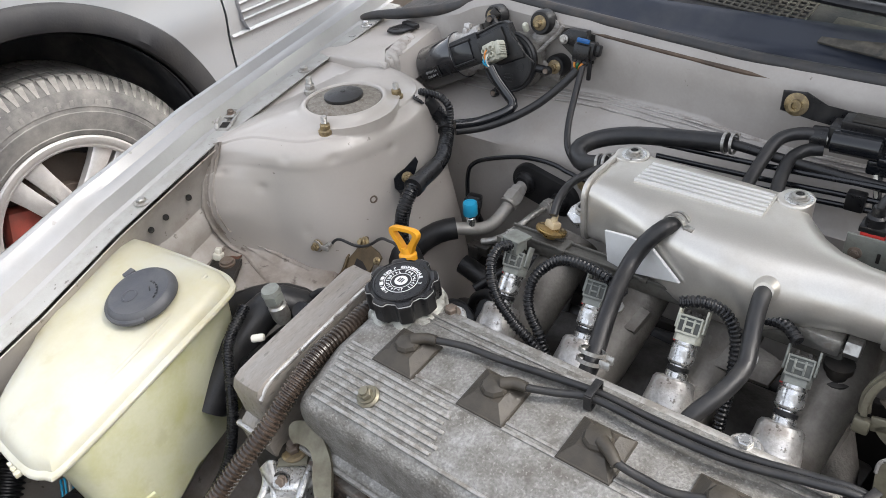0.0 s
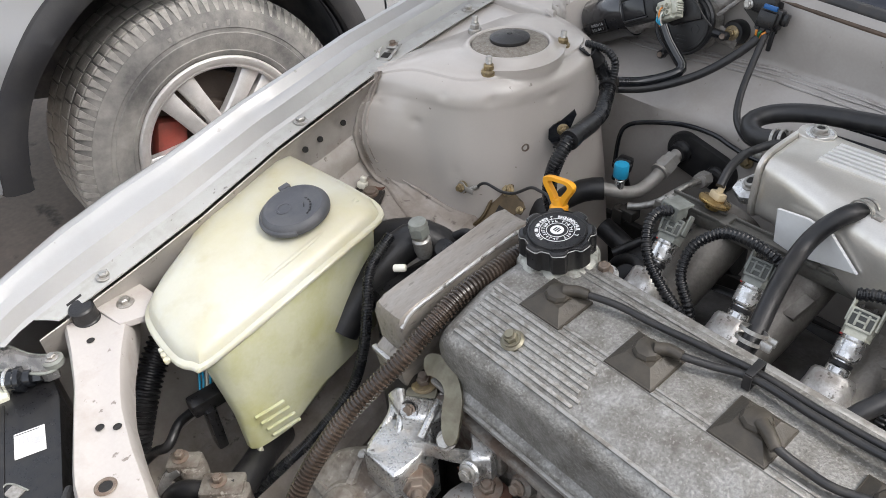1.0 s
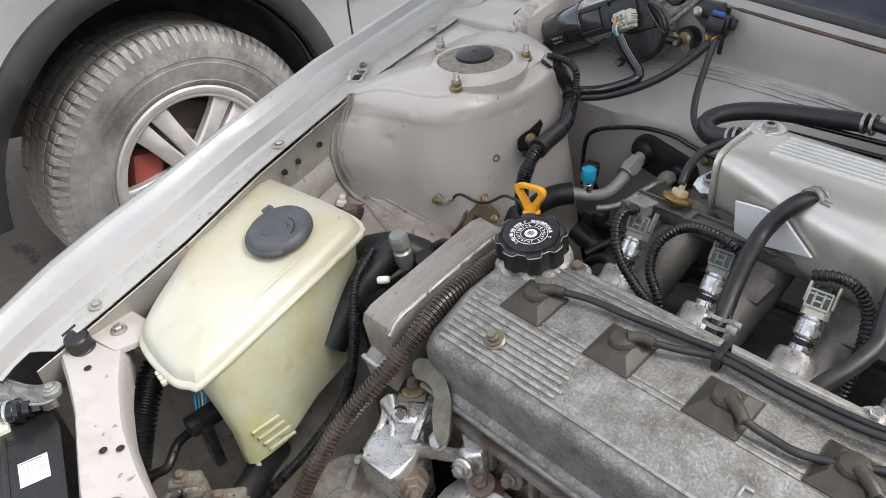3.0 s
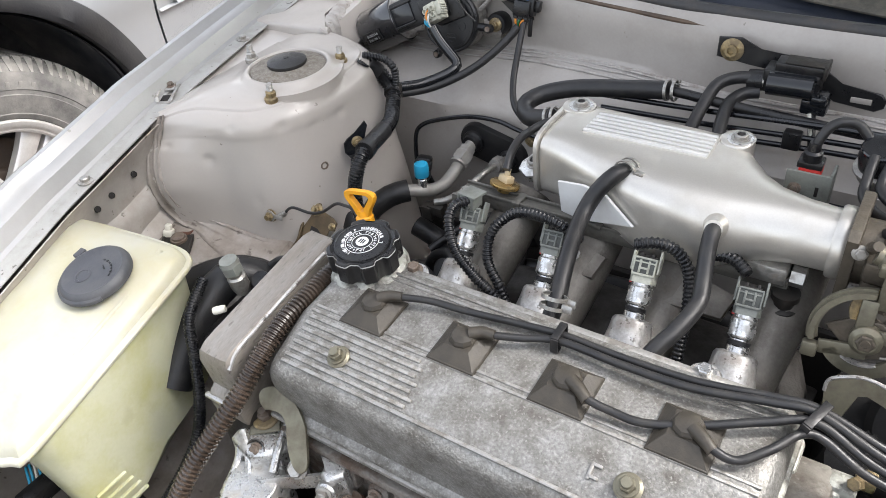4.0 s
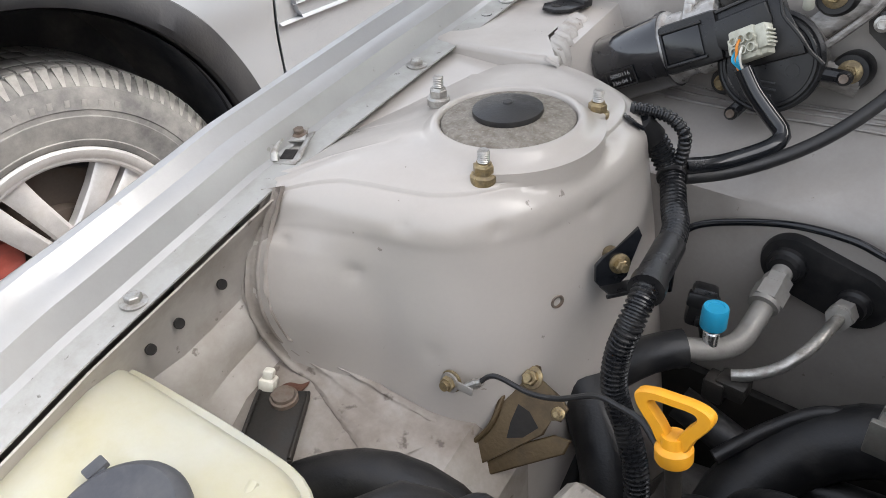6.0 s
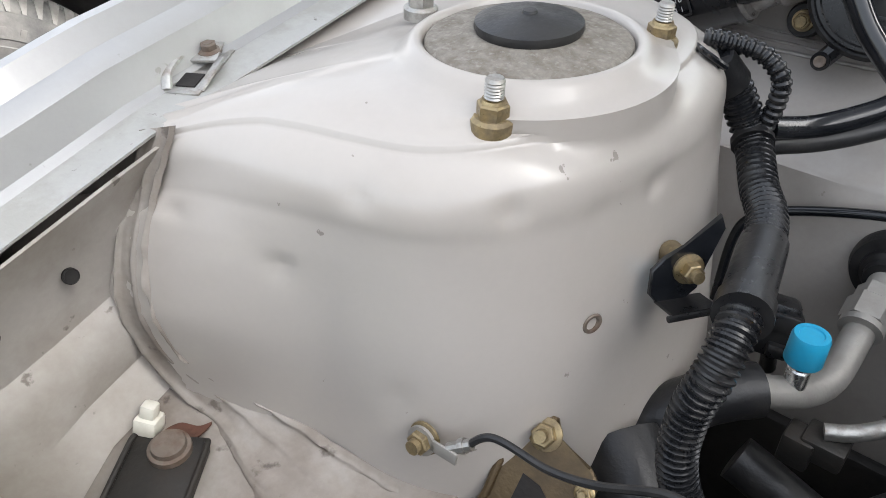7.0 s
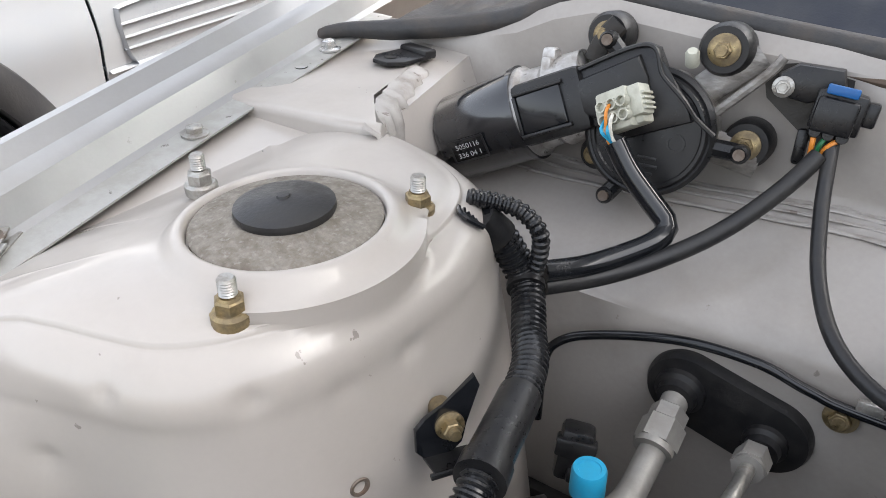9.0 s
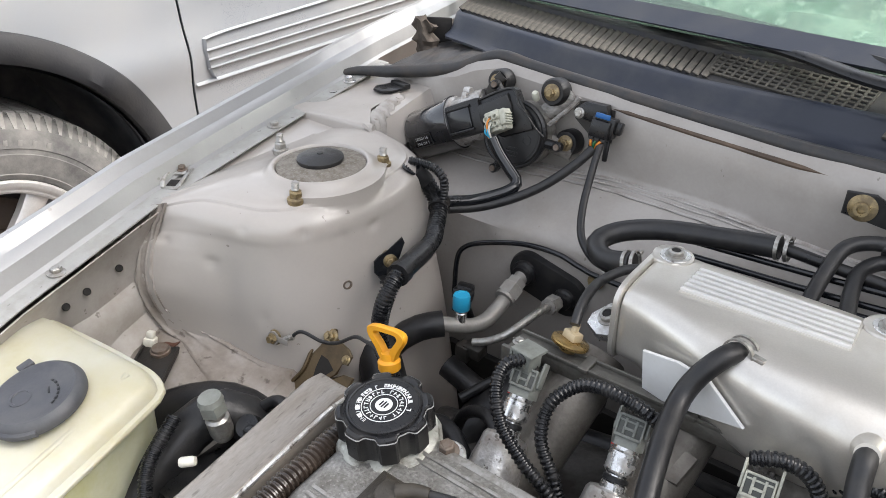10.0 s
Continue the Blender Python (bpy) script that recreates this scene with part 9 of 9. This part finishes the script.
# filler box and castings; deep shade is put into their near-black colour
acl = thing("air_cleaner", None, "air cleaner box beyond the throttle, blackened for shade", "air cleaner")
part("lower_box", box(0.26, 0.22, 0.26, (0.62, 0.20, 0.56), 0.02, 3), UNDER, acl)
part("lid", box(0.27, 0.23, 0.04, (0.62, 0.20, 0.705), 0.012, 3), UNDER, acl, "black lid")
low = thing("transmission", None, "transmission castings below the throttle, blackened for deep shade", "transmission")
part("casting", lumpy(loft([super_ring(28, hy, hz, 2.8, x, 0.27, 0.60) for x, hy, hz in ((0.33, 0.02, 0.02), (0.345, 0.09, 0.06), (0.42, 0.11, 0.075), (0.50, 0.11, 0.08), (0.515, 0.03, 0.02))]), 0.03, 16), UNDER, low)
part("cover_plate", lathe([(0, 0), (0.05, 0), (0.052, 0.004), (0.046, 0.010), (0.02, 0.014), (0, 0.014)], 36), UNDER, low, "round cover blackened for shade", m=along((0.42, 0.20, 0.655), (0.1, -0.7, 0.7)))
for k in range(6):
    a = radians(60 * k + 15)
    part("cover_bolt", bolt_head(0.005, 0.007, 0.006), DARK_STEEL, low, m=along((0.42, 0.20, 0.655), (0.1, -0.7, 0.7)) @ pose(0.046 * math.cos(a), 0.046 * math.sin(a), 0.007))
hose("clutch_cable", [(0.37, 0.36, 0.74), (0.42, 0.34, 0.72), (0.48, 0.28, 0.70), (0.52, 0.18, 0.68)], 0.004, RUBBER, "thin black cable beyond the throttle", "cable")
ab = thing("air_hose", None, "black ribbed air intake hose beyond the throttle", "air hose")
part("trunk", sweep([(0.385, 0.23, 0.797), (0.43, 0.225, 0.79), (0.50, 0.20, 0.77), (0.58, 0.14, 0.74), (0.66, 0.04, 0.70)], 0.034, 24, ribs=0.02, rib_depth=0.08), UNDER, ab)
part("band", lathe([(0.0345, 0), (0.0365, 0), (0.0365, 0.012), (0.0345, 0.012)], 32), STEEL, ab, m=along((0.388, 0.23, 0.797), (1, -0.05, -0.1)))
hose("gearbox_hose", [(0.36, 0.11, 0.70), (0.40, 0.13, 0.66), (0.44, 0.12, 0.60), (0.48, 0.08, 0.5)], 0.018, RUBBER, "dark rubber hose above the gearbox")
gbx = thing("gearbox", None, "dark grimy gearbox housing below the throttle", "gearbox")
part("case", merge(box(0.28, 0.24, 0.2, (0.49, 0.06, 0.46), 0.03), lathe([(0, 0), (0.1, 0), (0.09, 0.12), (0, 0.12)], 30, along((0.34, 0.03, 0.48), (1, 0, 0)))), DARK_STEEL, gbx)

# ---- silver off-roader parked alongside ----
suv = thing("parked_suv", None, "silver off-road car parked alongside with black arch trims", "car")
AC = (0.203, 0.400)   # wheel-arch centre, y and z
def suv_x(y, z):
    """The flank's bulge."""
    x = -1.195 - 0.055 * max(0.0, (z - 0.74) / 0.4) ** 2 - 0.05 * max(0.0, (0.52 - z) / 0.3) ** 2
    x += 0.012 * math.exp(-((z - 0.70) / 0.05) ** 2)
    if y < -0.28:
        x -= 0.55 * ((-0.28 - y) / 0.45) ** 2
    return x


def outer_edge(a):
    """Where a ray at that angle from the arch centre leaves the wing panel."""
    c, s = math.cos(a), math.sin(a)
    best = 9.0
    if c > 1e-6:
        best = min(best, (0.6895 - AC[0]) / c)
    if c < -1e-6:
        best = min(best, (-0.75 - AC[0]) / c)
    if s > 1e-6:
        best = min(best, (1.12 - AC[1]) / s)
    if s < -1e-6:
        best = min(best, (0.36 - AC[1]) / s)
    return best


angles = [radians(-4.5 + 178 * i / 110) for i in range(111)]
rows = []
for a in angles:
    far = outer_edge(a)
    ring = []
    for k in range(15):
        r = 0.442 + (far - 0.442) * (k / 14) ** 1.2
        y, z = AC[0] + r * math.cos(a), AC[1] + r * math.sin(a)
        ring.append((suv_x(y, z), y, z))
    rows.append(ring)
part("front_wing", thick(loft(rows, closed=False), 0.003), SUV_PAINT, suv, "silver front wing")


def arch_strip(r0, r1, out, n=100):
    loops = []
    for i in range(n + 1):
        a = radians(-14 + 188 * i / n)
        loop = []
        for r, o in ((r0, -0.06), (r0, out * 0.6), (r0 + 0.008, out), (r1 - 0.012, out), (r1, out * 0.5), (r1 + 0.004, -0.004)):
            y, z = AC[0] + r * math.cos(a), AC[1] + r * math.sin(a)
            loop.append((suv_x(y, max(z, 0.4)) + o, y, z))
        loops.append(loop)
    return loft(loops, closed=False)


part("arch_trim", thick(arch_strip(0.398, 0.444, 0.012), 0.003), LINER, suv, "black plastic arch trim")
loops = []
for i in range(61):
    a = radians(-24 + 192 * i / 60)
    loops.append([(x, AC[0] + r * math.cos(a), AC[1] + r * math.sin(a)) for x, r in ((-1.21, 0.388), (-1.29, 0.405), (-1.45, 0.41), (-1.57, 0.39), (-1.59, 0.1))])
part("arch_liner", loft(loops, closed=False), ARCH_LINER, suv, "black dusty arch liner")

# front corner below the wing
rows = []
for k in range(14):
    y = -0.232 - 0.035 * k
    low = 0.442 + 0.05 * max(0, k - 2) / 11
    rows.append([(suv_x(y, z) - 0.012 * max(0, (low + 0.02 - z) / 0.02), y, z) for z in (low, low + 0.008, low + 0.02, low + 0.05, low + 0.1)])
part("bumper_corner", thick(loft(rows, closed=False), 0.003), SUV_PAINT, suv, "silver bumper corner")

# marker lamp
mark = part("marker_lamp", prism([(-0.036, -0.022), (0.024, -0.027), (0.033, -0.020), (0.040, 0.020), (0.036, 0.026), (-0.042, 0.016)], 0, 0.006, 0.002, 2), LENS, suv, "orange side marker lamp", m=Matrix.Translation((suv_x(-0.292, 0.60) + 0.001, -0.292, 0.602)) @ Matrix(((0, 0, 1, 0), (1, 0, 0, 0), (0, 1, 0, 0), (0, 0, 0, 1))) @ pose(0, 0, 0, 0, 0, 2))
part("lamp_frame", prism([(-0.039, -0.026), (0.027, -0.031), (0.037, -0.022), (0.044, 0.023), (0.039, 0.030), (-0.046, 0.020)], -0.004, 0.003, 0.001, 1), LINER, mark, "dark lamp surround")
part("bumper_seam", sweep([(suv_x(y, z) + 0.0005, y, z) for y, z in ((-0.24, 0.70), (-0.28, 0.703), (-0.36, 0.708), (-0.45, 0.715))], 0.002, 6), LINER, suv)
part("headlamp", prism([(-0.11, -0.05), (0.10, -0.05), (0.09, 0.05), (-0.10, 0.06)], 0, 0.02, 0.006, 2), CLEAR, suv, "clear corner lamp", m=Matrix.Translation((suv_x(-0.45, 0.78), -0.45, 0.78)) @ Matrix(((0.45, 0, 0.9, 0), (0.9, 0, -0.45, 0), (0, 1, 0, 0), (0, 0, 0, 1))))

# door with a pressed cladding panel
rows = []
for i in range(26):
    z = 0.30 + 0.82 * i / 25
    rows.append([(suv_x(y, z), y, z) for y in (0.6935, 0.70, 0.8, 1.0, 1.3, 1.6, 2.0)])
door = part("front_door", thick(loft(rows, closed=False), 0.003), SUV_PAINT, suv, "silver front door")


def flank_tube(pts, r, flat=0.5):
    return sweep([(suv_x(y, z) - 0.0008, y, z) for y, z in pts], r, 10, flat=flat)


part("cladding_frame", flank_tube([(1.95, 0.775), (1.0, 0.745), (0.76, 0.736), (0.728, 0.722), (0.734, 0.662), (0.75, 0.644), (0.79, 0.642), (1.95, 0.66)], 0.014, 0.15), SUV_PAINT, door)
for z0, z1 in ((0.708, 0.735), (0.687, 0.71), (0.668, 0.685)):
    part("cladding_rib", flank_tube([(0.757, z0), (0.78, z0 + 0.001), (1.4, (z0 + z1) / 2), (1.95, z1)], 0.0110, 0.17), SUV_PAINT, door)
part("door_gap", box(0.03, 0.007, 0.8, (-1.225, 0.690, 0.72), 0), LINER, suv, "dark door gap")
part("sill", box(0.12, 1.5, 0.10, (-1.32, 1.45, 0.32), 0.02), LINER, suv, "black sill")
part("bonnet", loft([[(suv_x(y, 1.12) - d, y, 1.12 + h) for d, h in ((0, 0), (0.02, 0.03), (0.12, 0.05), (0.8, 0.07), (1.5, 0.05))] for y in (-0.6, -0.3, 0.2, 0.69)], closed=False), SUV_PAINT, suv, "silver bonnet")
def flat_ring(x0, x1, y0, y1, z, r, n=10):
    """A level rounded rectangle."""
    out = []
    for cx, cy, a0 in ((x1 - r, y1 - r, 0), (x0 + r, y1 - r, 90), (x0 + r, y0 + r, 180), (x1 - r, y0 + r, 270)):
        out += [(cx + r * math.cos(radians(a0 + 90 * k / n)), cy + r * math.sin(radians(a0 + 90 * k / n)), z) for k in range(n + 1)]
    return out


part("body_shell", loft([flat_ring(-2.93, -1.265, 0.72, 3.55, 0.34, 0.10), flat_ring(-2.97, -1.25, 0.71, 3.60, 0.70, 0.10), flat_ring(-2.95, -1.262, 0.72, 3.58, 1.08, 0.10), flat_ring(-2.92, -1.285, 0.74, 3.55, 1.125, 0.10)]), SUV_PAINT, suv, "silver rear body")
part("greenhouse", loft([flat_ring(-2.90, -1.300, 0.78, 3.52, 1.12, 0.08), flat_ring(-2.80, -1.400, 1.30, 3.44, 1.58, 0.10)]), GLOSS_BLACK, suv, "dark cabin glass")
part("roof", loft([flat_ring(-2.81, -1.390, 1.28, 3.46, 1.575, 0.10), flat_ring(-2.80, -1.400, 1.30, 3.45, 1.64, 0.12), flat_ring(-2.70, -1.500, 1.42, 3.36, 1.69, 0.14)]), SUV_PAINT, suv, "silver roof")
part("engine_core", box(1.25, 1.25, 0.60, (-2.28, 0.08, 0.78), 0.05), LINER, suv)

# wheel
WM = Matrix.Translation((-1.250, 0.234, 0.350)) @ Matrix(((0, 0, 1, 0), (1, 0, 0, 0), (0, 1, 0, 0), (0, 0, 0, 1)))
wheel = part("wheel", lathe([(0.165, -0.12), (0.196, -0.118), (0.203, -0.10), (0.200, -0.02), (0.180, -0.006), (0.1795, 0.003), (0.184, 0.0075), (0.188, 0.0075), (0.191, 0.0105), (0.197, 0.0135), (0.2035, 0.0135), (0.2075, 0.008), (0.205, -0.004)], 72), RIM, suv, "silver alloy rim", m=WM)
tyre = part("tyre", lathe([(0.200, -0.20), (0.24, -0.225), (0.30, -0.225), (0.325, -0.210), (0.334, -0.185), (0.336, -0.10), (0.334, -0.025), (0.328, -0.008), (0.318, 0.003), (0.3075, 0.010), (0.3065, 0.0122), (0.290, 0.0185), (0.272, 0.021), (0.2705, 0.0196), (0.262, 0.0195), (0.2605, 0.021), (0.240, 0.0175), (0.2215, 0.013), (0.220, 0.0145), (0.2125, 0.012), (0.207, 0.006), (0.204, -0.004)], 120), TYRE, wheel, "dusty black tyre")
first = part("tread_block", box(0.009, 0.0200, 0.030, (0.3315, 0, -0.030), 0.002), TREAD, wheel)
for k in range(1, 90):
    share(first, wheel, Matrix.Rotation(2 * math.pi * k / 90, 4, "Z") @ pose(0, 0, -0.003 * (k % 2)))
tooth = part("shoulder_block", loft([[(0.3075, -0.0028, z), (0.3075, 0.0028, z), (0.334, 0.0082, z - 0.022), (0.334, -0.0082, z - 0.022)] for z in (0.0085, 0.0128)]), TREAD, wheel)
for k in range(1, 90):
    share(tooth, wheel, Matrix.Rotation(2 * math.pi * k / 90, 4, "Z"))
row2 = part("tread_block", box(0.009, 0.0310, 0.040, (0.332, 0, -0.075), 0.002), TREAD, wheel)
for j, z in enumerate((0, -0.046, -0.092)):
    for k in range(60):
        if j or k:
            share(row2, wheel, Matrix.Rotation(2 * math.pi * (k + 0.3 * j) / 60, 4, "Z") @ pose(0, 0, z))
for k in range(5):
    turn = Matrix.Rotation(radians(45 + 72 * k), 4, "Z")
    for sgn in (-1, 1):
        part("spoke", loft([[(r, sgn * (w + d * c), z + e) for c, e in ((-1, -0.024), (-1, -0.004), (-0.7, 0), (0.7, 0), (1, -0.004), (1, -0.024))] for r, w, d, z in ((0.03, 0.0185, 0.0180, -0.004), (0.075, 0.0215, 0.0182, 0.0), (0.13, 0.0250, 0.0195, 0.0), (0.165, 0.0275, 0.0220, -0.002), (0.190, 0.0295, 0.0255, -0.005))]), RIM, wheel, m=turn)
part("hub", lathe([(0, -0.03), (0.056, -0.03), (0.054, -0.004), (0.040, 0.003), (0.030, 0.005), (0.028, 0.002), (0, 0.002)], 40), RIM, wheel)
part("brake_disc", lathe([(0, -0.085), (0.150, -0.085), (0.150, -0.07), (0.085, -0.07), (0.08, -0.055), (0, -0.055)], 48), DISC, wheel, "rust-brown brake disc")
part("caliper", box(0.075, 0.11, 0.05, (0.115, 0, -0.050), 0.014), CALIPER, suv, "red brake caliper", m=WM @ pose(0, 0, 0, 0, 0, 165))
for k in range(9):
    a = radians(60 + 5.5 * k)
    part("raised_letter", box(0.013, 0.0085, 0.0010, (0.2815, 0, 0.0198), 0.0003), TYRE, wheel, m=Matrix.Rotation(a, 4, "Z"))

# yard: slabs with open joints
slab = thing("yard_slab", pose(0, 0, 0), "worn beige concrete slab", "concrete slab", "yard slabs")
part("slab", box(1.9, 2.9, 0.03, (-2.62, -1.86, 0.0), 0.008), SLAB, slab)
